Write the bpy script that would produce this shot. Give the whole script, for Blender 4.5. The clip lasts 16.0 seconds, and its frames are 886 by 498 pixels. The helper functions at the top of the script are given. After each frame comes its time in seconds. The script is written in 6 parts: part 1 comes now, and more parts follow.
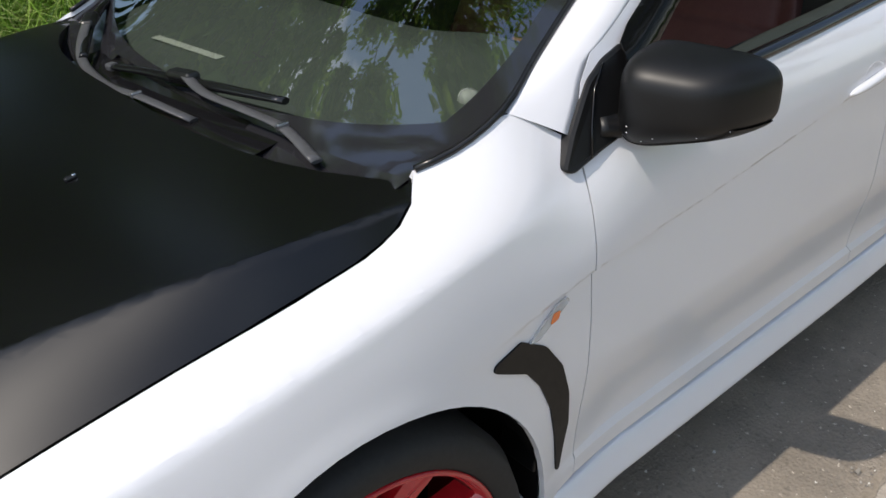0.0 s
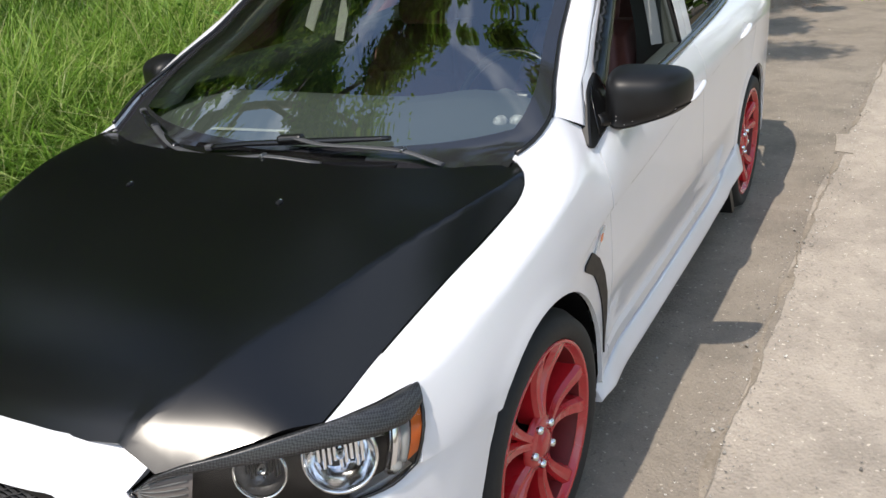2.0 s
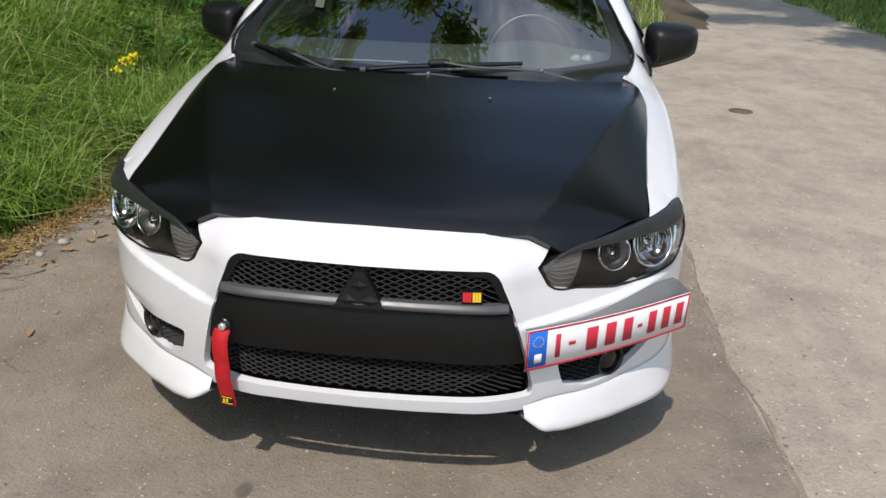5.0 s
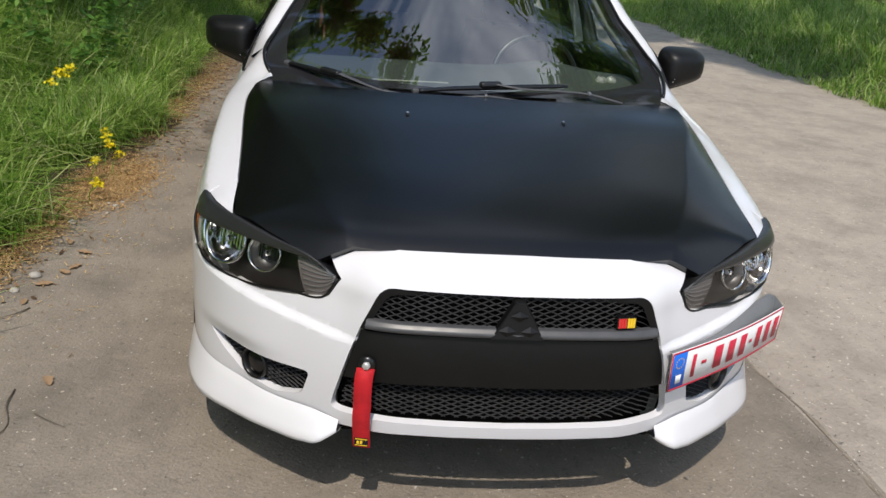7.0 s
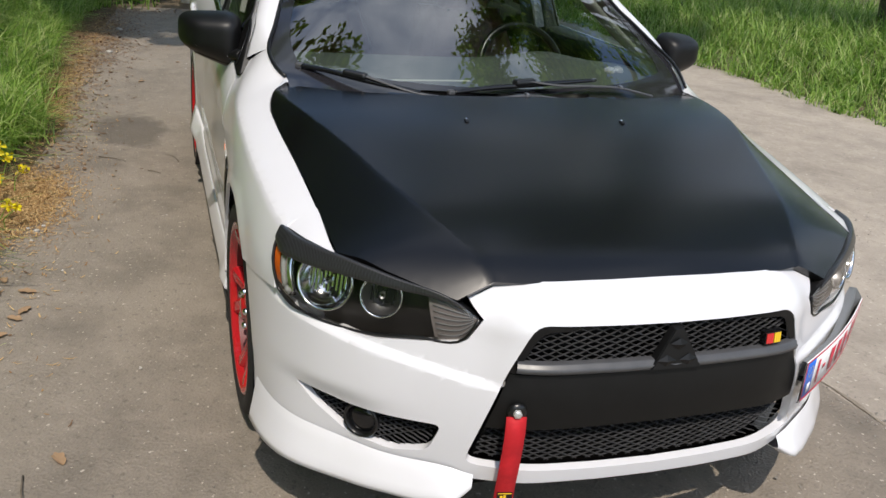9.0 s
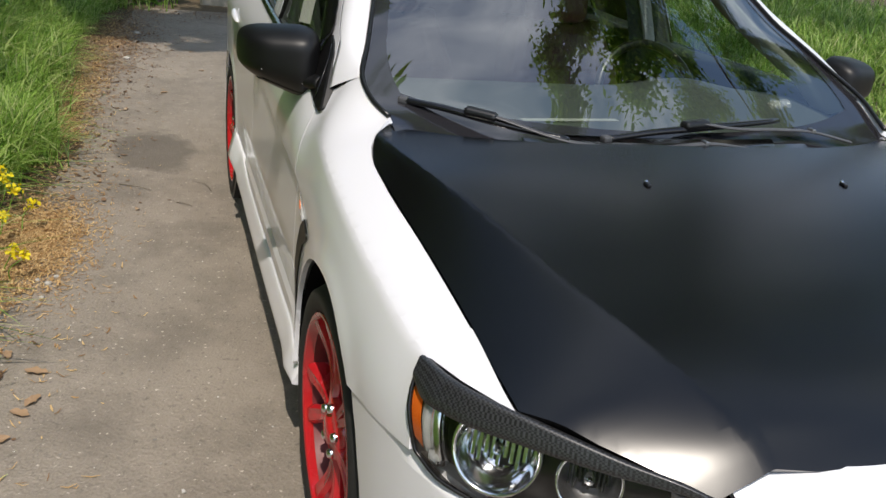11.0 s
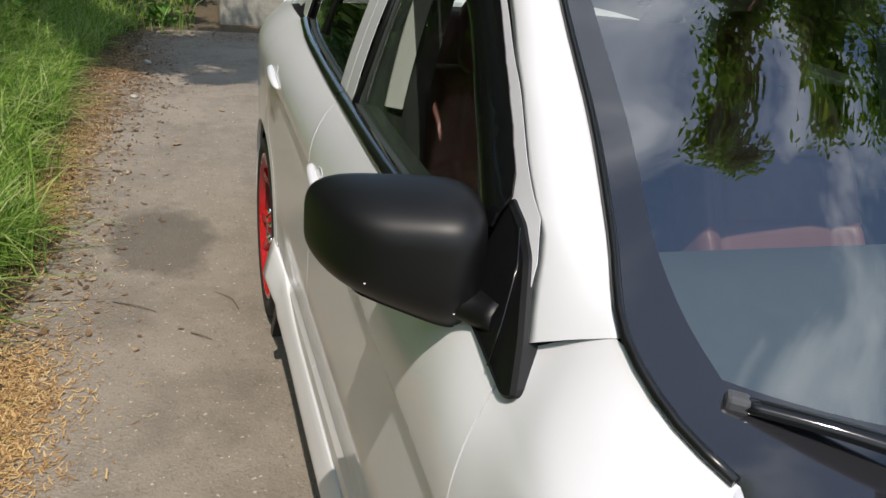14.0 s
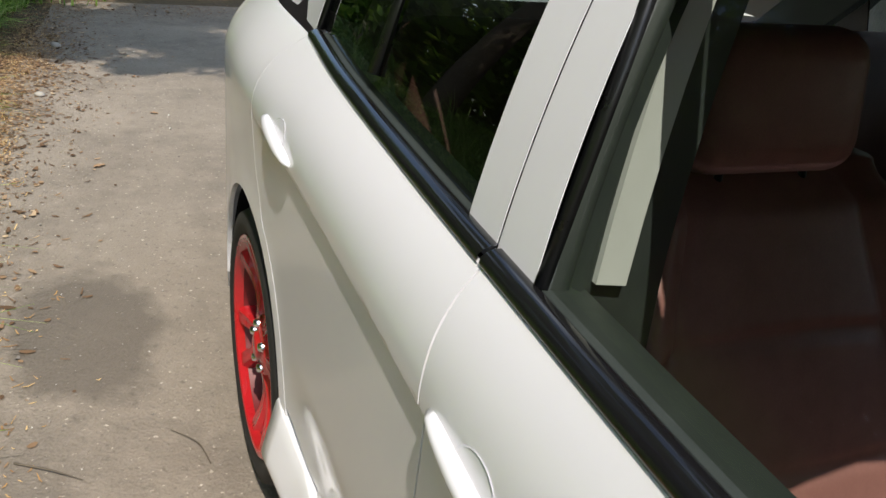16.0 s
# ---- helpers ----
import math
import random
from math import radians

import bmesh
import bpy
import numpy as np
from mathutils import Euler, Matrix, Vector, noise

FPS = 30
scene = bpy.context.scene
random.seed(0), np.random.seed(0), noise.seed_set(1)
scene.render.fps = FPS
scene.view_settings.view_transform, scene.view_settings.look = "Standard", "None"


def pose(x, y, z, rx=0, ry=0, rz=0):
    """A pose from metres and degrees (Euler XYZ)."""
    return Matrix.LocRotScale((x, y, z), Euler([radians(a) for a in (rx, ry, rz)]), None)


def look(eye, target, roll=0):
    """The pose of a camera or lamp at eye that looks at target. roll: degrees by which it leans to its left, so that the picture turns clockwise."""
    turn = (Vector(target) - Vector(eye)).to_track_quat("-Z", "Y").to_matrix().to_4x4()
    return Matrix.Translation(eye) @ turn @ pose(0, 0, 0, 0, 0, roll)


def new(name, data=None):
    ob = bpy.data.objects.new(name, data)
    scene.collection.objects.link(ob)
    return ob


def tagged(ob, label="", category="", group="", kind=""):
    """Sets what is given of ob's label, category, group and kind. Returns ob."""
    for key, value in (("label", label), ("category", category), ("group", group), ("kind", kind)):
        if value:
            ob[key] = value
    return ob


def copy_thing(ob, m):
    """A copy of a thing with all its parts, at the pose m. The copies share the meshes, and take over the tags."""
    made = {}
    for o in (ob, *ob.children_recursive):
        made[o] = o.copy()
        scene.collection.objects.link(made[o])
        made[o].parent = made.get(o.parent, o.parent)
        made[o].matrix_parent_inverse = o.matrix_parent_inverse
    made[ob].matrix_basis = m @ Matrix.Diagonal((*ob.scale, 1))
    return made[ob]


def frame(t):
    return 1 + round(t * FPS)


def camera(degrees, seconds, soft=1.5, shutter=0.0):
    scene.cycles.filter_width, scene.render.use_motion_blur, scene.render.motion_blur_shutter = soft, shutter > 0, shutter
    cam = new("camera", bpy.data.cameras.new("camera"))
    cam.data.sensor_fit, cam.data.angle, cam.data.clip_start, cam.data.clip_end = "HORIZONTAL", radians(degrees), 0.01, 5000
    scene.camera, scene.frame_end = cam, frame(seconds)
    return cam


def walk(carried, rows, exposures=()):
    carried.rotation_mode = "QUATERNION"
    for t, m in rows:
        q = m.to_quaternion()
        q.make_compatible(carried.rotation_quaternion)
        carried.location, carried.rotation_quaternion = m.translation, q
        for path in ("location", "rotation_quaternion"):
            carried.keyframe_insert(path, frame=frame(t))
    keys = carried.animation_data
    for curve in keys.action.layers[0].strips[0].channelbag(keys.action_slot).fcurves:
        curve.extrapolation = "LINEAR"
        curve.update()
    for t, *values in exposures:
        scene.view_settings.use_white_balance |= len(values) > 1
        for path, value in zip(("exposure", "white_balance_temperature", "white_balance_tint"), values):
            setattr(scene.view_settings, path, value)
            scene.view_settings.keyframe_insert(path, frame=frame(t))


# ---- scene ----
# ---- camera and its walk ----
cam = camera(55.2, 16.0)
PATH = [
    (0, (0.486, -1.641, 1.53), (1.602, -0.322, 0.523), -2.4),
    (0.5, (0.223, -1.625, 1.57), (1.527, -0.409, 0.665), -2.5),
    (1, (-0.059, -1.598, 1.598), (1.374, -0.497, 0.74), -3.1),
    (1.5, (-0.345, -1.603, 1.577), (1.157, -0.571, 0.754), -4.9),
    (2, (-0.62, -1.543, 1.606), (0.972, -0.624, 0.819), -4.9),
    (2.5, (-0.888, -1.384, 1.558), (0.797, -0.627, 0.79), -3.8),
    (3, (-1.155, -1.254, 1.549), (0.578, -0.62, 0.779), -2.9),
    (3.5, (-1.44, -1.113, 1.527), (0.318, -0.552, 0.756), -3.5),
    (4, (-1.588, -0.926, 1.535), (0.191, -0.45, 0.756), -2.2),
    (4.5, (-1.723, -0.633, 1.511), (0.097, -0.318, 0.741), 0.6),
    (5.65, (-1.875, -0.105, 1.521), (-0.004, -0.078, 0.777), 3.2),
    (6.8, (-1.811, 0.343, 1.531), (0.045, 0.144, 0.812), 5.0),
    (7, (-1.787, 0.426, 1.512), (0.066, 0.196, 0.796), 5.0),
    (7.5, (-1.668, 0.61, 1.483), (0.165, 0.301, 0.745), 4.1),
    (8, (-1.564, 0.766, 1.482), (0.231, 0.335, 0.711), 4.4),
    (8.5, (-1.476, 0.969, 1.49), (0.285, 0.399, 0.733), 4.9),
    (8.7, (-1.446, 1.026, 1.493), (0.307, 0.422, 0.745), 5.1),
    (9.75, (-1.16, 1.132, 1.456), (0.595, 0.492, 0.724), 5.4),
    (10.8, (-0.709, 1.162, 1.416), (1.051, 0.55, 0.69), 5.7),
    (11, (-0.613, 1.191, 1.418), (1.143, 0.576, 0.687), 6.0),
    (11.5, (-0.389, 1.203, 1.42), (1.368, 0.599, 0.679), 5.4),
    (12, (-0.121, 1.133, 1.424), (1.657, 0.583, 0.693), 5.1),
    (12.5, (0.075, 1.106, 1.43), (1.876, 0.621, 0.708), 4.7),
    (13, (0.308, 1.134, 1.411), (2.113, 0.662, 0.69), 4.6),
    (13.5, (0.512, 1.153, 1.415), (2.298, 0.632, 0.681), 4.7),
    (14, (0.73, 1.147, 1.408), (2.501, 0.574, 0.677), 4.9),
    (14.5, (1.027, 1.087, 1.409), (2.798, 0.505, 0.684), 5.1),
    (15, (1.265, 1.096, 1.406), (3.021, 0.491, 0.663), 5.6),
    (15.5, (1.596, 1.149, 1.377), (3.322, 0.485, 0.616), 6.7),
    (16, (1.879, 1.17, 1.364), (3.563, 0.444, 0.565), 5.7),
]
EXPOSURE = [(0, 0.24), (2, 0.54), (3.5, 0.28), (7, 0.07), (8, 0.12), (11, 0.28), (12.5, 0.42), (14, 0.34), (15, 0.4), (16, 0.62)]
walk(cam, [(t, look(eye, target, roll)) for t, eye, target, roll in PATH], EXPOSURE)

# ---- sky and sun ----
TO_SUN = Vector((-0.63, 0.14, 1.03)).normalized()
world = bpy.data.worlds.new("sky")
scene.world = world
world.use_nodes = True
wn, wl = world.node_tree.nodes, world.node_tree.links
bg = wn["Background"]
sky = wn.new("ShaderNodeTexSky")
sky.sky_type, sky.sun_disc = "NISHITA", False
sky.sun_elevation, sky.sun_rotation = math.asin(TO_SUN.z), math.atan2(TO_SUN.x, TO_SUN.y)
sky.air_density, sky.dust_density, sky.ozone_density = 1.25, 1.2, 2.0
# thin broken fair-weather cloud over the whole sky
wtc, cloud, ramp, wmix = wn.new("ShaderNodeTexCoord"), wn.new("ShaderNodeTexNoise"), wn.new("ShaderNodeValToRGB"), wn.new("ShaderNodeMixRGB")
cloud.inputs["Scale"].default_value, cloud.inputs["Detail"].default_value, cloud.inputs["Roughness"].default_value = 2.6, 8, 0.6
cloud.inputs["Distortion"].default_value = 0.6
ramp.color_ramp.elements[0].position, ramp.color_ramp.elements[1].position = 0.49, 0.70
ramp.color_ramp.elements[1].color = (0.75, 0.75, 0.75, 1)
wmix.inputs["Color2"].default_value = (11.5, 11.9, 12.4, 1)
wl.new(wtc.outputs["Generated"], cloud.inputs["Vector"])
wl.new(cloud.outputs["Fac"], ramp.inputs["Fac"])
wl.new(ramp.outputs["Color"], wmix.inputs["Fac"])
wl.new(sky.outputs["Color"], wmix.inputs["Color1"])
wl.new(wmix.outputs["Color"], bg.inputs["Color"])
bg.inputs["Strength"].default_value = 0.15
sun = new("sun", bpy.data.lights.new("sun", "SUN"))
sun.data.energy, sun.data.angle, sun.data.color = 3.3, radians(0.53), (1.0, 0.91, 0.80)
sun.matrix_world = look(TO_SUN * 50, (0, 0, 0))


# ---- materials ----
def material(name, colour, rough=0.5, metal=0.0, coat=0.0, spec=0.5):
    m = bpy.data.materials.new(name)
    m.use_nodes = True
    p = m.node_tree.nodes["Principled BSDF"]
    p.inputs["Base Color"].default_value = (*colour, 1)
    p.inputs["Roughness"].default_value, p.inputs["Metallic"].default_value = rough, metal
    p.inputs["Coat Weight"].default_value, p.inputs["Coat Roughness"].default_value = coat, 0.03
    p.inputs["Specular IOR Level"].default_value = spec
    return m


def node(m, kind, **values):
    n = m.node_tree.nodes.new(kind)
    for k, v in values.items():
        n.inputs[k.replace("_", " ")].default_value = v
    return n


def link(m, a, b):
    m.node_tree.links.new(a, b)


def principled(m):
    return m.node_tree.nodes["Principled BSDF"]


def coords(m, stretch=(1, 1, 1), turn=(0, 0, 0)):
    t, s = m.node_tree.nodes.new("ShaderNodeTexCoord"), m.node_tree.nodes.new("ShaderNodeMapping")
    s.inputs["Scale"].default_value, s.inputs["Rotation"].default_value = stretch, turn
    link(m, t.outputs["Object"], s.inputs["Vector"])
    return s.outputs["Vector"]


def noise_of(m, scale, detail=4, rough=0.55, stretch=(1, 1, 1)):
    n = node(m, "ShaderNodeTexNoise", Scale=scale, Detail=detail, Roughness=rough)
    link(m, coords(m, stretch), n.inputs["Vector"])
    return n.outputs["Fac"]


def ramp_of(m, fac, stops):
    r = m.node_tree.nodes.new("ShaderNodeValToRGB")
    e = r.color_ramp.elements
    while len(e) < len(stops):
        e.new(0.5)
    for k, (p, c) in zip(e, stops):
        k.position, k.color = p, (*c, 1)
    link(m, fac, r.inputs["Fac"])
    return r.outputs["Color"]


def mix_of(m, fac, a, b, blend="MIX"):
    x = m.node_tree.nodes.new("ShaderNodeMixRGB")
    x.blend_type = blend
    for s, v in (("Fac", fac), ("Color1", a), ("Color2", b)):
        if isinstance(v, (float, int)):
            x.inputs[s].default_value = v
        elif isinstance(v, tuple):
            x.inputs[s].default_value = (*v, 1)
        else:
            link(m, v, x.inputs[s])
    return x.outputs["Color"]


def bump_of(m, height, strength=0.3, distance=0.01):
    b = node(m, "ShaderNodeBump", Strength=strength, Distance=distance)
    link(m, height, b.inputs["Height"])
    link(m, b.outputs["Normal"], principled(m).inputs["Normal"])


def grainy(name, a, b, scale, rough, bump=0.2, metal=0.0, coat=0.0, rough_spread=0.1, distance=0.003, spec=0.5):
    """A surface of two near colours, mottled at two scales, with fine relief."""
    m = material(name, a, rough, metal, coat, spec)
    fine, wide = noise_of(m, scale, 6), noise_of(m, scale * 0.07, 3)
    link(m, mix_of(m, 0.5, ramp_of(m, fine, [(0.35, a), (0.65, b)]), ramp_of(m, wide, [(0.35, a), (0.65, b)])), principled(m).inputs["Base Color"])
    r = node(m, "ShaderNodeMapRange")
    r.inputs["To Min"].default_value, r.inputs["To Max"].default_value = rough - rough_spread, rough + rough_spread
    link(m, wide, r.inputs["Value"])
    link(m, r.outputs["Result"], principled(m).inputs["Roughness"])
    if bump:
        bump_of(m, fine, bump, distance)
    return m


WHITE = grainy("white_paint", (0.715, 0.715, 0.745), (0.685, 0.683, 0.71), 3.0, 0.32, 0, coat=0.8, rough_spread=0.05)
HOOD = grainy("satin_black_wrap", (0.0022, 0.0022, 0.0024), (0.003, 0.003, 0.0032), 40, 0.25, 0, rough_spread=0.02, spec=0.5)
SATIN = grainy("matte_black_plastic", (0.0035, 0.0035, 0.0038), (0.005, 0.005, 0.0055), 300, 0.45, 0.04, rough_spread=0.04, distance=0.0005, spec=0.36)
WIRE = grainy("black_wire", (0.045, 0.045, 0.048), (0.07, 0.07, 0.073), 300, 0.3, 0, rough_spread=0.05)
BLACK = grainy("black_trim", (0.005, 0.005, 0.0055), (0.009, 0.009, 0.0095), 500, 0.3, 0.05, rough_spread=0.08, distance=0.0004)
DEFLECTOR = material("deflector_acrylic", (0.004, 0.004, 0.0045), 0.12, spec=0.22)
FRIT = material("screen_border", (0.018, 0.018, 0.021), 0.07, spec=0.95)
GLOSS = material("gloss_black", (0.008, 0.008, 0.009), 0.08)
BAND = grainy("matte_black_foil", (0.0035, 0.0035, 0.0035), (0.006, 0.006, 0.006), 600, 0.5, 0.05, distance=0.0004, spec=0.3)
BAR = grainy("dark_grey_satin_trim", (0.055, 0.056, 0.06), (0.075, 0.076, 0.08), 500, 0.38, 0.05, distance=0.0003)
# near-black that puts the shade of recesses, gaps and underside into the colour
DARK = material("cavity_shade_black", (0.006, 0.006, 0.006), 0.9, spec=0.1)
RUBBER = grainy("tyre_rubber", (0.009, 0.009, 0.009), (0.017, 0.0165, 0.016), 90, 0.75, 0.2, distance=0.001)
# darker copy of the wheel red: shade behind the spokes put into the colour
BARREL_SHADED = grainy("red_rim_barrel_shaded", (0.16, 0.008, 0.010), (0.10, 0.006, 0.007), 60, 0.5, 0)
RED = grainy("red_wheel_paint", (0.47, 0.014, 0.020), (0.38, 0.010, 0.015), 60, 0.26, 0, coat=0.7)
CHROME = material("chrome", (0.75, 0.76, 0.77), 0.12, 1.0)
STEEL = grainy("steel", (0.35, 0.35, 0.36), (0.25, 0.25, 0.26), 200, 0.4, 0.1, metal=1.0, distance=0.0005)
ZINC = grainy("bright_zinc", (0.72, 0.72, 0.70), (0.60, 0.60, 0.59), 200, 0.38, 0.1, metal=0.6, distance=0.0005)
ORANGE = material("amber_lens", (0.75, 0.17, 0.02), 0.12, coat=0.6)
STRAP = grainy("red_webbing", (0.55, 0.008, 0.015), (0.42, 0.005, 0.012), 900, 0.7, 0.5, distance=0.001)
YELLOW = material("yellow_print", (0.80, 0.52, 0.02), 0.5)
FLAGRED = material("red_enamel", (0.62, 0.02, 0.02), 0.25, coat=0.5)
PLATE = grainy("plate_white", (0.80, 0.80, 0.80), (0.74, 0.74, 0.75), 40, 0.35, 0)
PLATERED = material("plate_red", (0.52, 0.02, 0.05), 0.4)
PLATEBLUE = material("plate_blue", (0.01, 0.13, 0.60), 0.35)
GREY = grainy("grey_plastic", (0.13, 0.135, 0.14), (0.16, 0.165, 0.17), 150, 0.5, 0.05, distance=0.0005)
LEATHER = grainy("oxblood_leather", (0.25, 0.115, 0.098), (0.20, 0.090, 0.078), 320, 0.45, 0.35, distance=0.001)
DASH = grainy("dash_plastic", (0.085, 0.10, 0.095), (0.105, 0.12, 0.115), 500, 0.6, 0.3, distance=0.0008)
CARD = grainy("dark_green_black_trim", (0.020, 0.027, 0.024), (0.028, 0.036, 0.032), 300, 0.6, 0.2, distance=0.0006)
TRIM = grainy("pale_grey_trim", (0.50, 0.52, 0.49), (0.46, 0.48, 0.45), 300, 0.7, 0.1, distance=0.0005)
CLEAR = material("clear_plastic", (0.9, 0.92, 0.92), 0.05)
principled(CLEAR).inputs["Transmission Weight"].default_value = 0.7
REFLECTOR = material("lamp_reflector", (0.85, 0.86, 0.88), 0.10, 1.0)
LAMPDARK = material("lamp_housing", (0.009, 0.009, 0.010), 0.35)
SMOKE = material("smoked_lens", (0.19, 0.17, 0.165), 0.15, coat=0.5)
CYAN = material("tin_blue", (0.05, 0.45, 0.62), 0.35)


def glazing(name, tint, gloss=1.0, ior=1.5):
    """A thin pane: it lets light straight through, tinted, and mirrors by Fresnel."""
    m = bpy.data.materials.new(name)
    m.use_nodes = True
    out = m.node_tree.nodes["Material Output"]
    m.node_tree.nodes.remove(principled(m))
    clear, shine = m.node_tree.nodes.new("ShaderNodeBsdfTransparent"), m.node_tree.nodes.new("ShaderNodeBsdfGlossy")
    clear.inputs["Color"].default_value = (*tint, 1)
    shine.inputs["Roughness"].default_value, shine.inputs["Color"].default_value = 0.0, (gloss, gloss, gloss, 1)
    f, mix = node(m, "ShaderNodeFresnel", IOR=ior), m.node_tree.nodes.new("ShaderNodeMixShader")
    link(m, f.outputs["Fac"], mix.inputs["Fac"])
    link(m, clear.outputs["BSDF"], mix.inputs[1])
    link(m, shine.outputs["BSDF"], mix.inputs[2])
    link(m, mix.outputs["Shader"], out.inputs["Surface"])
    return m


SCREEN = glazing("windscreen_glass", (0.56, 0.64, 0.62), ior=2.5)
SIDEGLASS = glazing("side_glass", (0.76, 0.82, 0.79), ior=1.22)
PRIVACY = glazing("privacy_glass", (0.16, 0.18, 0.17), ior=1.5)
LENS = glazing("lamp_lens", (0.93, 0.94, 0.95), ior=1.45)

# carbon weave: two crossed ribbons
CARBON = material("carbon_fibre", (0.02, 0.02, 0.022), 0.38, coat=0.25)
_w = node(CARBON, "ShaderNodeTexChecker", Scale=260.0)
link(CARBON, coords(CARBON, turn=(0.5, 0.4, 0.8)), _w.inputs["Vector"])
link(CARBON, ramp_of(CARBON, _w.outputs["Fac"], [(0, (0.006, 0.006, 0.0065)), (1, (0.036, 0.037, 0.040))]), principled(CARBON).inputs["Base Color"])


def road_surface(name, dark, light, chip, scale, patch, stains=()):
    """Worn bitumen or concrete: pale stone chips in a binder, with broad stains."""
    m = material(name, dark, 0.85)
    v = node(m, "ShaderNodeTexVoronoi", Scale=scale)
    link(m, coords(m), v.inputs["Vector"])
    fine, wide, huge = noise_of(m, scale * 1.7, 5, 0.7), noise_of(m, 1.3, 5), noise_of(m, 0.35, 3)
    base = mix_of(m, 0.5, ramp_of(m, wide, [(0.3, dark), (0.7, light)]), ramp_of(m, fine, [(0.32, dark), (0.68, light)]))
    base = mix_of(m, ramp_of(m, huge, [(0.45, (0, 0, 0)), (0.62, (0.6, 0.6, 0.6))]), base, patch)
    pits = noise_of(m, scale * 0.42, 3, 0.6)
    base = mix_of(m, ramp_of(m, pits, [(0.30, (0.55, 0.55, 0.55)), (0.42, (0, 0, 0))]), base, tuple(0.55 * k for k in dark))
    worn = noise_of(m, 7.0, 6, 0.7)
    base = mix_of(m, ramp_of(m, worn, [(0.46, (0, 0, 0)), (0.66, (0.45, 0.45, 0.45))]), base, light)
    dirt = noise_of(m, 2.3, 7, 0.68)
    base = mix_of(m, ramp_of(m, dirt, [(0.47, (0, 0, 0)), (0.66, (0.55, 0.55, 0.55))]), base, tuple(0.72 * k for k in dark))
    grit = noise_of(m, scale * 0.55, 2, 0.5)
    base = mix_of(m, ramp_of(m, grit, [(0.66, (0, 0, 0)), (0.74, (0.8, 0.8, 0.8))]), base, chip)
    for (cx, cy, rx, ry) in stains:
        pos = m.node_tree.nodes.new("ShaderNodeMapping")
        pos.inputs["Location"].default_value, pos.inputs["Scale"].default_value = (-cx / rx, -cy / ry, 0), (1 / rx, 1 / ry, 0)
        tc, ln = m.node_tree.nodes.new("ShaderNodeTexCoord"), m.node_tree.nodes.new("ShaderNodeVectorMath")
        ln.operation = "LENGTH"
        link(m, tc.outputs["Object"], pos.inputs["Vector"])
        link(m, pos.outputs["Vector"], ln.inputs[0])
        add = m.node_tree.nodes.new("ShaderNodeMath")
        add.operation = "MULTIPLY_ADD"
        add.inputs[1].default_value = 1.1
        link(m, noise_of(m, 5.0, 5), add.inputs[0])
        link(m, ln.outputs["Value"], add.inputs[2])
        edge = node(m, "ShaderNodeMapRange")
        edge.inputs["From Min"].default_value, edge.inputs["From Max"].default_value = 1.38, 1.68
        edge.inputs["To Min"].default_value, edge.inputs["To Max"].default_value = 0.68, 0.0
        link(m, add.outputs["Value"], edge.inputs["Value"])
        base = mix_of(m, edge.outputs["Result"], base, (0.085, 0.072, 0.058))
    link(m, base, principled(m).inputs["Base Color"])
    h = m.node_tree.nodes.new("ShaderNodeMath")
    h.operation = "ADD"
    link(m, v.outputs["Distance"], h.inputs[0])
    link(m, fine, h.inputs[1])
    bump_of(m, h.outputs["Value"], 0.55, 0.006)
    return m


ASPHALT = road_surface("worn_asphalt", (0.170, 0.146, 0.118), (0.308, 0.266, 0.216), (0.56, 0.50, 0.42), 95, (0.23, 0.193, 0.152), [(4.36, 1.26, 0.42, 0.23), (0.02, 0.32, 0.035, 0.025), (-0.02, -0.05, 0.03, 0.02)])
CONCRETE = road_surface("coarse_road_surface", (0.28, 0.242, 0.200), (0.47, 0.41, 0.342), (0.62, 0.55, 0.46), 70, (0.31, 0.268, 0.22))
BLOCKMAT = grainy("weathered_concrete", (0.36, 0.34, 0.29), (0.22, 0.21, 0.18), 14, 0.9, 0.6, distance=0.02)
SOIL = grainy("soil", (0.075, 0.055, 0.035), (0.11, 0.085, 0.05), 22, 0.95, 0.5, distance=0.02)
CRUMBS = grainy("joint_grit", (0.15, 0.122, 0.09), (0.31, 0.265, 0.21), 60, 0.95, 0.5, distance=0.005)


def leafy(name, stops, rough=0.5, through_light=0.5):
    """Thin plant stuff, every leaf or blade of its own shade."""
    m = material(name, stops[0][1], rough, spec=0.3)
    g = m.node_tree.nodes.new("ShaderNodeNewGeometry")
    col = ramp_of(m, g.outputs["Random Per Island"], stops)
    link(m, col, principled(m).inputs["Base Color"])
    t, mix = m.node_tree.nodes.new("ShaderNodeBsdfTranslucent"), m.node_tree.nodes.new("ShaderNodeMixShader")
    link(m, col, t.inputs["Color"])
    mix.inputs["Fac"].default_value = through_light
    link(m, principled(m).outputs["BSDF"], mix.inputs[1])
    link(m, t.outputs["BSDF"], mix.inputs[2])
    link(m, mix.outputs["Shader"], m.node_tree.nodes["Material Output"].inputs["Surface"])
    return m


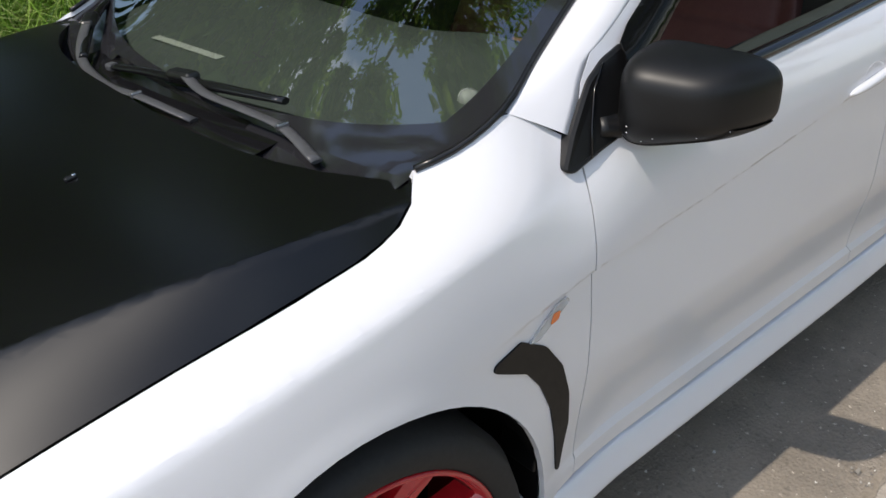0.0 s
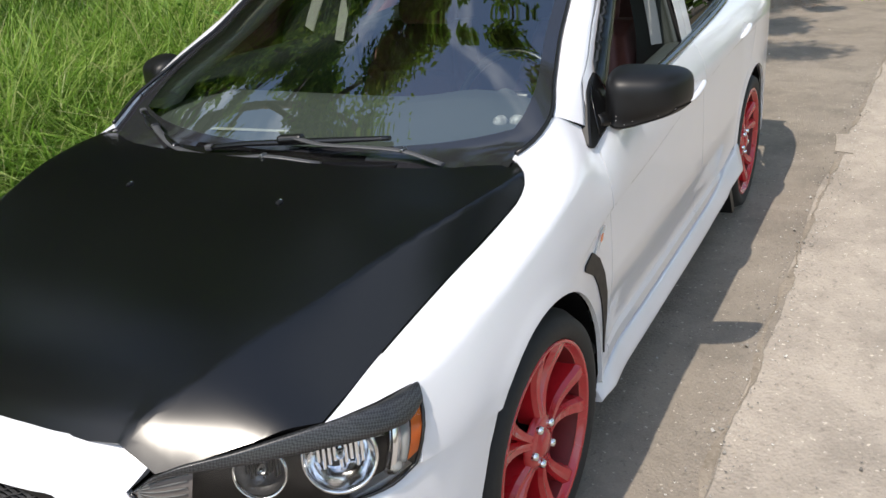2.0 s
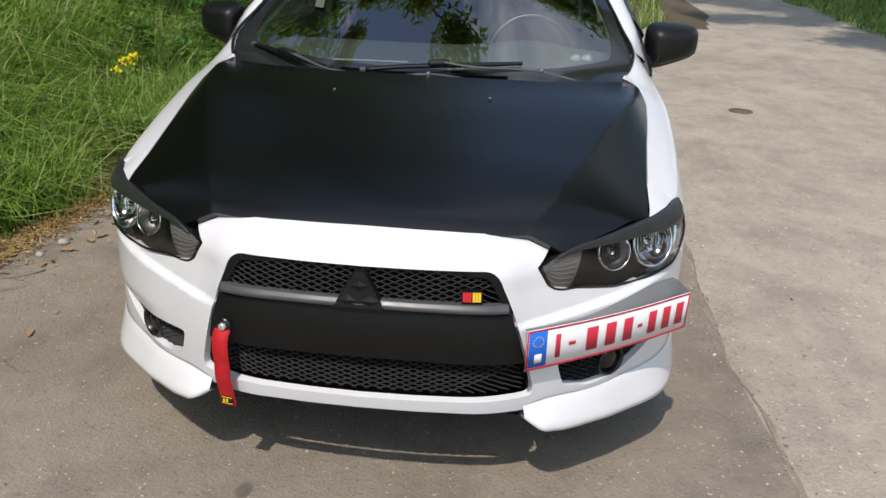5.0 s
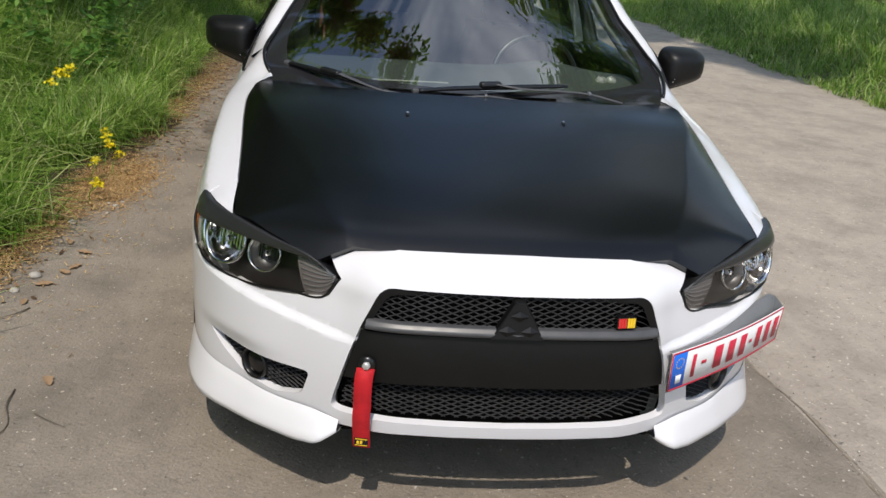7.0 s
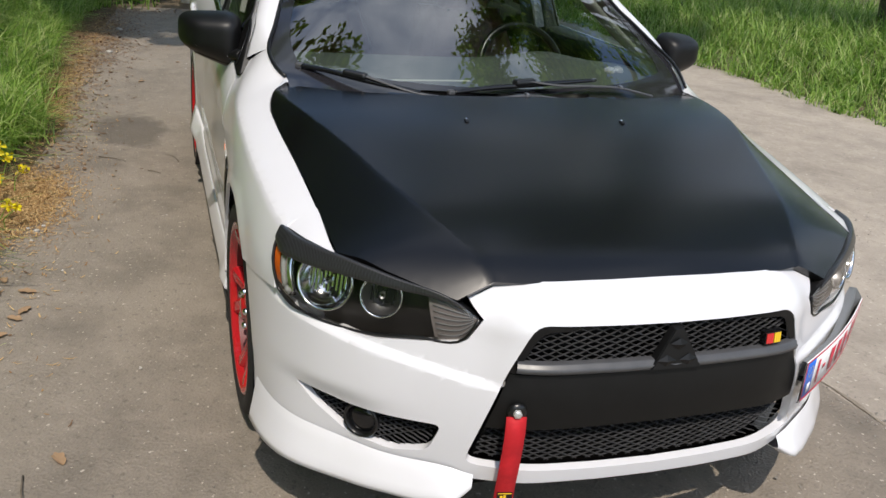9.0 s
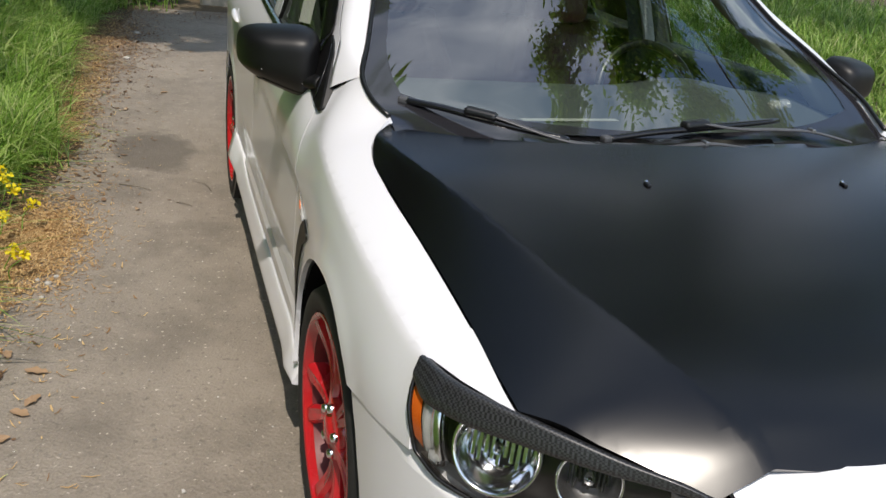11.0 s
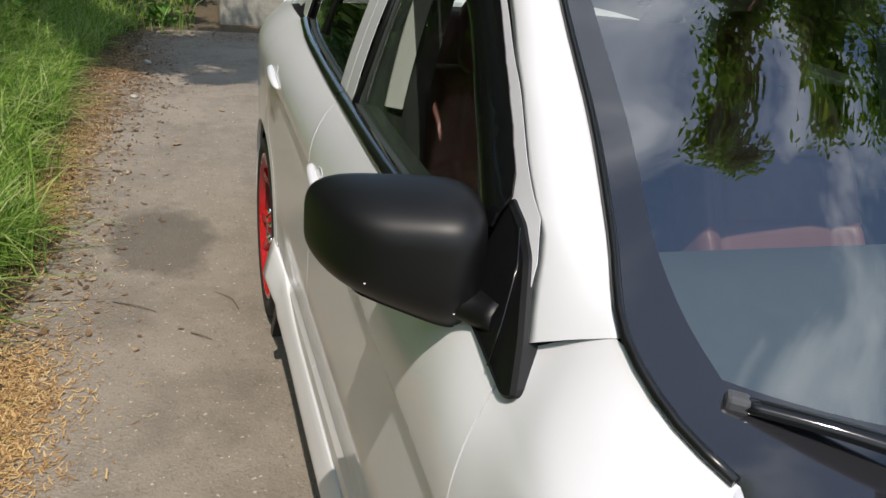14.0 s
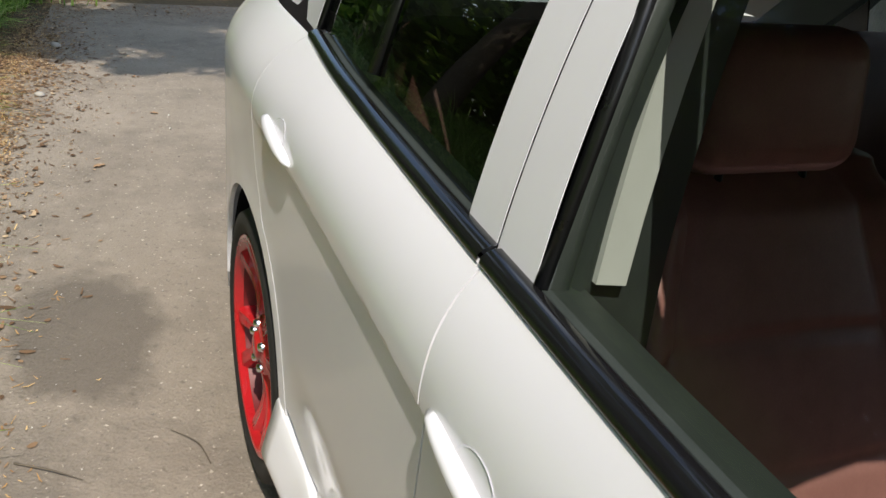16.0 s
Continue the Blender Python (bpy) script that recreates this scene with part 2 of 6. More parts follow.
GRASS = leafy("grass_blades", [(0.0, (0.065, 0.15, 0.02)), (0.35, (0.20, 0.36, 0.05)), (0.72, (0.37, 0.52, 0.125)), (0.93, (0.48, 0.56, 0.23)), (1.0, (0.60, 0.57, 0.32))], 0.45, 0.45)
LEAF = leafy("tree_leaves", [(0.0, (0.10, 0.20, 0.024)), (0.6, (0.16, 0.29, 0.035)), (1.0, (0.27, 0.38, 0.055))], 0.45, 0.5)
NETTLE = leafy("broad_weeds", [(0.0, (0.06, 0.15, 0.025)), (0.6, (0.10, 0.23, 0.04)), (1.0, (0.17, 0.30, 0.055))], 0.5, 0.35)
CHIPS = leafy("wood_chips", [(0.0, (0.22, 0.12, 0.05)), (0.5, (0.42, 0.26, 0.11)), (1.0, (0.62, 0.45, 0.22))], 0.8, 0.05)
LITTER = leafy("dead_leaves", [(0.0, (0.085, 0.05, 0.028)), (0.55, (0.19, 0.115, 0.065)), (0.9, (0.33, 0.22, 0.13)), (1.0, (0.50, 0.38, 0.25))], 0.8, 0.1)
GRIT = leafy("loose_grit", [(0.0, (0.12, 0.11, 0.10)), (0.7, (0.30, 0.28, 0.25)), (1.0, (0.62, 0.60, 0.56))], 0.85, 0.0)
PETAL = leafy("yellow_petals", [(0.0, (0.75, 0.60, 0.01)), (1.0, (0.85, 0.75, 0.03))], 0.5, 0.3)
BARK = grainy("bark", (0.10, 0.08, 0.06), (0.16, 0.135, 0.10), 18, 0.9, 0.8, distance=0.03)
STONE = grainy("field_stone", (0.42, 0.40, 0.36), (0.28, 0.26, 0.23), 30, 0.9, 0.5, distance=0.01)


# ---- tools for shaping ----
def curve(rows):
    """A smooth curve through rows of (t, values...)."""
    t = np.array([r[0] for r in rows], float)
    v = np.array([r[1:] for r in rows], float)
    slope = np.gradient(v, t, axis=0) if len(t) > 2 else np.repeat((v[1:] - v[:-1]) / (t[1] - t[0]), 2, 0)

    def at(q):
        q = min(max(q, t[0]), t[-1])
        i = min(max(int(np.searchsorted(t, q)) - 1, 0), len(t) - 2)
        h = t[i + 1] - t[i]
        s = (q - t[i]) / h
        a = (2 * s**3 - 3 * s**2 + 1) * v[i] + (s**3 - 2 * s**2 + s) * h * slope[i] + (3 * s**2 - 2 * s**3) * v[i + 1] + (s**3 - s**2) * h * slope[i + 1]
        return float(a[0]) if len(a) == 1 else a
    return at


def spread(rows, n):
    """n points along a smooth curve through the given points."""
    d = [0.0]
    for a, b in zip(rows, rows[1:]):
        d.append(d[-1] + max(math.dist(a, b), 1e-6))
    f = curve([(s, *r) for s, r in zip(d, rows)])
    return [tuple(f(d[-1] * i / (n - 1))) for i in range(n)]


def rounded(poly, r, k=4):
    """A closed outline with its corners rounded."""
    out, n = [], len(poly)
    for i in range(n):
        p, a, b = (np.array(poly[j % n], float) for j in (i, i - 1, i + 1))
        da, db = np.linalg.norm(a - p), np.linalg.norm(b - p)
        ra, rb = min(r, da * 0.45), min(r, db * 0.45)
        s, e = p + (a - p) / da * ra, p + (b - p) / db * rb
        out += [tuple((1 - q) ** 2 * s + 2 * q * (1 - q) * p + q * q * e) for q in np.linspace(0, 1, k + 1)]
    return out


def shrunk(poly, d):
    """An outline moved inwards by d."""
    n = len(poly)
    area = sum(poly[i - 1][0] * poly[i][1] - poly[i][0] * poly[i - 1][1] for i in range(n))
    out = []
    for i in range(n):
        a, p, b = (np.array(poly[j % n], float) for j in (i - 1, i, i + 1))
        e = (b - p) / (np.linalg.norm(b - p) + 1e-9) + (p - a) / (np.linalg.norm(p - a) + 1e-9)
        nrm = np.array([-e[1], e[0]]) * (1 if area > 0 else -1)
        out.append(tuple(p + nrm / (np.linalg.norm(nrm) + 1e-9) * d))
    return out


def inside(poly, x, y):
    hit = False
    for (x0, y0), (x1, y1) in zip(poly, poly[1:] + poly[:1]):
        if (y0 > y) != (y1 > y) and x < (x1 - x0) * (y - y0) / (y1 - y0) + x0:
            hit = not hit
    return hit


def trimmed(outline, step, holes=(), lines=()):
    """A flat fine grid, cut to an outline with holes; lines: folds along which it is cut too."""
    bm = bmesh.new()
    us, vs = [p[0] for p in outline], [p[1] for p in outline]
    nu, nv = (max(2, int((max(k) - min(k)) / s) + 2) for k, s in ((us, step[0]), (vs, step[1])))
    gu, gv = np.linspace(min(us) - 1e-4, max(us) + 1e-4, nu), np.linspace(min(vs) - 1e-4, max(vs) + 1e-4, nv)
    grid = [[bm.verts.new((u, v, 0)) for v in gv] for u in gu]
    for i in range(nu - 1):
        for j in range(nv - 1):
            bm.faces.new((grid[i][j], grid[i + 1][j], grid[i + 1][j + 1], grid[i][j + 1]))
    for poly in [list(k) + [k[0]] for k in (outline, *holes)] + [list(k) for k in lines]:
        for a, b in zip(poly, poly[1:]):
            if math.dist(a, b) < 1e-6:
                continue
            lo, hi = (min(a[0], b[0]) - 1e-4, min(a[1], b[1]) - 1e-4), (max(a[0], b[0]) + 1e-4, max(a[1], b[1]) + 1e-4)
            geom = set()
            for f in bm.faces:
                xs, ys = [v.co.x for v in f.verts], [v.co.y for v in f.verts]
                if min(xs) < hi[0] and max(xs) > lo[0] and min(ys) < hi[1] and max(ys) > lo[1]:
                    geom.add(f)
                    geom.update(f.edges)
                    geom.update(f.verts)
            bmesh.ops.bisect_plane(bm, geom=list(geom), dist=1e-6, plane_co=(*a, 0), plane_no=(b[1] - a[1], a[0] - b[0], 0))
    gone = []
    for f in bm.faces:
        c = f.calc_center_median()
        if not inside(outline, c.x, c.y) or any(inside(h, c.x, c.y) for h in holes):
            gone.append(f)
    bmesh.ops.delete(bm, geom=gone, context="FACES")
    bmesh.ops.remove_doubles(bm, verts=bm.verts, dist=2e-5)
    return bm


def shaped(bm, surface, out, rim=0.012):
    """Lay a flat mesh on a surface, face it towards out, and fold its rim inwards."""
    for v in bm.verts:
        v.co = surface(v.co.x, v.co.y)
    bm.normal_update()
    total = sum((f.normal * f.calc_area() for f in bm.faces), Vector())
    if total.dot(Vector(out)) < 0:
        bmesh.ops.reverse_faces(bm, faces=bm.faces)
    bm.normal_update()
    for f in bm.faces:
        f.smooth = True
    if rim:
        edges = [e for e in bm.edges if e.is_boundary]
        way = {tuple(round(c, 6) for c in v.co): v.normal.copy() for e in edges for v in e.verts}
        for e in edges:
            e.smooth = False
        made = bmesh.ops.extrude_edge_only(bm, edges=edges)["geom"]
        for v in made:
            if isinstance(v, bmesh.types.BMVert):
                v.co -= way[tuple(round(c, 6) for c in v.co)] * rim
        for f in made:
            if isinstance(f, bmesh.types.BMFace):
                f.smooth = False
    return bm


def flipped(bm):
    """The same mesh on the other side of the car."""
    other = bm.copy()
    for v in other.verts:
        v.co.y = -v.co.y
    bmesh.ops.reverse_faces(other, faces=other.faces)
    return other


def part(name, bm, mat, parent=None, label=""):
    me = bpy.data.meshes.new(name)
    bm.normal_update()
    bm.to_mesh(me)
    bm.free()
    me.materials.append(mat)
    ob = new(name, me)
    if parent is not None:
        ob.parent = parent
    if label:
        tagged(ob, label=label)
    return ob


def thing(name, label, category, at=(0, 0, 0), group="", kind=""):
    ob = new(name)
    ob.location = at
    return tagged(ob, label=label, category=category, group=group, kind=kind)


def loft(rings, closed=False, caps=False, smooth=True):
    """Skin over rows of points."""
    bm = bmesh.new()
    rows = [[bm.verts.new(p) for p in r] for r in rings]
    for a, b in zip(rows, rows[1:]):
        n = len(a)
        for i in range(n if closed else n - 1):
            j = (i + 1) % n
            if len({a[i], a[j], b[j], b[i]}) == 4:
                bm.faces.new((a[i], a[j], b[j], b[i])).smooth = smooth
    if caps:
        bm.faces.new(rows[0][::-1])
        bm.faces.new(rows[-1])
    bmesh.ops.remove_doubles(bm, verts=bm.verts, dist=1e-6)
    return bm


def facing(bm, out):
    bm.normal_update()
    if sum((f.normal * f.calc_area() for f in bm.faces), Vector()).dot(Vector(out)) < 0:
        bmesh.ops.reverse_faces(bm, faces=bm.faces)
    return bm


def closed_up(bm):
    bmesh.ops.recalc_face_normals(bm, faces=bm.faces)
    return bm


def tube(points, radius, sides=8, n=None, caps=True, flat=1.0):
    """A round or flattened bar along a curve; radius may be one number or one per point."""
    pts = [Vector(p) for p in (spread(points, n) if n else points)]
    rad = radius if isinstance(radius, (list, tuple)) else [radius] * len(pts)
    if len(rad) != len(pts):
        rad = list(np.interp(np.linspace(0, 1, len(pts)), np.linspace(0, 1, len(rad)), rad))
    rings, up = [], Vector((0, 0, 1))
    for i, p in enumerate(pts):
        d = (pts[min(i + 1, len(pts) - 1)] - pts[max(i - 1, 0)]).normalized()
        s = d.cross(up)
        s = s.normalized() if s.length > 1e-3 else Vector((1, 0, 0))
        u = s.cross(d)
        rings.append([p + (s * math.cos(a) + u * math.sin(a) * flat) * rad[i] for a in (2 * math.pi * k / sides for k in range(sides))])
    return closed_up(loft(rings, closed=True, caps=caps))


def block(size, bevel=0.005, segments=2, at=(0, 0, 0), m=None):
    bm = bmesh.new()
    bmesh.ops.create_cube(bm, size=1.0)
    bmesh.ops.scale(bm, vec=size, verts=bm.verts)
    if bevel:
        bmesh.ops.bevel(bm, geom=bm.edges[:], offset=bevel, segments=segments, affect="EDGES", profile=0.5)
    if m is not None:
        bmesh.ops.transform(bm, matrix=m, verts=bm.verts)
    bmesh.ops.translate(bm, vec=at, verts=bm.verts)
    for f in bm.faces:
        f.smooth = bevel > 0.01
    return bm


def lathe(profile, axis="y", sides=48, at=(0, 0, 0)):
    """Turn (radius, along) round an axis."""
    rings = []
    for r, h in profile:
        ring = []
        for k in range(sides):
            a = 2 * math.pi * k / sides
            c, s = r * math.cos(a), r * math.sin(a)
            p = (c, h, s) if axis == "y" else (h, c, s) if axis == "x" else (c, s, h)
            ring.append((p[0] + at[0], p[1] + at[1], p[2] + at[2]))
        rings.append(ring)
    return loft(rings, closed=True)


def merge(*bms):
    out = bmesh.new()
    for b in bms:
        me = bpy.data.meshes.new("join")
        b.to_mesh(me)
        b.free()
        out.from_mesh(me)
        bpy.data.meshes.remove(me)
    return out


def smoothstep(a, b, x):
    t = min(max((x - a) / (b - a), 0), 1)
    return t * t * (3 - 2 * t)


# ---- the car: x runs to its rear, y to its right side, z up; the nose stands at x = 0 ----
FRONT_AXLE, REAR_AXLE, HUB = 0.968, 3.603, 0.333
ARCH = 0.378
WIDEST = curve([(0.3, 0.80), (0.45, 0.838), (0.6, 0.872), (0.75, 0.884), (0.97, 0.889), (1.35, 0.882), (2.0, 0.884), (2.8, 0.886), (3.3, 0.888), (3.6, 0.892), (3.95, 0.882), (4.25, 0.845), (4.5, 0.76), (4.58, 0.70)])
SHOULDER = curve([(0.3, 0.60), (0.5, 0.62), (0.75, 0.645), (1.0, 0.685), (1.26, 0.735), (1.46, 0.768), (1.75, 0.79), (2.3, 0.843), (2.5, 0.858), (2.8, 0.876), (3.23, 0.891), (3.6, 0.90), (4.6, 0.91)])
HOODSEAM = curve([(0.30, 0.711, 0.752), (0.342, 0.718, 0.763), (0.5, 0.726, 0.800), (0.75, 0.746, 0.852), (1.0, 0.768, 0.899), (1.10, 0.770, 0.920), (1.16, 0.757, 0.940), (1.20, 0.732, 0.962), (1.22, 0.708, 0.980)])
SCREENEDGE = curve([(1.22, 0.708, 0.978), (1.28, 0.730, 0.995), (1.37, 0.744, 1.034), (1.50, 0.708, 1.098), (1.60, 0.680, 1.147), (1.70, 0.654, 1.192), (1.80, 0.636, 1.246), (1.89, 0.620, 1.296), (2.12, 0.565, 1.418)])
BELT = curve([(1.40, 0.790, 0.985), (1.50, 0.812, 0.984), (1.62, 0.829, 0.990), (1.83, 0.834, 0.998), (2.2, 0.830, 1.004), (2.5, 0.822, 1.010), (2.9, 0.811, 1.022), (3.3, 0.796, 1.040), (3.6, 0.772, 1.054), (4.0, 0.755, 1.06), (4.58, 0.66, 1.05)])
TUMBLE = 0.50
RIDGE = curve([(0.30, 0.722, 0.752), (0.42, 0.782, 0.762), (0.5, 0.806, 0.771), (0.75, 0.838, 0.812), (1.0, 0.853, 0.856), (1.2, 0.854, 0.892), (1.38, 0.838, 0.916), (1.46, 0.824, 0.926)])


def soft_min(a, b, r):
    h = min(max(0.5 + 0.5 * (b - a) / r, 0), 1)
    return b + (a - b) * h - r * h * (1 - h)



def side_y(x, z):
    """Half the car's width at a place on its flank."""
    wide, zs = WIDEST(x), SHOULDER(x)

    def roll(yt, zt, power):
        u = (z - zs) / (zt - zs)
        if u > 1:
            return yt - TUMBLE * (z - zt)
        return wide - (wide - yt) * max(u, 0) ** power
    k = smoothstep(1.38, 1.56, x)
    y = 0.0
    if k < 1:
        yt, zt = (HOODSEAM(x) if x < 1.22 else SCREENEDGE(min(x, 1.42)))
        yb, zb = RIDGE(x)
        flat = wide - (wide - yb - 0.004) * max((z - zs) / (zb - zs), 0) ** 1.7
        w = (z - zb) / (zt - zb)
        top = yb + 0.004 + (yt - yb - 0.004) * (w if w < 0 else w ** 1.12)
        y += (1 - k) * (soft_min(flat, top, 0.014) if z > zs else wide)
    if k > 0:
        yt, zt = BELT(x)
        y += k * roll(yt, zt, 2.2)
    # the pressed line along the doors, and the tuck towards the sill
    edge = smoothstep(1.18, 1.5, x) * (1 - smoothstep(3.3, 3.6, x))
    d = z - zs
    if d < 0:
        y -= edge * 0.0095 * math.exp(d / 0.16) * smoothstep(0, 0.004, -d)
    low = smoothstep(1.3, 1.6, x) * (1 - smoothstep(3.0, 3.25, x))
    y -= low * 0.030 * smoothstep(0.58, 0.36, z)
    # a second crease runs along the foot of the doors
    y += low * 0.012 * smoothstep(0.352, 0.345, z)
    # flared lips round the wheels
    for ax in (FRONT_AXLE, REAR_AXLE):
        r = math.hypot(x - ax, z - HUB) - ARCH
        y += 0.006 * math.exp(-(r / 0.03) ** 2)
    return y


def flank(x, z):
    return Vector((x, side_y(x, z), z))


HOODTOP = curve([(0.10, 0.728), (0.135, 0.758), (0.165, 0.780), (0.20, 0.797), (0.25, 0.815), (0.35, 0.844), (0.6, 0.897), (0.85, 0.943), (1.0, 0.963), (1.1, 0.974), (1.25, 0.985)])
CREASE = curve([(0.10, 0.385), (0.165, 0.408), (0.29, 0.462), (0.5, 0.545), (0.72, 0.62), (0.94, 0.70), (1.10, 0.735), (1.25, 0.75)])


def hood_z(x, y):
    y = abs(y)
    yc, zc = CREASE(x), HOODTOP(x - 0.028 * min((y / 0.40) ** 2.2, 1) * (1 - smoothstep(0.15, 0.5, x)))
    zk = zc - 0.004 - 0.010 * smoothstep(0.2, 0.6, x) - 0.012 * smoothstep(0.9, 1.2, x)
    ys, zs = HOODSEAM(min(max(x, 0.30), 1.22))
    yc = min(yc, ys - 0.012)
    if x < 0.30:
        zs, ys = np.interp(x, (0.157, 0.30), (0.717, 0.752)), np.interp(x, (0.157, 0.30), (0.491, 0.711))
    inner = zc - (zc - zk) * (y / yc) ** 2
    if y <= yc - 0.03:
        return inner
    k = (y - yc) / max(ys - yc, 0.02)
    outer = zk - (zk - zs) * min(max(k, 0), 1.4) ** 1.15
    b = smoothstep(yc - 0.03, yc + 0.012, y)
    return inner * (1 - b) + outer * b


def hood_at(x, y):
    return Vector((x, y, hood_z(x, y)))


# plan of the nose, from its middle round to the wheel arch
NOSE = [(0.026, 0.0), (0.034, 0.18), (0.054, 0.325), (0.098, 0.43), (0.165, 0.545), (0.245, 0.665), (0.345, 0.765), (0.45, 0.828), (0.56, 0.865), (0.66, 0.879), (0.76, 0.884)]
_s = [0.0]
for _a, _b in zip(NOSE, NOSE[1:]):
    _s.append(_s[-1] + math.dist(_a, _b))
NOSELINE, NOSELONG = curve([(s, *p) for s, p in zip(_s, NOSE)]), _s[-1]
S_OF_Y = curve([(p[1], s) for s, p in zip(_s, NOSE)])
SETBACK = curve([(0.15, 0.075), (0.20, 0.045), (0.25, 0.026), (0.30, 0.014), (0.36, 0.006), (0.45, 0.0), (0.56, 0.002), (0.63, 0.010), (0.68, 0.016), (0.705, 0.030), (0.73, 0.056), (0.75, 0.088), (0.765, 0.12), (0.78, 0.16)])


LEDGE = curve([(0.0, 0.522), (0.42, 0.530), (0.60, 0.552), (0.80, 0.580), (1.2, 0.62)])


def nose_at(s, z, proud=0.0):
    """The skin of the front bumper: s along its plan from the middle (negative on the left)."""
    a = abs(s)
    x, y = NOSELINE(a)
    x1, y1 = NOSELINE(min(a + 0.01, NOSELONG))
    x0, y0 = NOSELINE(max(a - 0.01, 0.0))
    if a < 0.01:
        x0, y0 = x1, -y1
    n = Vector((-(y1 - y0), x1 - x0)).normalized()
    back = SETBACK(z) * (1 - 0.75 * smoothstep(0.55, 0.95, a)) + 0.015 * smoothstep(LEDGE(a) - 0.004, LEDGE(a) + 0.016, z) * smoothstep(0.36, 0.46, a) * (1 - smoothstep(0.9, 1.05, a))
    back += 0.018 * math.exp(-((a - 0.80) / 0.13) ** 2) * smoothstep(0.46, 0.40, z)
    back -= proud
    return Vector((x - n.x * back, (y - n.y * back) * (1 if s >= 0 else -1), z))


car = thing("car", "white saloon with matte black bonnet and red wheels, on asphalt", "car")


def both(name, bm, mat, parent=None, label=""):
    """A part and its twin on the other side."""
    other = flipped(bm)
    return part(name, bm, mat, parent or car, label), part(name, other, mat, parent or car, label)


# --- outlines on the flank, in x and z ---
def arc(ax, a0, a1, n, r=ARCH):
    return [(ax - r * math.cos(math.radians(a)), HUB + r * math.sin(math.radians(a))) for a in np.linspace(a0, a1, n)]


DOORLINE = [(1.486, 0.968), (1.478, 0.93), (1.470, 0.85), (1.464, 0.768), (1.466, 0.66), (1.462, 0.55), (1.455, 0.44), (1.450, 0.36), (1.445, 0.304)]
fender_outline = ([(0.455, 0.632), (0.500, 0.774)] + [(x, HOODSEAM(x)[1]) for x in np.linspace(0.52, 1.22, 20)] + [(x, SCREENEDGE(x)[1]) for x in (1.26, 1.30, 1.335, 1.372)]
                  + [(1.392, 1.037), (1.42, 1.020), (1.450, 1.002), (1.474, 0.984), (1.484, 0.966)] + DOORLINE[1:] + [(1.40, 0.298), (1.355, 0.280)] + arc(FRONT_AXLE, 186, 46, 24) + [(0.58, 0.617)])
ridge_line = [(x, RIDGE(x)[1]) for x in np.linspace(0.5, 1.42, 24)]
press_line = lambda x0, x1, d: [(x, SHOULDER(x) - d) for x in np.linspace(x0, x1, 34)]
both("fender", shaped(trimmed(shrunk(fender_outline, 0.0012), (0.022, 0.010), (), (ridge_line, *(press_line(1.18, 1.47, d) for d in (-0.006, 0.0, 0.004, 0.012)))), flank, (0, 1, 0)), WHITE)

# the forward tip of each fender, between lamp cover and bonnet
tip = []
for i in range(9):
    x = 0.335 + i / 8 * (0.524 - 0.335)
    ys, zs = HOODSEAM(x)
    xl = 0.345 + i / 8 * (0.509 - 0.345)
    lower = np.array([xl, np.interp(i / 8, (0, 0.5, 1), (0.722, 0.774, 0.806)), np.interp(i / 8, (0, 0.5, 1), (0.762, 0.768, 0.769))])
    upper = np.array([x, ys + 0.002, zs])
    tip.append([tuple(lower + (upper - lower) * q + np.array([0, 0.3, 0.6]) * 0.022 * q * (1 - q) * i / 8) for q in np.linspace(0, 1, 6)])
both("fender_tip", facing(loft(tip), (0, 0.5, 1)), WHITE)

door_f = DOORLINE[::-1] + [(x, BELT(x)[1]) for x in (1.56, 1.7, 1.9, 2.1, 2.3, 2.45, 2.58)] + [(2.578, 0.98), (2.566, 0.90), (2.560, 0.80), (2.562, 0.6), (2.566, 0.5), (2.568, 0.304)]
front_doors = both("front_door", shaped(trimmed(shrunk(door_f, 0.002), (0.03, 0.012), (), (*(press_line(1.4, 2.6, d) for d in (-0.006, 0.0, 0.004, 0.012)), [(1.4, 0.353), (2.6, 0.353)], [(1.4, 0.343), (2.6, 0.343)])), flank, (0, 1, 0)), WHITE)
door_r = [(2.568, 0.304), (2.566, 0.5), (2.562, 0.6), (2.560, 0.80), (2.566, 0.90), (2.578, 0.98), (2.58, 1.0125)] + [(x, BELT(x)[1]) for x in (2.7, 2.85, 3.0, 3.2, 3.4, 3.58)] + [(3.585, 1.0), (3.56, 0.9), (3.52, 0.80), (3.45, 0.715)] + arc(REAR_AXLE, 65, 14, 10, ARCH + 0.03) + [(3.17, 0.415), (3.10, 0.365), (2.95, 0.322), (2.8, 0.307)]
rear_doors = both("rear_door", shaped(trimmed(shrunk(door_r, 0.002), (0.03, 0.012), (), (*(press_line(2.5, 3.6, d) for d in (-0.006, 0.0, 0.004, 0.012)), [(2.5, 0.353), (3.1, 0.353)], [(2.5, 0.343), (3.1, 0.343)])), flank, (0, 1, 0)), WHITE)
quarter = arc(REAR_AXLE, 4, 66, 10, ARCH + 0.03) + [(3.45, 0.715), (3.52, 0.80), (3.56, 0.9), (3.585, 1.0), (3.58, 1.053), (3.8, 1.057), (4.1, 1.06), (4.56, 1.052), (4.57, 0.30), (4.02, 0.28)] + arc(REAR_AXLE, 178, 4, 26)
both("rear_quarter", shaped(trimmed(quarter, (0.03, 0.02)), flank, (0, 1, 0)), WHITE)

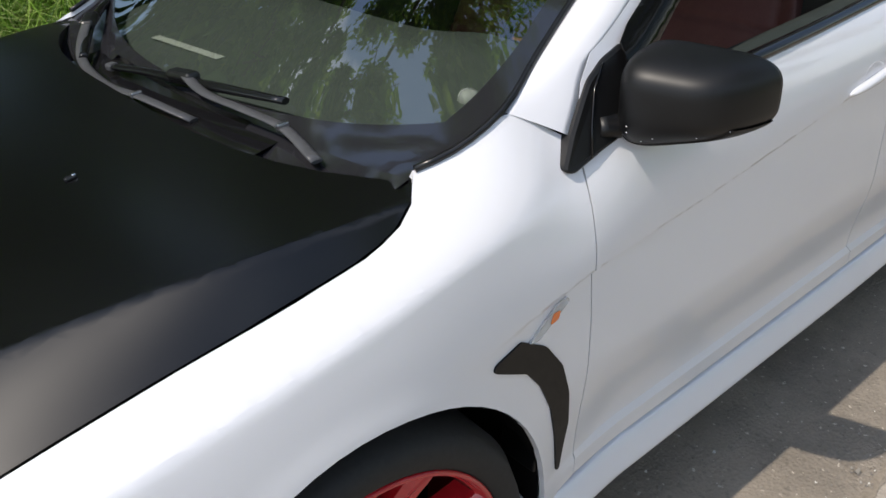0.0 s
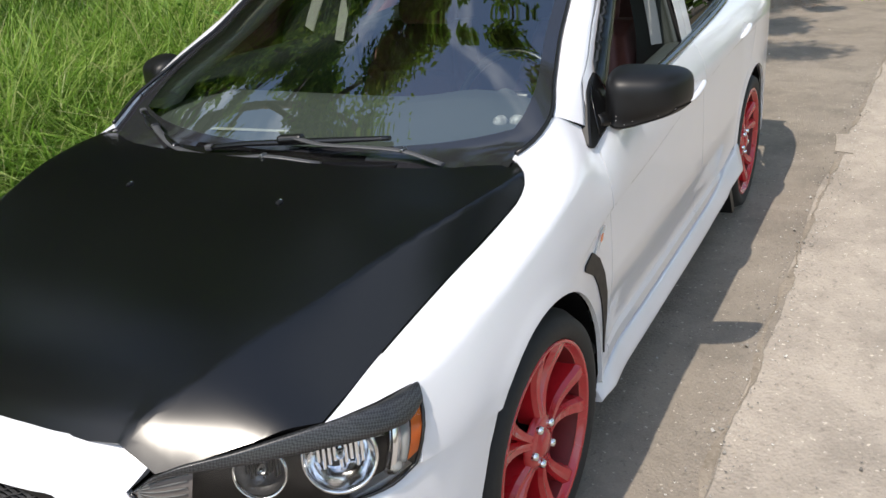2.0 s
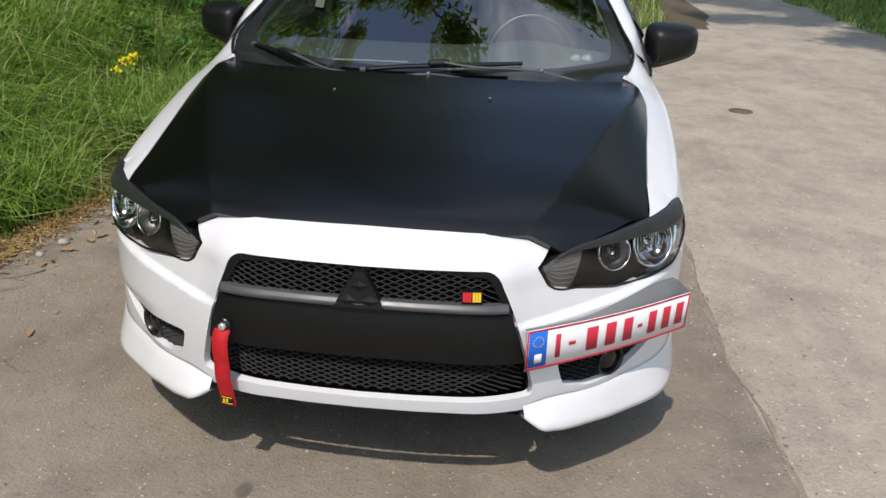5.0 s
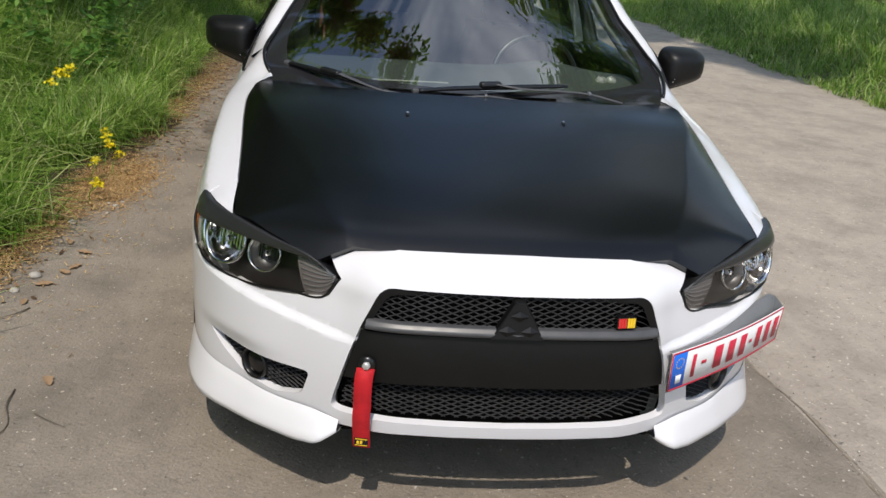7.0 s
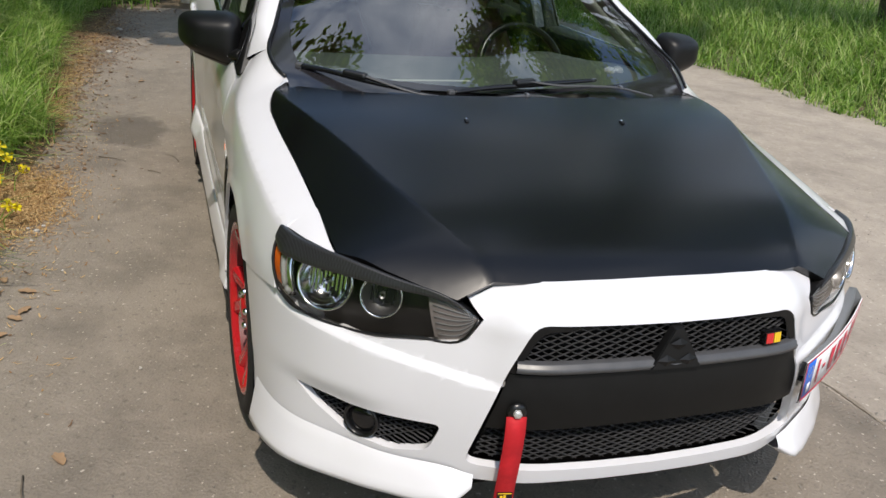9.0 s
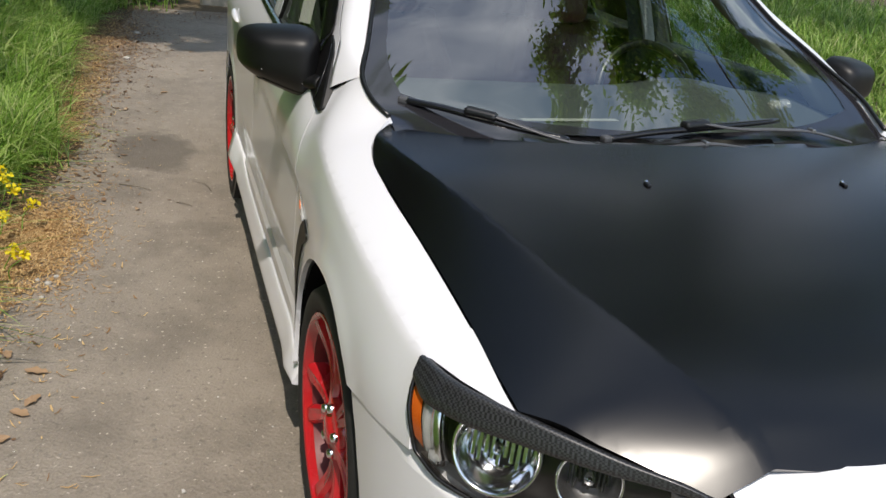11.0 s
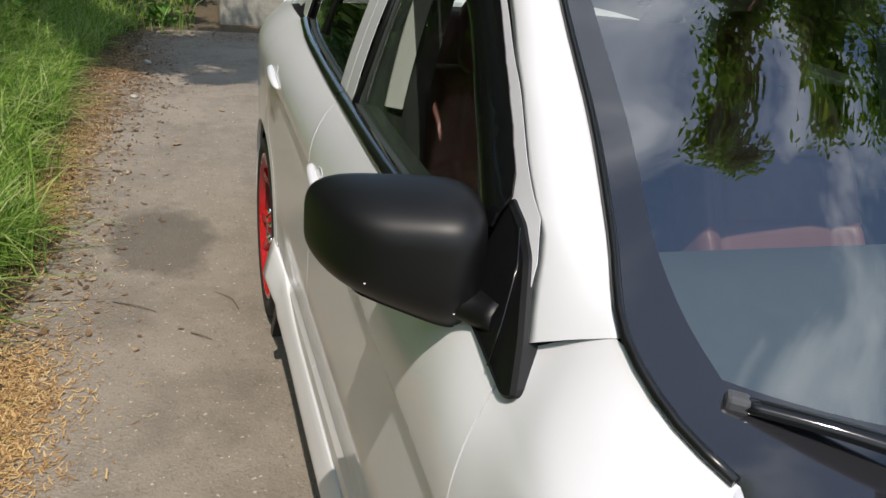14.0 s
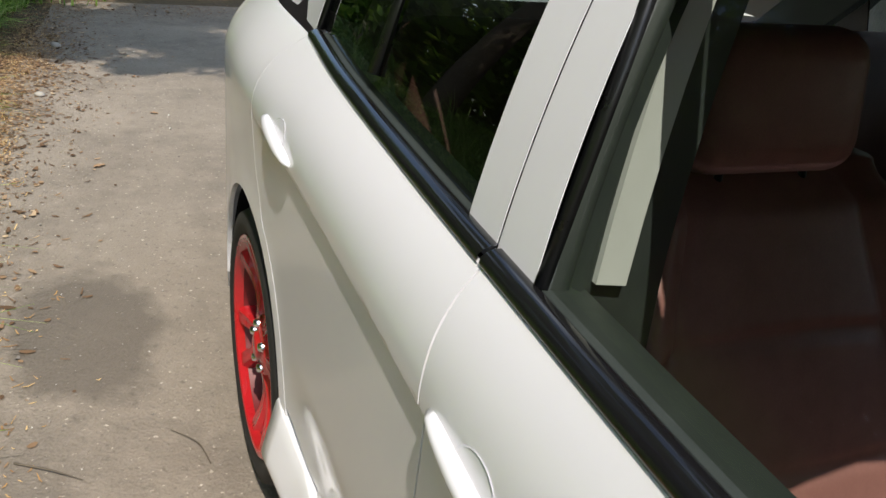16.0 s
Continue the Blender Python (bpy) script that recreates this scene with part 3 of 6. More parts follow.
# side skirt: swells out under the doors and kicks up before the rear wheel
SKIRTTOP = curve([(1.33, 0.277), (1.40, 0.294), (1.47, 0.300), (1.8, 0.300), (2.6, 0.301), (2.8, 0.304), (2.95, 0.319), (3.10, 0.361), (3.18, 0.402), (3.238, 0.436)])
SKIRTLOW = curve([(1.33, 0.228), (1.42, 0.226), (2.0, 0.222), (2.8, 0.224), (3.05, 0.238), (3.238, 0.30)])
rings = []
for x in np.linspace(1.337, 3.238, 60):
    zt, zb = SKIRTTOP(x) - 0.004, SKIRTLOW(x)
    y0 = side_y(max(x, 1.42), max(zt, 0.30)) + 0.003 - 0.012 * smoothstep(1.45, 1.34, x)
    ring = [(x, y0 - 0.16, zb - 0.004), (x, y0 - 0.16, zt - 0.01), (x, y0 - 0.02, zt - 0.002), (x, y0 - 0.002, zt - 0.001)]
    for q, d in ((0.06, 0.002), (0.3, 0.009), (0.55, 0.016), (0.75, 0.021), (0.9, 0.024), (0.97, 0.0235)):
        ring.append((x, y0 + d * (1 + 0.25 * smoothstep(2.85, 3.18, x)), zt + (zb - zt) * q))
    ring += [(x, y0 + 0.018, zb - 0.001), (x, y0 - 0.01, zb - 0.004)]
    rings.append(ring)
both("side_skirt", closed_up(loft(rings, closed=True, caps=True)), WHITE)
# black flap behind the skirt, ahead of the rear wheel
both("mud_flap", closed_up(loft([[(3.10 + q * 0.05, 0.78, 0.29), (3.11 + q * 0.05, 0.885, 0.29), (3.155 + q * 0.05, 0.905, 0.125), (3.155 + q * 0.05, 0.78, 0.12)] for q in (0, 1)], closed=True, caps=True, smooth=False)), SATIN)
both("arch_liner_flap", block((0.02, 0.09, 0.09), 0.004, at=(1.350, 0.825, 0.425), m=Matrix.Rotation(radians(10), 4, "Y")), SATIN)

# hood
hood_half = [(0.135, 0.0), (0.140, 0.2), (0.150, 0.34), (0.163, 0.402), (0.160, 0.43), (0.157, 0.488)] + [(0.20, 0.548), (0.26, 0.625), (0.342, 0.716)] + [(x, HOODSEAM(x)[0]) for x in (0.42, 0.5, 0.62, 0.75, 0.88, 1.0, 1.06, 1.10, 1.135, 1.16, 1.18, 1.20, 1.212, 1.22)]
hood_back = [(1.212, 0.690), (1.180, 0.640), (1.143, 0.580), (1.110, 0.500), (1.084, 0.400), (1.068, 0.280), (1.062, 0.15), (1.060, 0.0)]
hood_outline = hood_half + hood_back + [(x, -y) for x, y in hood_back[-2::-1]] + [(x, -y) for x, y in hood_half[:0:-1]]
part("bonnet", shaped(trimmed(shrunk(hood_outline, 0.0008), (0.022, 0.022), (), [[(x, sg * (CREASE(x) + d)) for x in np.linspace(0.165, 1.2, 20)] for sg in (1, -1) for d in (-0.03, -0.016, -0.002, 0.012)] + [[(x - 0.007, sg * y) for x, y in hood_back] for sg in (1, -1)]), hood_at, (0, 0, 1), 0.02), HOOD, car, "matte black wrapped bonnet")
for y in (0.248, -0.255):
    x = 0.851
    bm = block((0.020, 0.011, 0.007), 0.003, 2, (x, y, hood_z(x, y) + 0.002), Matrix.Rotation(radians(-8), 4, "Y"))
    nz = part("washer_nozzle", bm, BLACK, car)
    part("jet", block((0.008, 0.008, 0.007), 0.002, 1, (x + 0.007, y, hood_z(x, y) + 0.005)), CHROME, nz)

# front bumper skin, with openings for the grilles and the fog lamps
GRILLE = rounded([(-0.338, 0.684), (0.338, 0.684), (0.385, 0.572), (0.452, 0.335), (0.435, 0.322), (-0.435, 0.322), (-0.452, 0.335), (-0.385, 0.572)], 0.03)
GRILLE = [(math.copysign(S_OF_Y(abs(y)), y), z + 0.008 * (1 - (y / 0.45) ** 2) * (1 if z > 0.5 else 0.6)) for y, z in GRILLE]
FOG = rounded([(S_OF_Y(0.503), 0.415), (S_OF_Y(0.528), 0.338), (S_OF_Y(0.60), 0.315), (S_OF_Y(0.70), 0.325), (S_OF_Y(0.765), 0.372), (S_OF_Y(0.80), 0.418), (S_OF_Y(0.70), 0.404)], 0.02)
FOG_L = [(-s, z) for s, z in FOG][::-1]
lamp_low = [(S_OF_Y(0.447), 0.680), (S_OF_Y(0.474), 0.630), (S_OF_Y(0.56), 0.609), (S_OF_Y(0.655), 0.592), (S_OF_Y(0.69), 0.592), (S_OF_Y(0.76), 0.603), (S_OF_Y(0.826), 0.630)]
right_half = [(0.0, 0.762), (S_OF_Y(0.2), 0.760), (S_OF_Y(0.36), 0.757), (S_OF_Y(0.402), 0.753), (S_OF_Y(0.44), 0.740), (S_OF_Y(0.485), 0.716)] + lamp_low
seam_s = NOSELONG - (0.76 - 0.70)
right_half += [(S_OF_Y(0.865), 0.622), (seam_s, 0.603), (NOSELONG - (0.76 - 0.655), 0.54), (NOSELONG - (0.76 - 0.615), 0.45), (NOSELONG - (0.76 - 0.594), 0.36), (NOSELONG - (0.76 - 0.592), 0.28),
               (S_OF_Y(0.80), 0.26), (S_OF_Y(0.6), 0.262), (S_OF_Y(0.45), 0.276), (S_OF_Y(0.25), 0.284), (0.0, 0.286)]
bumper_outline = right_half[1:] + [(-s, z) for s, z in right_half[-2::-1]]
bumper = part("front_bumper", shaped(trimmed(shrunk(bumper_outline, 0.0015), (0.02, 0.014), (GRILLE, FOG, FOG_L), [[(sg * q, LEDGE(q) + d) for q in np.linspace(0.37, 1.03, 16)] for sg in (1, -1) for d in (-0.004, 0.006, 0.016)]), nose_at, (-1, 0, 0.2), 0.022), WHITE, car)

# lip spoiler, one wing each side
LIPTOP = curve([(0.44, 0.292), (0.50, 0.304), (0.62, 0.302), (0.80, 0.306), (1.0, 0.318), (1.12, 0.338)])
LIPLOW = curve([(0.44, 0.262), (0.475, 0.236), (0.52, 0.226), (0.65, 0.216), (0.80, 0.208), (1.0, 0.205), (1.12, 0.215)])
LIPOUT = curve([(0.44, 0.012), (0.475, 0.046), (0.52, 0.052), (0.65, 0.044), (0.80, 0.036), (1.0, 0.022), (1.12, 0.014)])
rings = []
for s in np.linspace(0.44, 1.10, 44):
    zt, zb, o = LIPTOP(s), LIPLOW(s), LIPOUT(s)
    ring = [nose_at(s, zt + (zb - zt) * q, o * (0.08 + 0.92 * min(q * 1.25, 1) ** 0.8) + SETBACK(zt + (zb - zt) * q) * 0.4 * q) for q in np.linspace(0, 1, 9)]
    ring.append(nose_at(s, zb - 0.005, o * 0.75))
    ring.append(nose_at(s, zb + 0.004, -0.04))
    rings.append([tuple(p) for p in ring])
both("lip_spoiler", facing(loft(rings), (-1, 0.3, 0)), WHITE)


def mesh_screen(outline, proud, pitch=(0.035, 0.0150), width=0.0011):
    """Expanded-metal mesh: two families of slanting strands, cut to an outline."""
    bm = bmesh.new()
    us, vs = [p[0] for p in outline], [p[1] for p in outline]
    u0, u1, v0, v1 = min(us), max(us), min(vs), max(vs)
    for way in (1, -1):
        n = int((u1 - u0 + (v1 - v0) * pitch[0] / pitch[1]) / pitch[0]) + 2
        for k in range(-1, n):
            start = u0 + k * pitch[0] - (0 if way < 0 else (v1 - v0) * pitch[0] / pitch[1])
            m, prev = int((v1 - v0) / pitch[1] * 4) + 2, None
            for i in range(m):
                q = i / (m - 1)
                v = v0 + (v1 - v0) * (q if way > 0 else 1 - q)
                u = start + q * (v1 - v0) * pitch[0] / pitch[1]
                if not inside(outline, u, v):
                    prev = None
                    continue
                wob = 0.0018 * math.sin(v / pitch[1] * 2 * math.pi) * way
                ring = [bm.verts.new(nose_at(u + a + wob, v + b, proud + c)) for a, b, c in ((0, width, 0.002), (0, -width, 0.0), (0, -width, -0.006), (0, width, -0.004))]
                if prev:
                    for j in range(4):
                        bm.faces.new((prev[j], prev[(j + 1) % 4], ring[(j + 1) % 4], ring[j]))
                prev = ring
    return closed_up(bm)


def strip_on_nose(s0, s1, low, high, n, outs, rim=0.014):
    """A band across the nose between two heights given along s."""
    rings = []
    for s in np.linspace(s0, s1, n):
        zl, zh = low(s), high(s)
        ring = [nose_at(s, zl + (zh - zl) * q, o) for q, o in outs]
        ring = [nose_at(s, zl, outs[0][1] - rim)] + ring + [nose_at(s, zh, outs[-1][1] - rim)]
        rings.append([tuple(p) for p in ring])
    return facing(loft(rings), (-1, 0, 0))


upper = [(s, z) for s, z in shrunk(GRILLE, 0.004) if z > 0.58]
upper = [(-S_OF_Y(0.37), 0.583)] + [(s, z) for s, z in sorted(upper) if s < 0] + [(s, z) for s, z in sorted(upper) if s >= 0] + [(S_OF_Y(0.37), 0.583)]
grille = part("grille_mesh", mesh_screen(upper, -0.016), WIRE, car, "black diamond wire mesh in upper grille")
lower = [(-S_OF_Y(0.405), 0.452), (S_OF_Y(0.405), 0.452), (S_OF_Y(0.440), 0.337), (-S_OF_Y(0.440), 0.337)]
part("grille_mesh", mesh_screen(lower, -0.024), WIRE, car, "black diamond wire mesh in lower intake")
edge_s = lambda z: S_OF_Y(float(np.interp(z, (0.32, 0.57, 0.69), (0.449, 0.384, 0.337))))
band_rows = []
for q in np.linspace(0, 1, 9):
    row = []
    for k in np.linspace(-1, 1, 41):
        z = 0.444 - 0.014 * k * k + q * (0.578 - 0.008 * k * k - 0.444 + 0.014 * k * k)
        row.append(tuple(nose_at(k * (edge_s(z) - 0.003), z, -0.004 + 0.004 * math.sin(q * math.pi))))
    band_rows.append(row)
part("crash_bar_cover", facing(loft(band_rows), (-1, 0, 0)), BAND, car, "flat matte black panel across the grille")
bar = strip_on_nose(-S_OF_Y(0.368), S_OF_Y(0.368), lambda s: 0.583 - 0.006 * (s / 0.4) ** 2, lambda s: 0.607 - 0.006 * (s / 0.4) ** 2, 41, ((0, 0.001), (0.10, 0.008), (0.55, 0.010), (0.62, 0.007), (0.92, 0.005), (1, 0.0)))
part("grille_bar", bar, BAR, car, "dark grey trim bar across the grille")
# black inner frame round the upper grille
frame_rows = []
for s, z in [p for p in GRILLE if p[1] > 0.57]:
    frame_rows.append([tuple(nose_at(s * (1 - 0.045 * k), z - 0.017 * k * (1 if z > 0.62 else 0.3), -0.002 - 0.007 * k)) for k in (0, 0.5, 1.0)])
frame_rows = sorted(frame_rows, key=lambda r: -r[0][1])
part("grille_frame", facing(loft(frame_rows), (-1, 0, 0)), SATIN, car)
# near-black sheet standing in for the shade deep in the intake
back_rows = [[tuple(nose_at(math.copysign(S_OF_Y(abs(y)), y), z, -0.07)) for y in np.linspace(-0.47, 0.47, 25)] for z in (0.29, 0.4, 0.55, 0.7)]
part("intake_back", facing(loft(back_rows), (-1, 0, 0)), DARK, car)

# plain three-sided badge in the grille
badge = bmesh.new()
c = [nose_at(s, z, o) for s, z, o in ((-0.065, 0.584, 0.012), (0.065, 0.584, 0.012), (0.012, 0.676, 0.006), (-0.012, 0.676, 0.006))]
b = [nose_at(s, z, -0.012) for s, z in ((-0.068, 0.582), (0.068, 0.582), (0.014, 0.680), (-0.014, 0.680))]
cv, bv = [badge.verts.new(p) for p in c], [badge.verts.new(p) for p in b]
badge.faces.new(cv)
for i in range(4):
    badge.faces.new((cv[i], bv[i], bv[(i + 1) % 4], cv[(i + 1) % 4]))
for (s, z) in ((-0.028, 0.606), (0.028, 0.606), (0.0, 0.645)):
    mid = nose_at(s, z, 0.017)
    ring = [badge.verts.new(nose_at(s + a, z + b_, 0.0115)) for a, b_ in ((-0.024, 0), (0, -0.014), (0.024, 0), (0, 0.014))]
    top = badge.verts.new(mid)
    for i in range(4):
        badge.faces.new((ring[i], ring[(i + 1) % 4], top))
bmesh.ops.bevel(badge, geom=[e for e in badge.edges if e.calc_length() > 0.05], offset=0.002, segments=2, affect="EDGES")
part("badge", closed_up(badge), SATIN, car, "plain black triangular badge")
flag = part("flag_badge", closed_up(loft([[tuple(nose_at(s, z, o)) for s, z in ((-0.252, 0.611), (-0.252, 0.640), (-0.303, 0.640), (-0.303, 0.611))] for o in (-0.022, 0.003)], closed=True, caps=True, smooth=False)), GLOSS, car, "small black, red and yellow striped badge")
for s0, s1, mt in ((-0.2545, -0.2765, FLAGRED), (-0.2785, -0.3005, YELLOW)):
    for k in range(3):
        a, b_ = s0 + (s1 - s0) * (k + 0.06) / 3, s0 + (s1 - s0) * (k + 0.94) / 3
        part("stripe", closed_up(loft([[tuple(nose_at(s, z, o)) for s, z in ((a, 0.6135), (a, 0.6375), (b_, 0.6375), (b_, 0.6135))] for o in (0.002, 0.0045)], closed=True, caps=True, smooth=False)), mt, flag)

# fog lamp pockets
for sgn in (1, -1):
    sc = sgn * S_OF_Y(0.672)
    o = [(sgn * s, z) for s, z in shrunk(FOG, 0.003)]
    part("fog_grille", mesh_screen(o if sgn > 0 else o[::-1], -0.018, (0.028, 0.0135)), WIRE, car)
    # near-black sheet for the shade behind the fog lamp mesh
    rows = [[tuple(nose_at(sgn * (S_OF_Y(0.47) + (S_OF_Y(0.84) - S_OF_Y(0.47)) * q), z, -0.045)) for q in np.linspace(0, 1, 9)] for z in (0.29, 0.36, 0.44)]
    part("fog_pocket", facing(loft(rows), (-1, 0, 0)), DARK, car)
    centre = nose_at(sc, 0.365, -0.012)
    n = (nose_at(sc, 0.365, 0.01) - nose_at(sc, 0.365, 0.0)).normalized()
    turn = Matrix.Translation(centre) @ n.to_track_quat("X", "Z").to_matrix().to_4x4()
    ring = lathe([(0.043, -0.03), (0.046, 0.004), (0.043, 0.010), (0.038, 0.006), (0.037, -0.01)], "x", 32)
    lens = lathe([(0.037, -0.006), (0.03, 0.000), (0.018, 0.004), (0.0005, 0.0055)], "x", 32)
    for b_ in (ring, lens):
        bmesh.ops.transform(b_, matrix=turn, verts=b_.verts)
    fog = part("fog_lamp", closed_up(ring), BLACK, car)
    part("lens", closed_up(lens), GLOSS, fog)

# --- headlamps ---
LOW3 = [(0.136, 0.441, 0.680), (0.148, 0.468, 0.627), (0.205, 0.560, 0.611), (0.272, 0.656, 0.594), (0.298, 0.690, 0.593), (0.360, 0.765, 0.602), (0.405, 0.806, 0.613), (0.452, 0.828, 0.632)]
TOP3 = [(0.137, 0.444, 0.684), (0.157, 0.490, 0.716), (0.240, 0.606, 0.742), (0.342, 0.720, 0.762), (0.405, 0.774, 0.767), (0.450, 0.798, 0.769), (0.506, 0.812, 0.770)]
lowline, topline = spread(LOW3, 40), spread(TOP3, 40)


def lamp_at(q, v, lift=0.0):
    """A headlamp's face: q from its inner tip outwards, v upwards."""
    i = min(int(q * 39), 38)
    w = q * 39 - i
    a = Vector(lowline[i]).lerp(Vector(lowline[i + 1]), w)
    b_ = Vector(topline[i]).lerp(Vector(topline[i + 1]), w)
    bulge = 0.020 * math.sin(math.pi * v) * math.sin(math.pi * min(max(q, 0.0), 1.0) * 0.5 + 0.15)
    out = Vector((-0.75 + 0.6 * q, 0.45 + 0.45 * q, 0.35)).normalized()
    return a.lerp(b_, v) + out * (bulge + lift)


for sgn in (1, -1):
    def fit_side(bm, sgn=sgn):
        if sgn < 0:
            for v in bm.verts:
                v.co.y = -v.co.y
            bmesh.ops.reverse_faces(bm, faces=bm.faces)
        return bm

    def skin(q0, q1, v0, v1, nq, nv, lift, out=(-1, 1, 0.5)):
        return fit_side(facing(loft([[tuple(lamp_at(q, v0(q) + (v1(q) - v0(q)) * k, lift)) for k in np.linspace(0, 1, nv)] for q in np.linspace(q0, q1, nq)]), out))
    zero, one = (lambda q: 0.0), (lambda q: 1.0)
    lamp = part("headlamp", skin(0.0, 1.0, zero, one, 30, 8, -0.055), LAMPDARK, car, "clear headlamp with dark housing")
    lens = part("lens", skin(0.0, 1.0, zero, one, 40, 10, 0.0), LENS, lamp)
    lens.visible_shadow = False
    # black sealing line round the lens
    rim = [lamp_at(q, 0.0, 0.001) for q in np.linspace(0.0, 1, 30)] + [lamp_at(1.0, v, 0.001) for v in np.linspace(0.1, 1, 6)]
    part("seal", fit_side(tube([tuple(p) for p in rim], 0.0035, 6)), BLACK, lamp)
    # side walls down to the housing
    wall = [[tuple(lamp_at(q, v, k)) for k in (0.0, -0.06)] for q, v in [(q, 0.0) for q in np.linspace(0, 1, 24)] + [(1.0, v) for v in np.linspace(0.1, 1, 5)] + [(q, 1.0) for q in np.linspace(0.97, 0, 24)]]
    part("bezel", fit_side(closed_up(loft(wall))), LAMPDARK, lamp)
    # two round reflectors
    for q, v, r in ((0.715, 0.58, 0.064), (0.455, 0.63, 0.046)):
        centre, n = lamp_at(q, v, -0.030), (lamp_at(q, v, 0.01) - lamp_at(q, v, 0)).normalized()
        n = (n + Vector((-0.9, 0.0, 0))).normalized()
        turn = Matrix.Translation(centre) @ n.to_track_quat("X", "Z").to_matrix().to_4x4()
        bowl = lathe([(r, 0.012), (r * 0.96, 0.004), (r * 0.8, -0.012), (r * 0.5, -0.026), (r * 0.12, -0.032)], "x", 36)
        ringb = lathe([(r * 1.08, 0.010), (r * 1.06, 0.018), (r * 0.98, 0.016), (r * 0.97, 0.008)], "x", 36)
        flutes = []
        for k in range(9):
            f = block((0.004, r * 0.10, r * (0.7 + 0.25 * math.sin(k * 2.1))), 0.001, 1, (-0.012, r * (-0.62 + 0.155 * k), 0.0))
            flutes.append(f)
        fl = merge(*flutes)
        bulb = lathe([(0.0005, 0.008), (0.008, 0.004), (0.009, -0.03)], "x", 16)
        for b_ in (bowl, ringb, fl, bulb):
            bmesh.ops.transform(b_, matrix=turn, verts=b_.verts)
            fit_side(b_)
        rf = part("reflector", closed_up(bowl), REFLECTOR if r > 0.05 else STEEL, lamp)
        part("trim_ring", closed_up(ringb), CHROME, lamp)
        part("flutes", closed_up(fl), REFLECTOR if r > 0.05 else LAMPDARK, lamp)
        part("bulb", closed_up(bulb), CHROME, lamp)
    # clear indicator column and amber side strip at the rear edge
    part("light_guide", fit_side(tube([tuple(lamp_at(0.895, v, -0.018)) for v in np.linspace(0.16, 0.85, 12)], 0.014, 12)), REFLECTOR, lamp)
    part("light_guide", fit_side(tube([tuple(lamp_at(0.932, v, -0.012)) for v in np.linspace(0.20, 0.88, 12)], 0.010, 10)), CLEAR, lamp)
    part("amber_reflector", skin(0.948, 0.998, lambda q: 0.16, lambda q: 0.93, 8, 12, -0.004), ORANGE, lamp, "amber side reflector")
    pos = lathe([(0.0005, 0.008), (0.010, 0.006), (0.014, 0.0), (0.015, -0.012)], "x", 20)
    bmesh.ops.transform(pos, matrix=Matrix.Translation(lamp_at(0.90, 0.20, -0.008)) @ Vector((-0.7, 0.7, 0)).to_track_quat("X", "Z").to_matrix().to_4x4(), verts=pos.verts)
    part("position_lamp", closed_up(fit_side(pos)), CLEAR, lamp)
    # ribbed indicator towards the grille
    part("indicator", skin(0.005, 0.235, lambda q: 0.06, lambda q: 0.96, 14, 8, -0.007), SMOKE, lamp, "smoked ribbed indicator lens")
    for k in range(7):
        v = 0.14 + 0.115 * k
        part("rib", fit_side(tube([tuple(lamp_at(q, v, -0.006)) for q in np.linspace(0.03, 0.22, 8)], 0.0016, 5)), GREY, lamp)
    # carbon lid along the top
    lid_low = curve([(0.0, 1.0), (0.10, 0.93), (0.3, 0.83), (0.6, 0.75), (0.85, 0.69), (0.95, 0.69), (1.0, 0.78)])
    rows = []
    for q in np.linspace(0.06, 1.0, 44):
        v0 = lid_low(q)
        ring = [lamp_at(q, v0, 0.001), lamp_at(q, v0, 0.006)] + [lamp_at(q, v0 + (1.0 - v0) * k, 0.0075) for k in (0.2, 0.4, 0.6, 0.8, 0.95)] + [lamp_at(q, 1.01, 0.004), lamp_at(q, 1.01, -0.01)]
        rows.append([tuple(p) for p in ring])
    part("lamp_lid", fit_side(facing(loft(rows), (-1, 1, 0.8))), CARBON, lamp, "carbon fibre eyelid over the headlamp")

# --- registration plate, bent round the left corner of the bumper ---
def plate_at(u, v, lift=0.0):
    """u along the plate from its inner end, v upwards from its lower edge, in metres."""
    q = u / 0.52
    p = Vector((0.066, -0.418, 0.424)).lerp(Vector((0.374, -0.860, 0.434)), q)
    bow = 0.030 * math.sin(math.pi * min(max(q, 0), 1))
    n = Vector((-0.80, -0.58, 0.06)).normalized()
    return p + n * (bow * 0.55 + lift) + Vector((0, 0, v)) + Vector((-0.10, -0.02, 0)) * v * (q - 0.35) * 0.8


def on_plate(u0, u1, v0, v1, lift, thick=0.0008, n=12):
    rows = []
    for u in np.linspace(u0, u1, n):
        rows.append([tuple(plate_at(u, v, l)) for v, l in ((v0, lift - thick), (v0, lift), ((v0 + v1) / 2, lift), (v1, lift), (v1, lift - thick))])
    return facing(loft(rows, smooth=True), (-0.8, -0.6, 0))


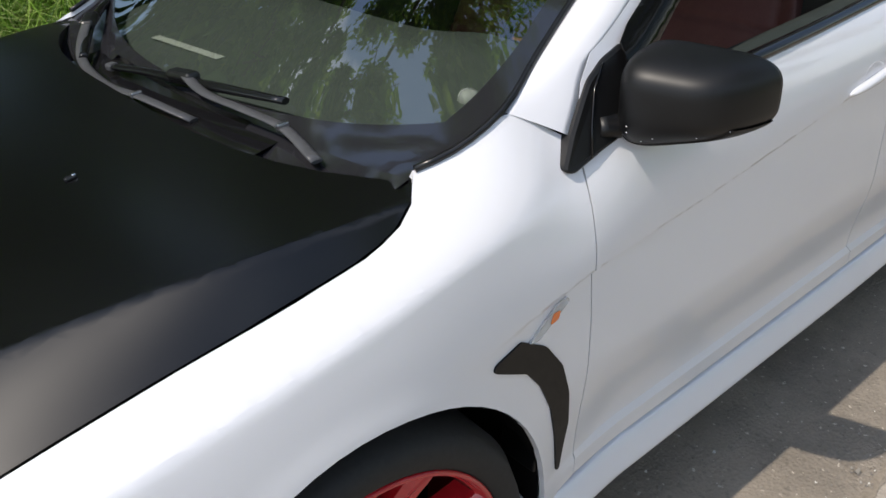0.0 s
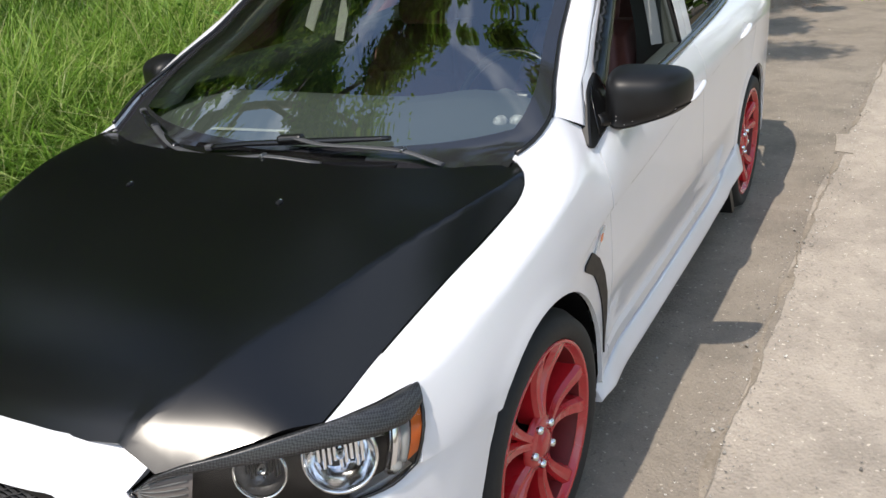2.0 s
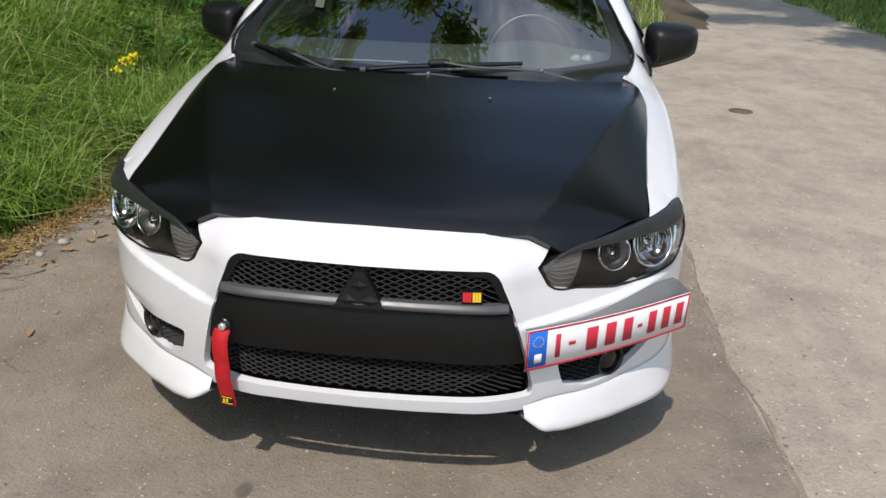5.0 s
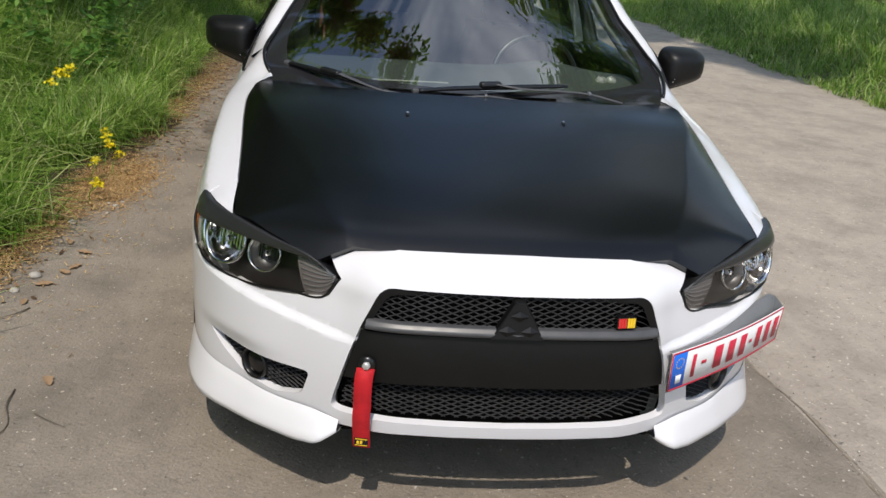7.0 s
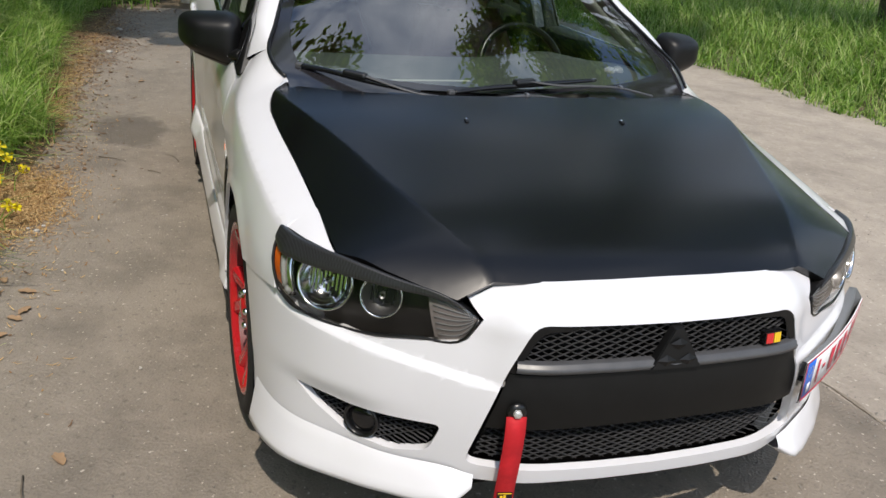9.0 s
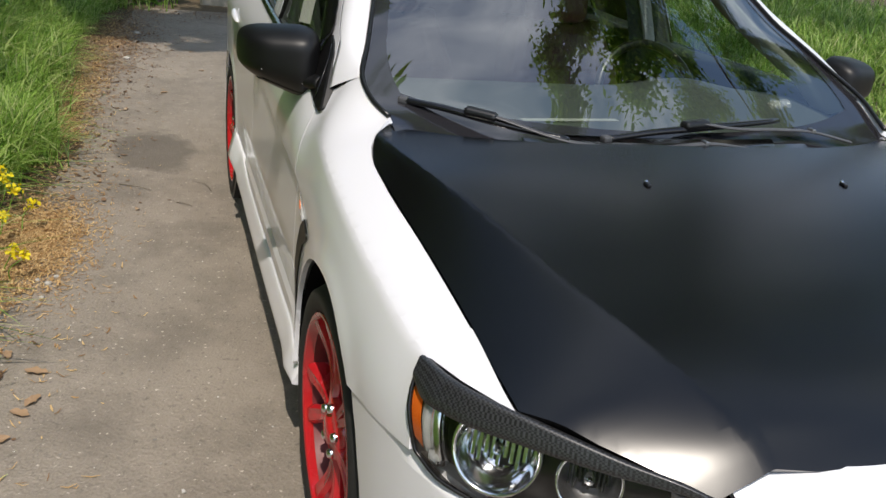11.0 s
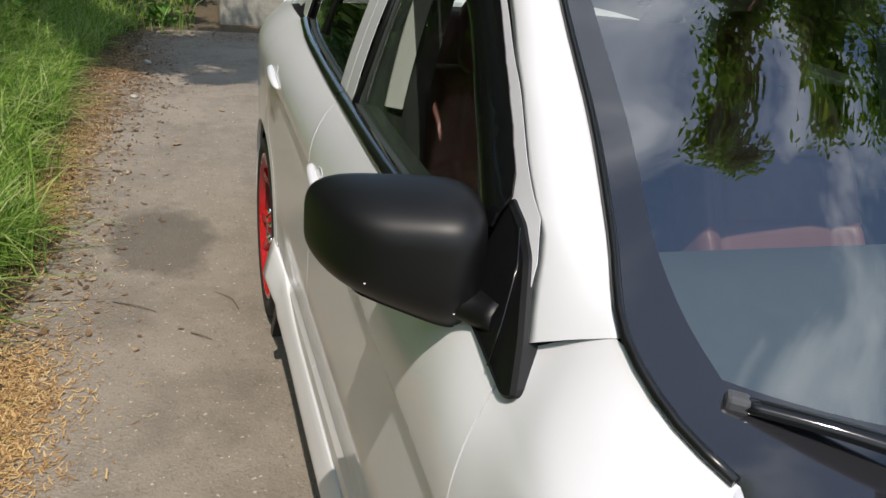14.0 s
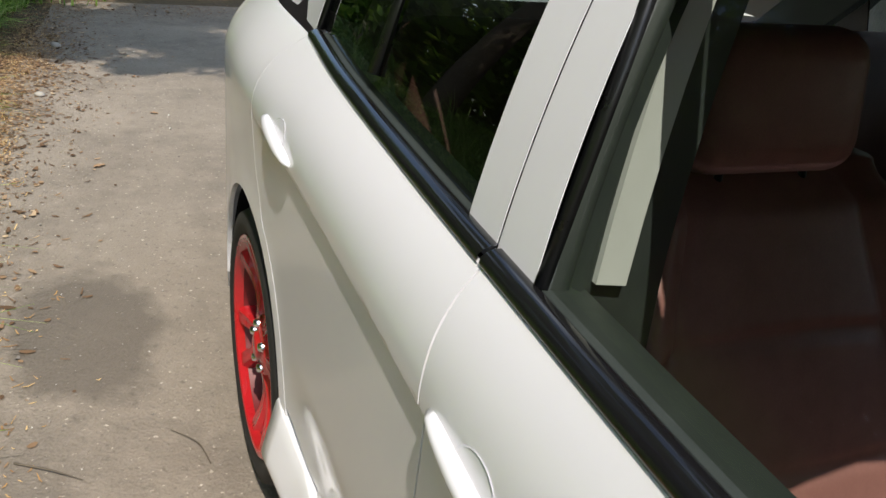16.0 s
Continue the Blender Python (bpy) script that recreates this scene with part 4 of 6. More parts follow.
plate = part("registration_plate", on_plate(0, 0.52, 0, 0.11, 0.002, 0.003, 24), PLATE, car, "bent white registration plate with red marks")
for u0, u1, v0, v1 in ((0, 0.52, 0.0, 0.005), (0, 0.52, 0.105, 0.11), (0, 0.005, 0, 0.11), (0.515, 0.52, 0, 0.11)):
    part("border", on_plate(u0, u1, v0, v1, 0.0032), PLATERED, plate)
part("blue_band", on_plate(0.006, 0.056, 0.006, 0.104, 0.003), PLATEBLUE, plate)
part("bar", on_plate(0.022, 0.042, 0.018, 0.042, 0.0045), PLATE, plate)
for k in range(12):
    a = 2 * math.pi * k / 12
    u, v = 0.031 + 0.014 * math.cos(a), 0.076 + 0.014 * math.sin(a)
    part("dot", on_plate(u - 0.0014, u + 0.0014, v - 0.0014, v + 0.0014, 0.0045, n=3), YELLOW, plate)
for u0, u1 in ((0.080, 0.094), (0.170, 0.204), (0.229, 0.261), (0.286, 0.316), (0.371, 0.399), (0.422, 0.450), (0.472, 0.500)):
    part("bar", on_plate(u0, u1, 0.022, 0.088, 0.004), PLATERED, plate)
for u0, u1 in ((0.118, 0.138), (0.334, 0.350)):
    part("bar", on_plate(u0, u1, 0.050, 0.060, 0.004, n=4), PLATERED, plate)
rows = []
for q in np.linspace(0, 1, 16):
    top = 0.112 + 0.038 * smoothstep(0.25, 0.86, q) * (1 - smoothstep(0.93, 1.0, q))
    rows.append([tuple(plate_at(q * 0.52, v, l)) for v, l in ((-0.004, -0.004), (-0.004, -0.0015), (top, -0.0015 - 0.02 * (top - 0.112) / 0.04), (top, -0.012 - 0.03 * (top - 0.112) / 0.04))])
part("plate_backing", facing(loft(rows), (-0.8, -0.6, 0)), GREY, plate, "grey plastic plate backing")
for u in (0.03, 0.49):
    part("bracket", tube([tuple(plate_at(u, 0.05, -0.002)), tuple(plate_at(u, 0.05, -0.05))], 0.008, 8), SATIN, plate)

# --- tow strap ---
bolt_at = nose_at(S_OF_Y(0.357), 0.487, 0.008)
strap_rows = []
STRAP_LINE = [(0.478, 0.010, 0.0), (0.466, 0.018, 0.0), (0.42, 0.026, 0.001), (0.38, 0.024, 0.004), (0.34, 0.026, 0.010), (0.30, 0.022, 0.014), (0.26, 0.014, 0.016), (0.243, 0.012, 0.016)]
for z, o, dx in spread(STRAP_LINE, 26):
    mid = nose_at(S_OF_Y(0.357), max(z, 0.30), o + 0.004)
    t = Vector((0.18, 0.98, 0)).normalized()
    strap_rows.append([(mid.x + t.x * w + k, mid.y + t.y * w + dx * 0.3, z) for w, k in ((-0.0225, 0.002), (-0.0225, -0.001), (0, -0.0015), (0.0225, -0.001), (0.0225, 0.002))])
strap = part("tow_strap", closed_up(loft(strap_rows, closed=True, caps=True)), STRAP, car, "red webbing tow strap")
lab = Vector(strap_rows[-4][2])
part("label", block((0.0012, 0.036, 0.024), 0, 1, (lab.x - 0.0022, lab.y, 0.263), Matrix.Rotation(radians(-10), 4, "Z")), GLOSS, strap)
for dz in (-0.009, 0.009):
    part("label_line", block((0.001, 0.032, 0.002), 0, 1, (lab.x - 0.0034, lab.y, 0.263 + dz), Matrix.Rotation(radians(-10), 4, "Z")), YELLOW, strap)
for dy in (-0.0085, 0.0, 0.0085):
    part("label_mark", block((0.001, 0.0062, 0.009), 0.001, 1, (lab.x - 0.0034, lab.y + dy, 0.263), Matrix.Rotation(radians(-10), 4, "Z")), YELLOW, strap)
washer = lathe([(0.021, -0.004), (0.021, 0.003), (0.010, 0.005), (0.0005, 0.005)], "x", 24)
head = lathe([(0.0105, 0.002), (0.0105, 0.012), (0.008, 0.014), (0.0005, 0.014)], "x", 6)
for b_ in (washer, head):
    bmesh.ops.transform(b_, matrix=Matrix.Translation(bolt_at) @ Vector((-1, 0.2, 0)).to_track_quat("X", "Z").to_matrix().to_4x4(), verts=b_.verts)
part("washer", closed_up(washer), BLACK, strap)
part("bolt", closed_up(head), ZINC, strap, "bright zinc hexagon bolt")

# --- wheels ---
def build_wheel():
    """One wheel with its hub at the origin, its outer face towards +y."""
    R, W = 0.332, 0.215
    tyre = lathe([(0.250, -W + 0.02), (0.29, -W), (0.318, -W + 0.03), (R, -W + 0.06), (R, -0.045), (0.320, -0.022), (0.312, -0.006), (0.290, 0.0), (0.270, -0.004), (0.260, -0.012), (0.250, -0.025)], "y", 72)
    rim = [lathe([(0.261, -0.018), (0.2605, -0.007), (0.255, -0.005), (0.250, -0.010), (0.246, -0.026), (0.243, -0.028)], "y", 72)]
    barrel = lathe([(0.246, -0.027), (0.240, -0.06), (0.236, -0.12), (0.238, -W + 0.03)], "y", 60)
    hub = lathe([(0.072, -0.045), (0.070, -0.030), (0.055, -0.024), (0.036, -0.024), (0.033, -0.016), (0.02, -0.012), (0.0005, -0.011)], "y", 40)
    rim.append(hub)
    spokes = []
    for k in range(10):
        a = 2 * math.pi * (k // 2) / 5 + (0.235 if k % 2 else -0.235)
        lean = 0.16 * (1 if k % 2 else -1)
        rings = []
        for q in np.linspace(0, 1, 9):
            r = 0.045 + q * (0.251 - 0.045)
            ang = a + lean * (q - 1) * 0.8
            half = 0.0125 + 0.0135 * q ** 1.3
            face = -0.022 - 0.018 * math.sin(math.pi * min(q * 1.05, 1)) + 0.008 * q
            cs = [(-half * 1.1, -0.062), (-half, -0.013), (-half * 0.62, -0.001), (0.0, -0.005 * math.sin(math.pi * q)), (half * 0.62, -0.001), (half, -0.013), (half * 1.1, -0.062)]
            rings.append([(r * math.cos(ang) - t * math.sin(ang), face + d, r * math.sin(ang) + t * math.cos(ang)) for t, d in cs])
        spokes.append(closed_up(loft(rings, closed=True, caps=True, smooth=False)))
    r_ob = part("wheel", closed_up(rim[0]), RED, car, "red painted ten-spoke alloy wheel")
    part("hub", closed_up(rim[1]), RED, r_ob)
    part("barrel", closed_up(barrel), BARREL_SHADED, r_ob)
    for sp in spokes:
        part("spoke", sp, RED, r_ob)
    part("tyre", closed_up(tyre), RUBBER, r_ob, "low-profile black tyre")
    for k in range(5):
        a = 2 * math.pi * (k + 0.5) / 5
        nut = lathe([(0.0115, -0.045), (0.0115, -0.022), (0.009, -0.014), (0.0005, -0.012)], "y", 10, (0.054 * math.cos(a), 0.0, 0.054 * math.sin(a)))
        part("lug_nut", closed_up(nut), CHROME, r_ob)
    disc = lathe([(0.06, -0.12), (0.145, -0.12), (0.145, -0.10), (0.06, -0.10), (0.06, -0.09)], "y", 48)
    part("brake_disc", closed_up(disc), STEEL, r_ob)
    return r_ob


wheel = build_wheel()
for ax, sgn, y, steer, turn in ((FRONT_AXLE, 1, 0.882, 1.0, 12), (FRONT_AXLE, -1, 0.886, -2.0, 40), (REAR_AXLE, 1, 0.892, 0, 25), (REAR_AXLE, -1, 0.892, 0, 55)):
    m = Matrix.Translation((ax, sgn * y, HUB)) @ Matrix.Rotation(radians((180 if sgn < 0 else 0) + steer), 4, "Z") @ Matrix.Rotation(radians(turn), 4, "Y")
    if (ax, sgn) == (FRONT_AXLE, 1):
        wheel.matrix_basis = m
    else:
        copy_thing(wheel, m)
# wheel housings, with the shade of the arches put into a near-black colour
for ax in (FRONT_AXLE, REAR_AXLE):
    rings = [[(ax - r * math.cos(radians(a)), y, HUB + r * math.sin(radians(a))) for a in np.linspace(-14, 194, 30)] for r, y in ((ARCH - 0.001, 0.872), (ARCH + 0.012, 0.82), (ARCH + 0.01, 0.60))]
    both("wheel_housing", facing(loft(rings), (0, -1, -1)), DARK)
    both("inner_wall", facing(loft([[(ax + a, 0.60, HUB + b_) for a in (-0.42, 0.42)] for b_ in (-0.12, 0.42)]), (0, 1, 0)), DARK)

# structure behind the panel gaps and underside, near-black in place of their shade
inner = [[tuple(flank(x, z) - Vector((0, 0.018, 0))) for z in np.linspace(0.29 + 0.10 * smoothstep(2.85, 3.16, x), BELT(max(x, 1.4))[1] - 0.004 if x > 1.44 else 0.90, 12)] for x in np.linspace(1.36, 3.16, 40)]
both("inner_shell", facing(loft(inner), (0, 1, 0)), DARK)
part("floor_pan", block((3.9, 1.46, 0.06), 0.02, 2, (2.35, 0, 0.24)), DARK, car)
# unseen blocks, added to stop sun leaking through the nose onto the road
part("underbody_light_block", merge(block((0.46, 0.84, 0.03), 0.01, 2, (0.36, 0, 0.262)), block((0.24, 1.10, 0.03), 0.01, 2, (0.52, 0, 0.262))), DARK, car)
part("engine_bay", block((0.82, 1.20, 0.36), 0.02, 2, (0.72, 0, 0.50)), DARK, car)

# amber repeater and black vent behind each front wheel
both("repeater", shaped(trimmed(rounded([(1.300, 0.700), (1.325, 0.696), (1.402, 0.737), (1.398, 0.747), (1.370, 0.742)], 0.006, 3), (0.01, 0.008)), lambda x, z: flank(x, z) + Vector((0, 0.005, 0)), (0, 1, 0), 0.006), CLEAR)
both("repeater_bulb", shaped(trimmed(rounded([(1.352, 0.713), (1.372, 0.716), (1.378, 0.731), (1.36, 0.731)], 0.005, 3), (0.008, 0.008)), lambda x, z: flank(x, z) + Vector((0, 0.0065, 0)), (0, 1, 0), 0.003), ORANGE)
vent_out = [(1.284, 0.714), (1.346, 0.672), (1.388, 0.612), (1.409, 0.54), (1.416, 0.46), (1.396, 0.360)]
vent_in = [(1.386, 0.360), (1.377, 0.45), (1.360, 0.53), (1.332, 0.595), (1.296, 0.643), (1.252, 0.668), (1.218, 0.688), (1.222, 0.700)]
both("side_vent", shaped(trimmed(rounded(vent_out + vent_in, 0.006, 2), (0.012, 0.012)), lambda x, z: flank(x, z) + Vector((0, 0.004, 0)), (0, 1, 0), 0.006), BAND)

# door handles with their scooped recesses
def handle(x0, x1, z0, z1):
    rows, cup = [], []
    for q in np.linspace(0, 1, 18):
        x, z = x0 + (x1 - x0) * q, z0 + (z1 - z0) * q
        h = 0.0105 * (0.55 + 0.45 * math.sin(math.pi * min(q * 1.02, 1))) * (1 if 0.03 < q < 0.97 else 0.55)
        lift = 0.005 + 0.015 * math.sin(math.pi * q) ** 0.45
        y = side_y(x, z)
        rows.append([(x, y + lift - 0.012 + 0.012 * math.cos(a) * 1.0, z + h * math.sin(a)) for a in (2 * math.pi * k / 10 for k in range(10))])
    grip = closed_up(loft(rows, closed=True, caps=True))
    xm, zm = (x0 + x1) / 2, (z0 + z1) / 2 + 0.006
    cup = []
    for r in np.linspace(1, 0, 7):
        cup.append([(xm + 0.046 * r * math.cos(a), side_y(xm + 0.046 * r * math.cos(a), zm + 0.030 * r * math.sin(a)) + 0.0015 - 0.012 * (1 - r * r), zm + 0.030 * r * math.sin(a)) for a in (2 * math.pi * k / 24 for k in range(24))])
    return grip, facing(loft(cup, closed=True), (0, 1, 0))


for doors, (x0, x1, z0, z1) in ((front_doors, (2.310, 2.532, 0.854, 0.877)), (rear_doors, (3.211, 3.431, 0.904, 0.930))):
    for door, sgn in zip(doors, (1, -1)):
        grip, cup = handle(x0, x1, z0, z1)
        if sgn < 0:
            grip, cup = flipped(grip), flipped(cup)
        part("handle", grip, WHITE, door)
        part("handle_recess", cup, WHITE, door)

# --- cabin glass, pillars and roof ---
def screen_at(u, v, lift=0.0):
    """The windscreen: u across from -1 to 1, v from its foot up."""
    x = 1.22 + 0.90 * v
    yb, ze = SCREENEDGE(x)
    xc, zc = 1.165 + (2.03 - 1.165) * v, 0.958 + (1.462 - 0.958) * v + 0.02 * v * (1 - v)
    k = abs(u) ** 2.0
    sink = 0.014 * smoothstep(0.3, 0.9, abs(u)) * (1 - smoothstep(0.05, 0.5, v))
    return Vector((xc + (x - xc) * k, yb * u, zc + (ze - zc) * k - sink)) + Vector((-0.47, 0, 0.88)) * lift


pane = part("windscreen", facing(loft([[tuple(screen_at(u, v)) for u in np.linspace(-1, 1, 41)] for v in np.linspace(0, 1, 25)]), (-1, 0, 1)), SCREEN, car, "raked windscreen mirroring sky and trees")
pane.visible_shadow = False
frit_edge = lambda v: 0.935 - 0.050 * smoothstep(0.34, 0.12, v)
for sgn in (1, -1):
    rows = [[tuple(screen_at(sgn * (frit_edge(v) + (1.0 - frit_edge(v)) * k), v, 0.0015)) for k in np.linspace(0, 1, 6)] for v in np.linspace(0, 1, 40)]
    part("black_border", facing(loft(rows), (-1, 0, 1)), FRIT, pane)
rows = [[tuple(screen_at(u, q * (0.022 + 0.17 * abs(u) ** 3), 0.0012)) for u in np.linspace(-0.93, 0.93, 60)] for q in np.linspace(0, 1, 6)]
part("black_border", facing(loft(rows), (-1, 0, 1)), FRIT, pane)

def window_y(x, z):
    yb, zb = BELT(x)
    d, m = z - zb, smoothstep(1.85, 2.45, x)
    return yb - 0.018 * smoothstep(1.48, 1.74, x) - TUMBLE * d * (1 - m) - (0.27 * d + 0.36 * d * abs(d)) * m


GAP = curve([(1.468, 0.790, 0.986), (1.505, 0.780, 1.032), (1.540, 0.766, 1.078), (1.60, 0.748, 1.108), (1.66, 0.734, 1.134), (1.72, 0.720, 1.163), (1.78, 0.708, 1.196), (1.862, 0.690, 1.236), (1.955, 0.670, 1.288), (2.1, 0.648, 1.362), (2.3, 0.637, 1.408), (2.7, 0.628, 1.426), (3.1, 0.640, 1.396), (3.45, 0.668, 1.318), (3.72, 0.700, 1.20), (3.82, 0.73, 1.09)])
rows = []
for q in np.linspace(0, 1, 44):
    xe = 1.381 + (2.12 - 1.381) * q
    e = Vector((xe, *SCREENEDGE(xe)))
    xg = 1.471 + (2.30 - 1.471) * q
    g = Vector((xg, *GAP(xg)))
    g.y = max(g.y, window_y(xg, g.z) + 0.002)
    out = Vector((-0.35, 0.62, 0.55))
    puff = 0.004 + 0.014 * smoothstep(0.0, 0.25, q)
    rows.append([tuple(e - Vector((0, 0.004, 0.034)))] + [tuple(e.lerp(g, k) + out * puff * math.sin(math.pi * k) ** 0.8) for k in np.linspace(0, 1, 9)] + [tuple(g - Vector((0, 0.010, 0))), tuple(g - Vector((0, 0.032, 0.018)))])
# near-black sheet in place of the shade behind the pillar's foot
both("a_pillar_base", facing(loft([[(1.381 + 0.09 * k, 0.735 + 0.046 * k, 1.030 - 0.05 * k + h) for k in (0, 0.5, 1)] for h in (-0.03, 0.012)]), (-1, 0.5, 0)), DARK)
channel = [[(x - 0.012, GAP(x)[0] - 0.012, GAP(x)[1] + 0.010), (x, window_y(x, GAP(x)[1]) - 0.008, GAP(x)[1] - 0.006), (x + 0.006, window_y(x, GAP(x)[1] - 0.03) - 0.008, GAP(x)[1] - 0.03)] for x in np.linspace(1.462, 2.30, 40)]
both("door_channel", facing(loft(channel), (0, 1, 0.4)), BLACK)
both("a_pillar", facing(loft(rows), (0, 1, 0.5)), WHITE)
seal_r = [tuple(Vector((x, *SCREENEDGE(x))) + Vector((-0.002, 0.0, 0.003))) for x in np.linspace(1.225, 2.12, 30)]
both("screen_seal", tube(seal_r, 0.006, 6), BLACK)


GAPZ = lambda x: GAP(x)[1]
# door frames: a ring above the belt between the roof gap and the window opening
def glasshouse(name, outline, holes, mat, lift, rim=0.0008, label="", parents=(None, None)):
    bm = shaped(trimmed(outline, (0.03, 0.02), holes), lambda x, z: Vector((x, window_y(x, z) + lift, z)), (0, 1, 0), rim)
    other = flipped(bm)
    return part(name, bm, mat, parents[0] or car, label), part(name, other, mat, parents[1] or car, label)


def roofline(x0, x1, n, drop):
    return [(x, GAPZ(x) - drop) for x in np.linspace(x0, x1, n)]


f_out = [(1.56, 0.98), (1.50, 0.985), (1.50, 1.02)] + [(x, GAPZ(x) - 0.004 + 0.009 * (1 - smoothstep(1.70, 2.0, x))) for x in np.linspace(1.522, 2.648, 30)] + [(2.630, 1.28), (2.588, 1.005)]
f_in = [(1.63, 1.000), (1.628, 1.075)] + roofline(1.66, 2.575, 18, 0.036) + [(2.555, 1.28), (2.504, 1.020)]
r_out = [(2.5925, 1.005), (2.6345, 1.28)] + roofline(2.652, 3.70, 16, 0.004) + [(3.76, 1.12), (3.70, 1.062)]
r_in = [(2.674, 1.025), (2.714, 1.28)] + roofline(2.74, 3.55, 14, 0.036) + [(3.60, 1.20), (3.60, 1.062)]
f_hole = [(1.63, 0.96), (1.628, 1.075)] + f_in[2:-1] + [(2.504, 1.020), (2.485, 0.96)]
r_hole = [(2.665, 0.97), (2.674, 1.025)] + r_in[1:-1] + [(3.60, 1.062), (3.60, 1.0)]
glasshouse("window_frame", f_out, (f_hole,), WHITE, 0.004, parents=front_doors)
glasshouse("window_frame", r_out, (r_hole,), WHITE, 0.004, parents=rear_doors)
# near-black plate added behind the frames so the seam between them reads dark
both("frame_gap_backing", facing(loft([[(x, window_y(x, z) - 0.022, z) for x in (2.51 + 0.07 * q, 2.62 + 0.07 * q, 2.68 + 0.07 * q)] for q, z in ((0, 1.0), (0.5, 1.2), (1, 1.40))]), (0, 1, 0)), DARK)
# inner black rubber round each opening
for o, par in ((f_in, front_doors), (r_in, rear_doors)):
    rub = tube([(x, window_y(x, z) - 0.004, z) for x, z in o], 0.0085, 6)
    twin = flipped(rub)
    part("rubber", rub, BLACK, par[0])
    part("rubber", twin, BLACK, par[1])
# panes; the left front window is wound down
g_r = shaped(trimmed(f_in, (0.05, 0.05)), lambda x, z: Vector((x, window_y(x, z) - 0.012, z)), (0, 1, 0), 0)
p = part("side_window", g_r, SIDEGLASS, front_doors[0], "closed greenish window")
p.visible_shadow = False
for par, fl in ((rear_doors[0], False), (rear_doors[1], True)):
    g = shaped(trimmed(r_in, (0.05, 0.05)), lambda x, z: Vector((x, window_y(x, z) - 0.012, z)), (0, 1, 0), 0)
    p = part("side_window", flipped(g) if fl else g, PRIVACY, par, "dark tinted window")
    p.visible_shadow = False
both("window_post", tube([(3.16, window_y(3.16, 1.07) - 0.008, 1.07), (3.22, window_y(3.22, 1.38) - 0.008, 1.385)], 0.012, 6), BLACK)
# smoked wind deflectors along the top of the front windows
d_out = [(1.612, 1.072), (1.625, 1.106)] + roofline(1.66, 2.50, 18, 0.008)
d_in = roofline(2.50, 1.80, 14, 0.073) + [(1.74, 1.094), (1.70, 1.070), (1.668, 1.052), (1.650, 1.047)]
defl = shaped(trimmed(d_out + d_in, (0.03, 0.02)), lambda x, z: Vector((x, window_y(x, z) + 0.008 + 0.020 * math.sin(math.pi * min(max((GAPZ(x) - z - 0.006) / 0.085, 0), 1) ** 0.8), z)), (0, 1, 0), 0.004)
dl = flipped(defl)
part("wind_deflector", defl, DEFLECTOR, front_doors[0], "glossy black wind deflector")
part("wind_deflector", dl, DEFLECTOR, front_doors[1], "glossy black wind deflector")
# black belt strips
for x0, x1, par in ((1.60, 2.582, front_doors), (2.589, 3.565, rear_doors)):
    rows = []
    for x in np.linspace(x0, x1, 24):
        yb, zb = BELT(x)
        rows.append([(x, yb + d, zb + h) for d, h in ((-0.004, -0.009), (0.004, -0.007), (0.0065, 0.000), (0.005, 0.007), (-0.001, 0.0115), (-0.009, 0.0145), (-0.017, 0.0145), (-0.022, 0.011), (-0.034, 0.004))])
    bs = facing(loft(rows), (0, 1, 0.4))
    tw = flipped(bs)
    part("belt_strip", bs, GLOSS, par[0])
    part("belt_strip", tw, GLOSS, par[1])
# roof, rear window, boot lid, tail
ROOFTOP = curve([(1.95, 1.440), (2.1, 1.470), (2.5, 1.492), (2.9, 1.480), (3.3, 1.425), (3.6, 1.34)])
rows = []
for x in np.linspace(2.03, 3.30, 26):
    xe = min(max(x, 2.15), 3.5)
    yg, zg = GAP(xe)
    rows.append([(x + (0.10 * (abs(k) ** 2) if x < 2.2 else 0), k * yg, ROOFTOP(x) - (ROOFTOP(x) - zg) * abs(k) ** 3.2) for k in np.linspace(-1, 1, 31)])
part("roof", facing(loft(rows), (0, 0, 1)), WHITE, car)
rows = [[(3.30 + 0.72 * q, k * (0.68 + 0.02 * q), 1.425 - 0.02 * abs(k) ** 3 - 0.33 * q ** 1.1 - 0.03 * abs(k) ** 2) for k in np.linspace(-1, 1, 21)] for q in np.linspace(0, 1, 12)]
rw = part("rear_window", facing(loft(rows), (1, 0, 1)), PRIVACY, car)
rw.visible_shadow = False
rows = []
for x in np.linspace(3.10, 4.05, 20):
    yg, zg = GAP(min(x, 3.82))
    q = smoothstep(3.3, 4.02, x)
    zi = 1.41 - 0.33 * max((x - 3.30) / 0.72, 0) ** 1.1
    rows.append([(x, 0.67, max(zi, 1.05) - 0.005), (x, yg * 0.5 + 0.335, max((zi + zg) / 2, 1.06) + 0.015), (x, yg, max(zg, 1.07)), (x, min(yg + 0.01, 0.79), max(zg - 0.02, 1.06))])
both("c_pillar", facing(loft(rows), (0, 1, 0.5)), WHITE)
rows = [[(3.98 + 0.60 * q, k * (0.76 - 0.1 * q), 1.082 - 0.02 * abs(k) ** 3 - 0.01 * q) for k in np.linspace(-1, 1, 21)] for q in np.linspace(0, 1, 8)]
part("boot_lid", facing(loft(rows), (0, 0, 1)), WHITE, car)
rows = [[(4.575 + 0.04 * (1 - k * k) - 0.02 * abs(z - 0.7), k * (WIDEST(4.55) + 0.0), z) for k in np.linspace(-1, 1, 21)] for z in np.linspace(0.28, 1.07, 10)]
part("rear_bumper", facing(loft(rows), (1, 0, 0)), WHITE, car)

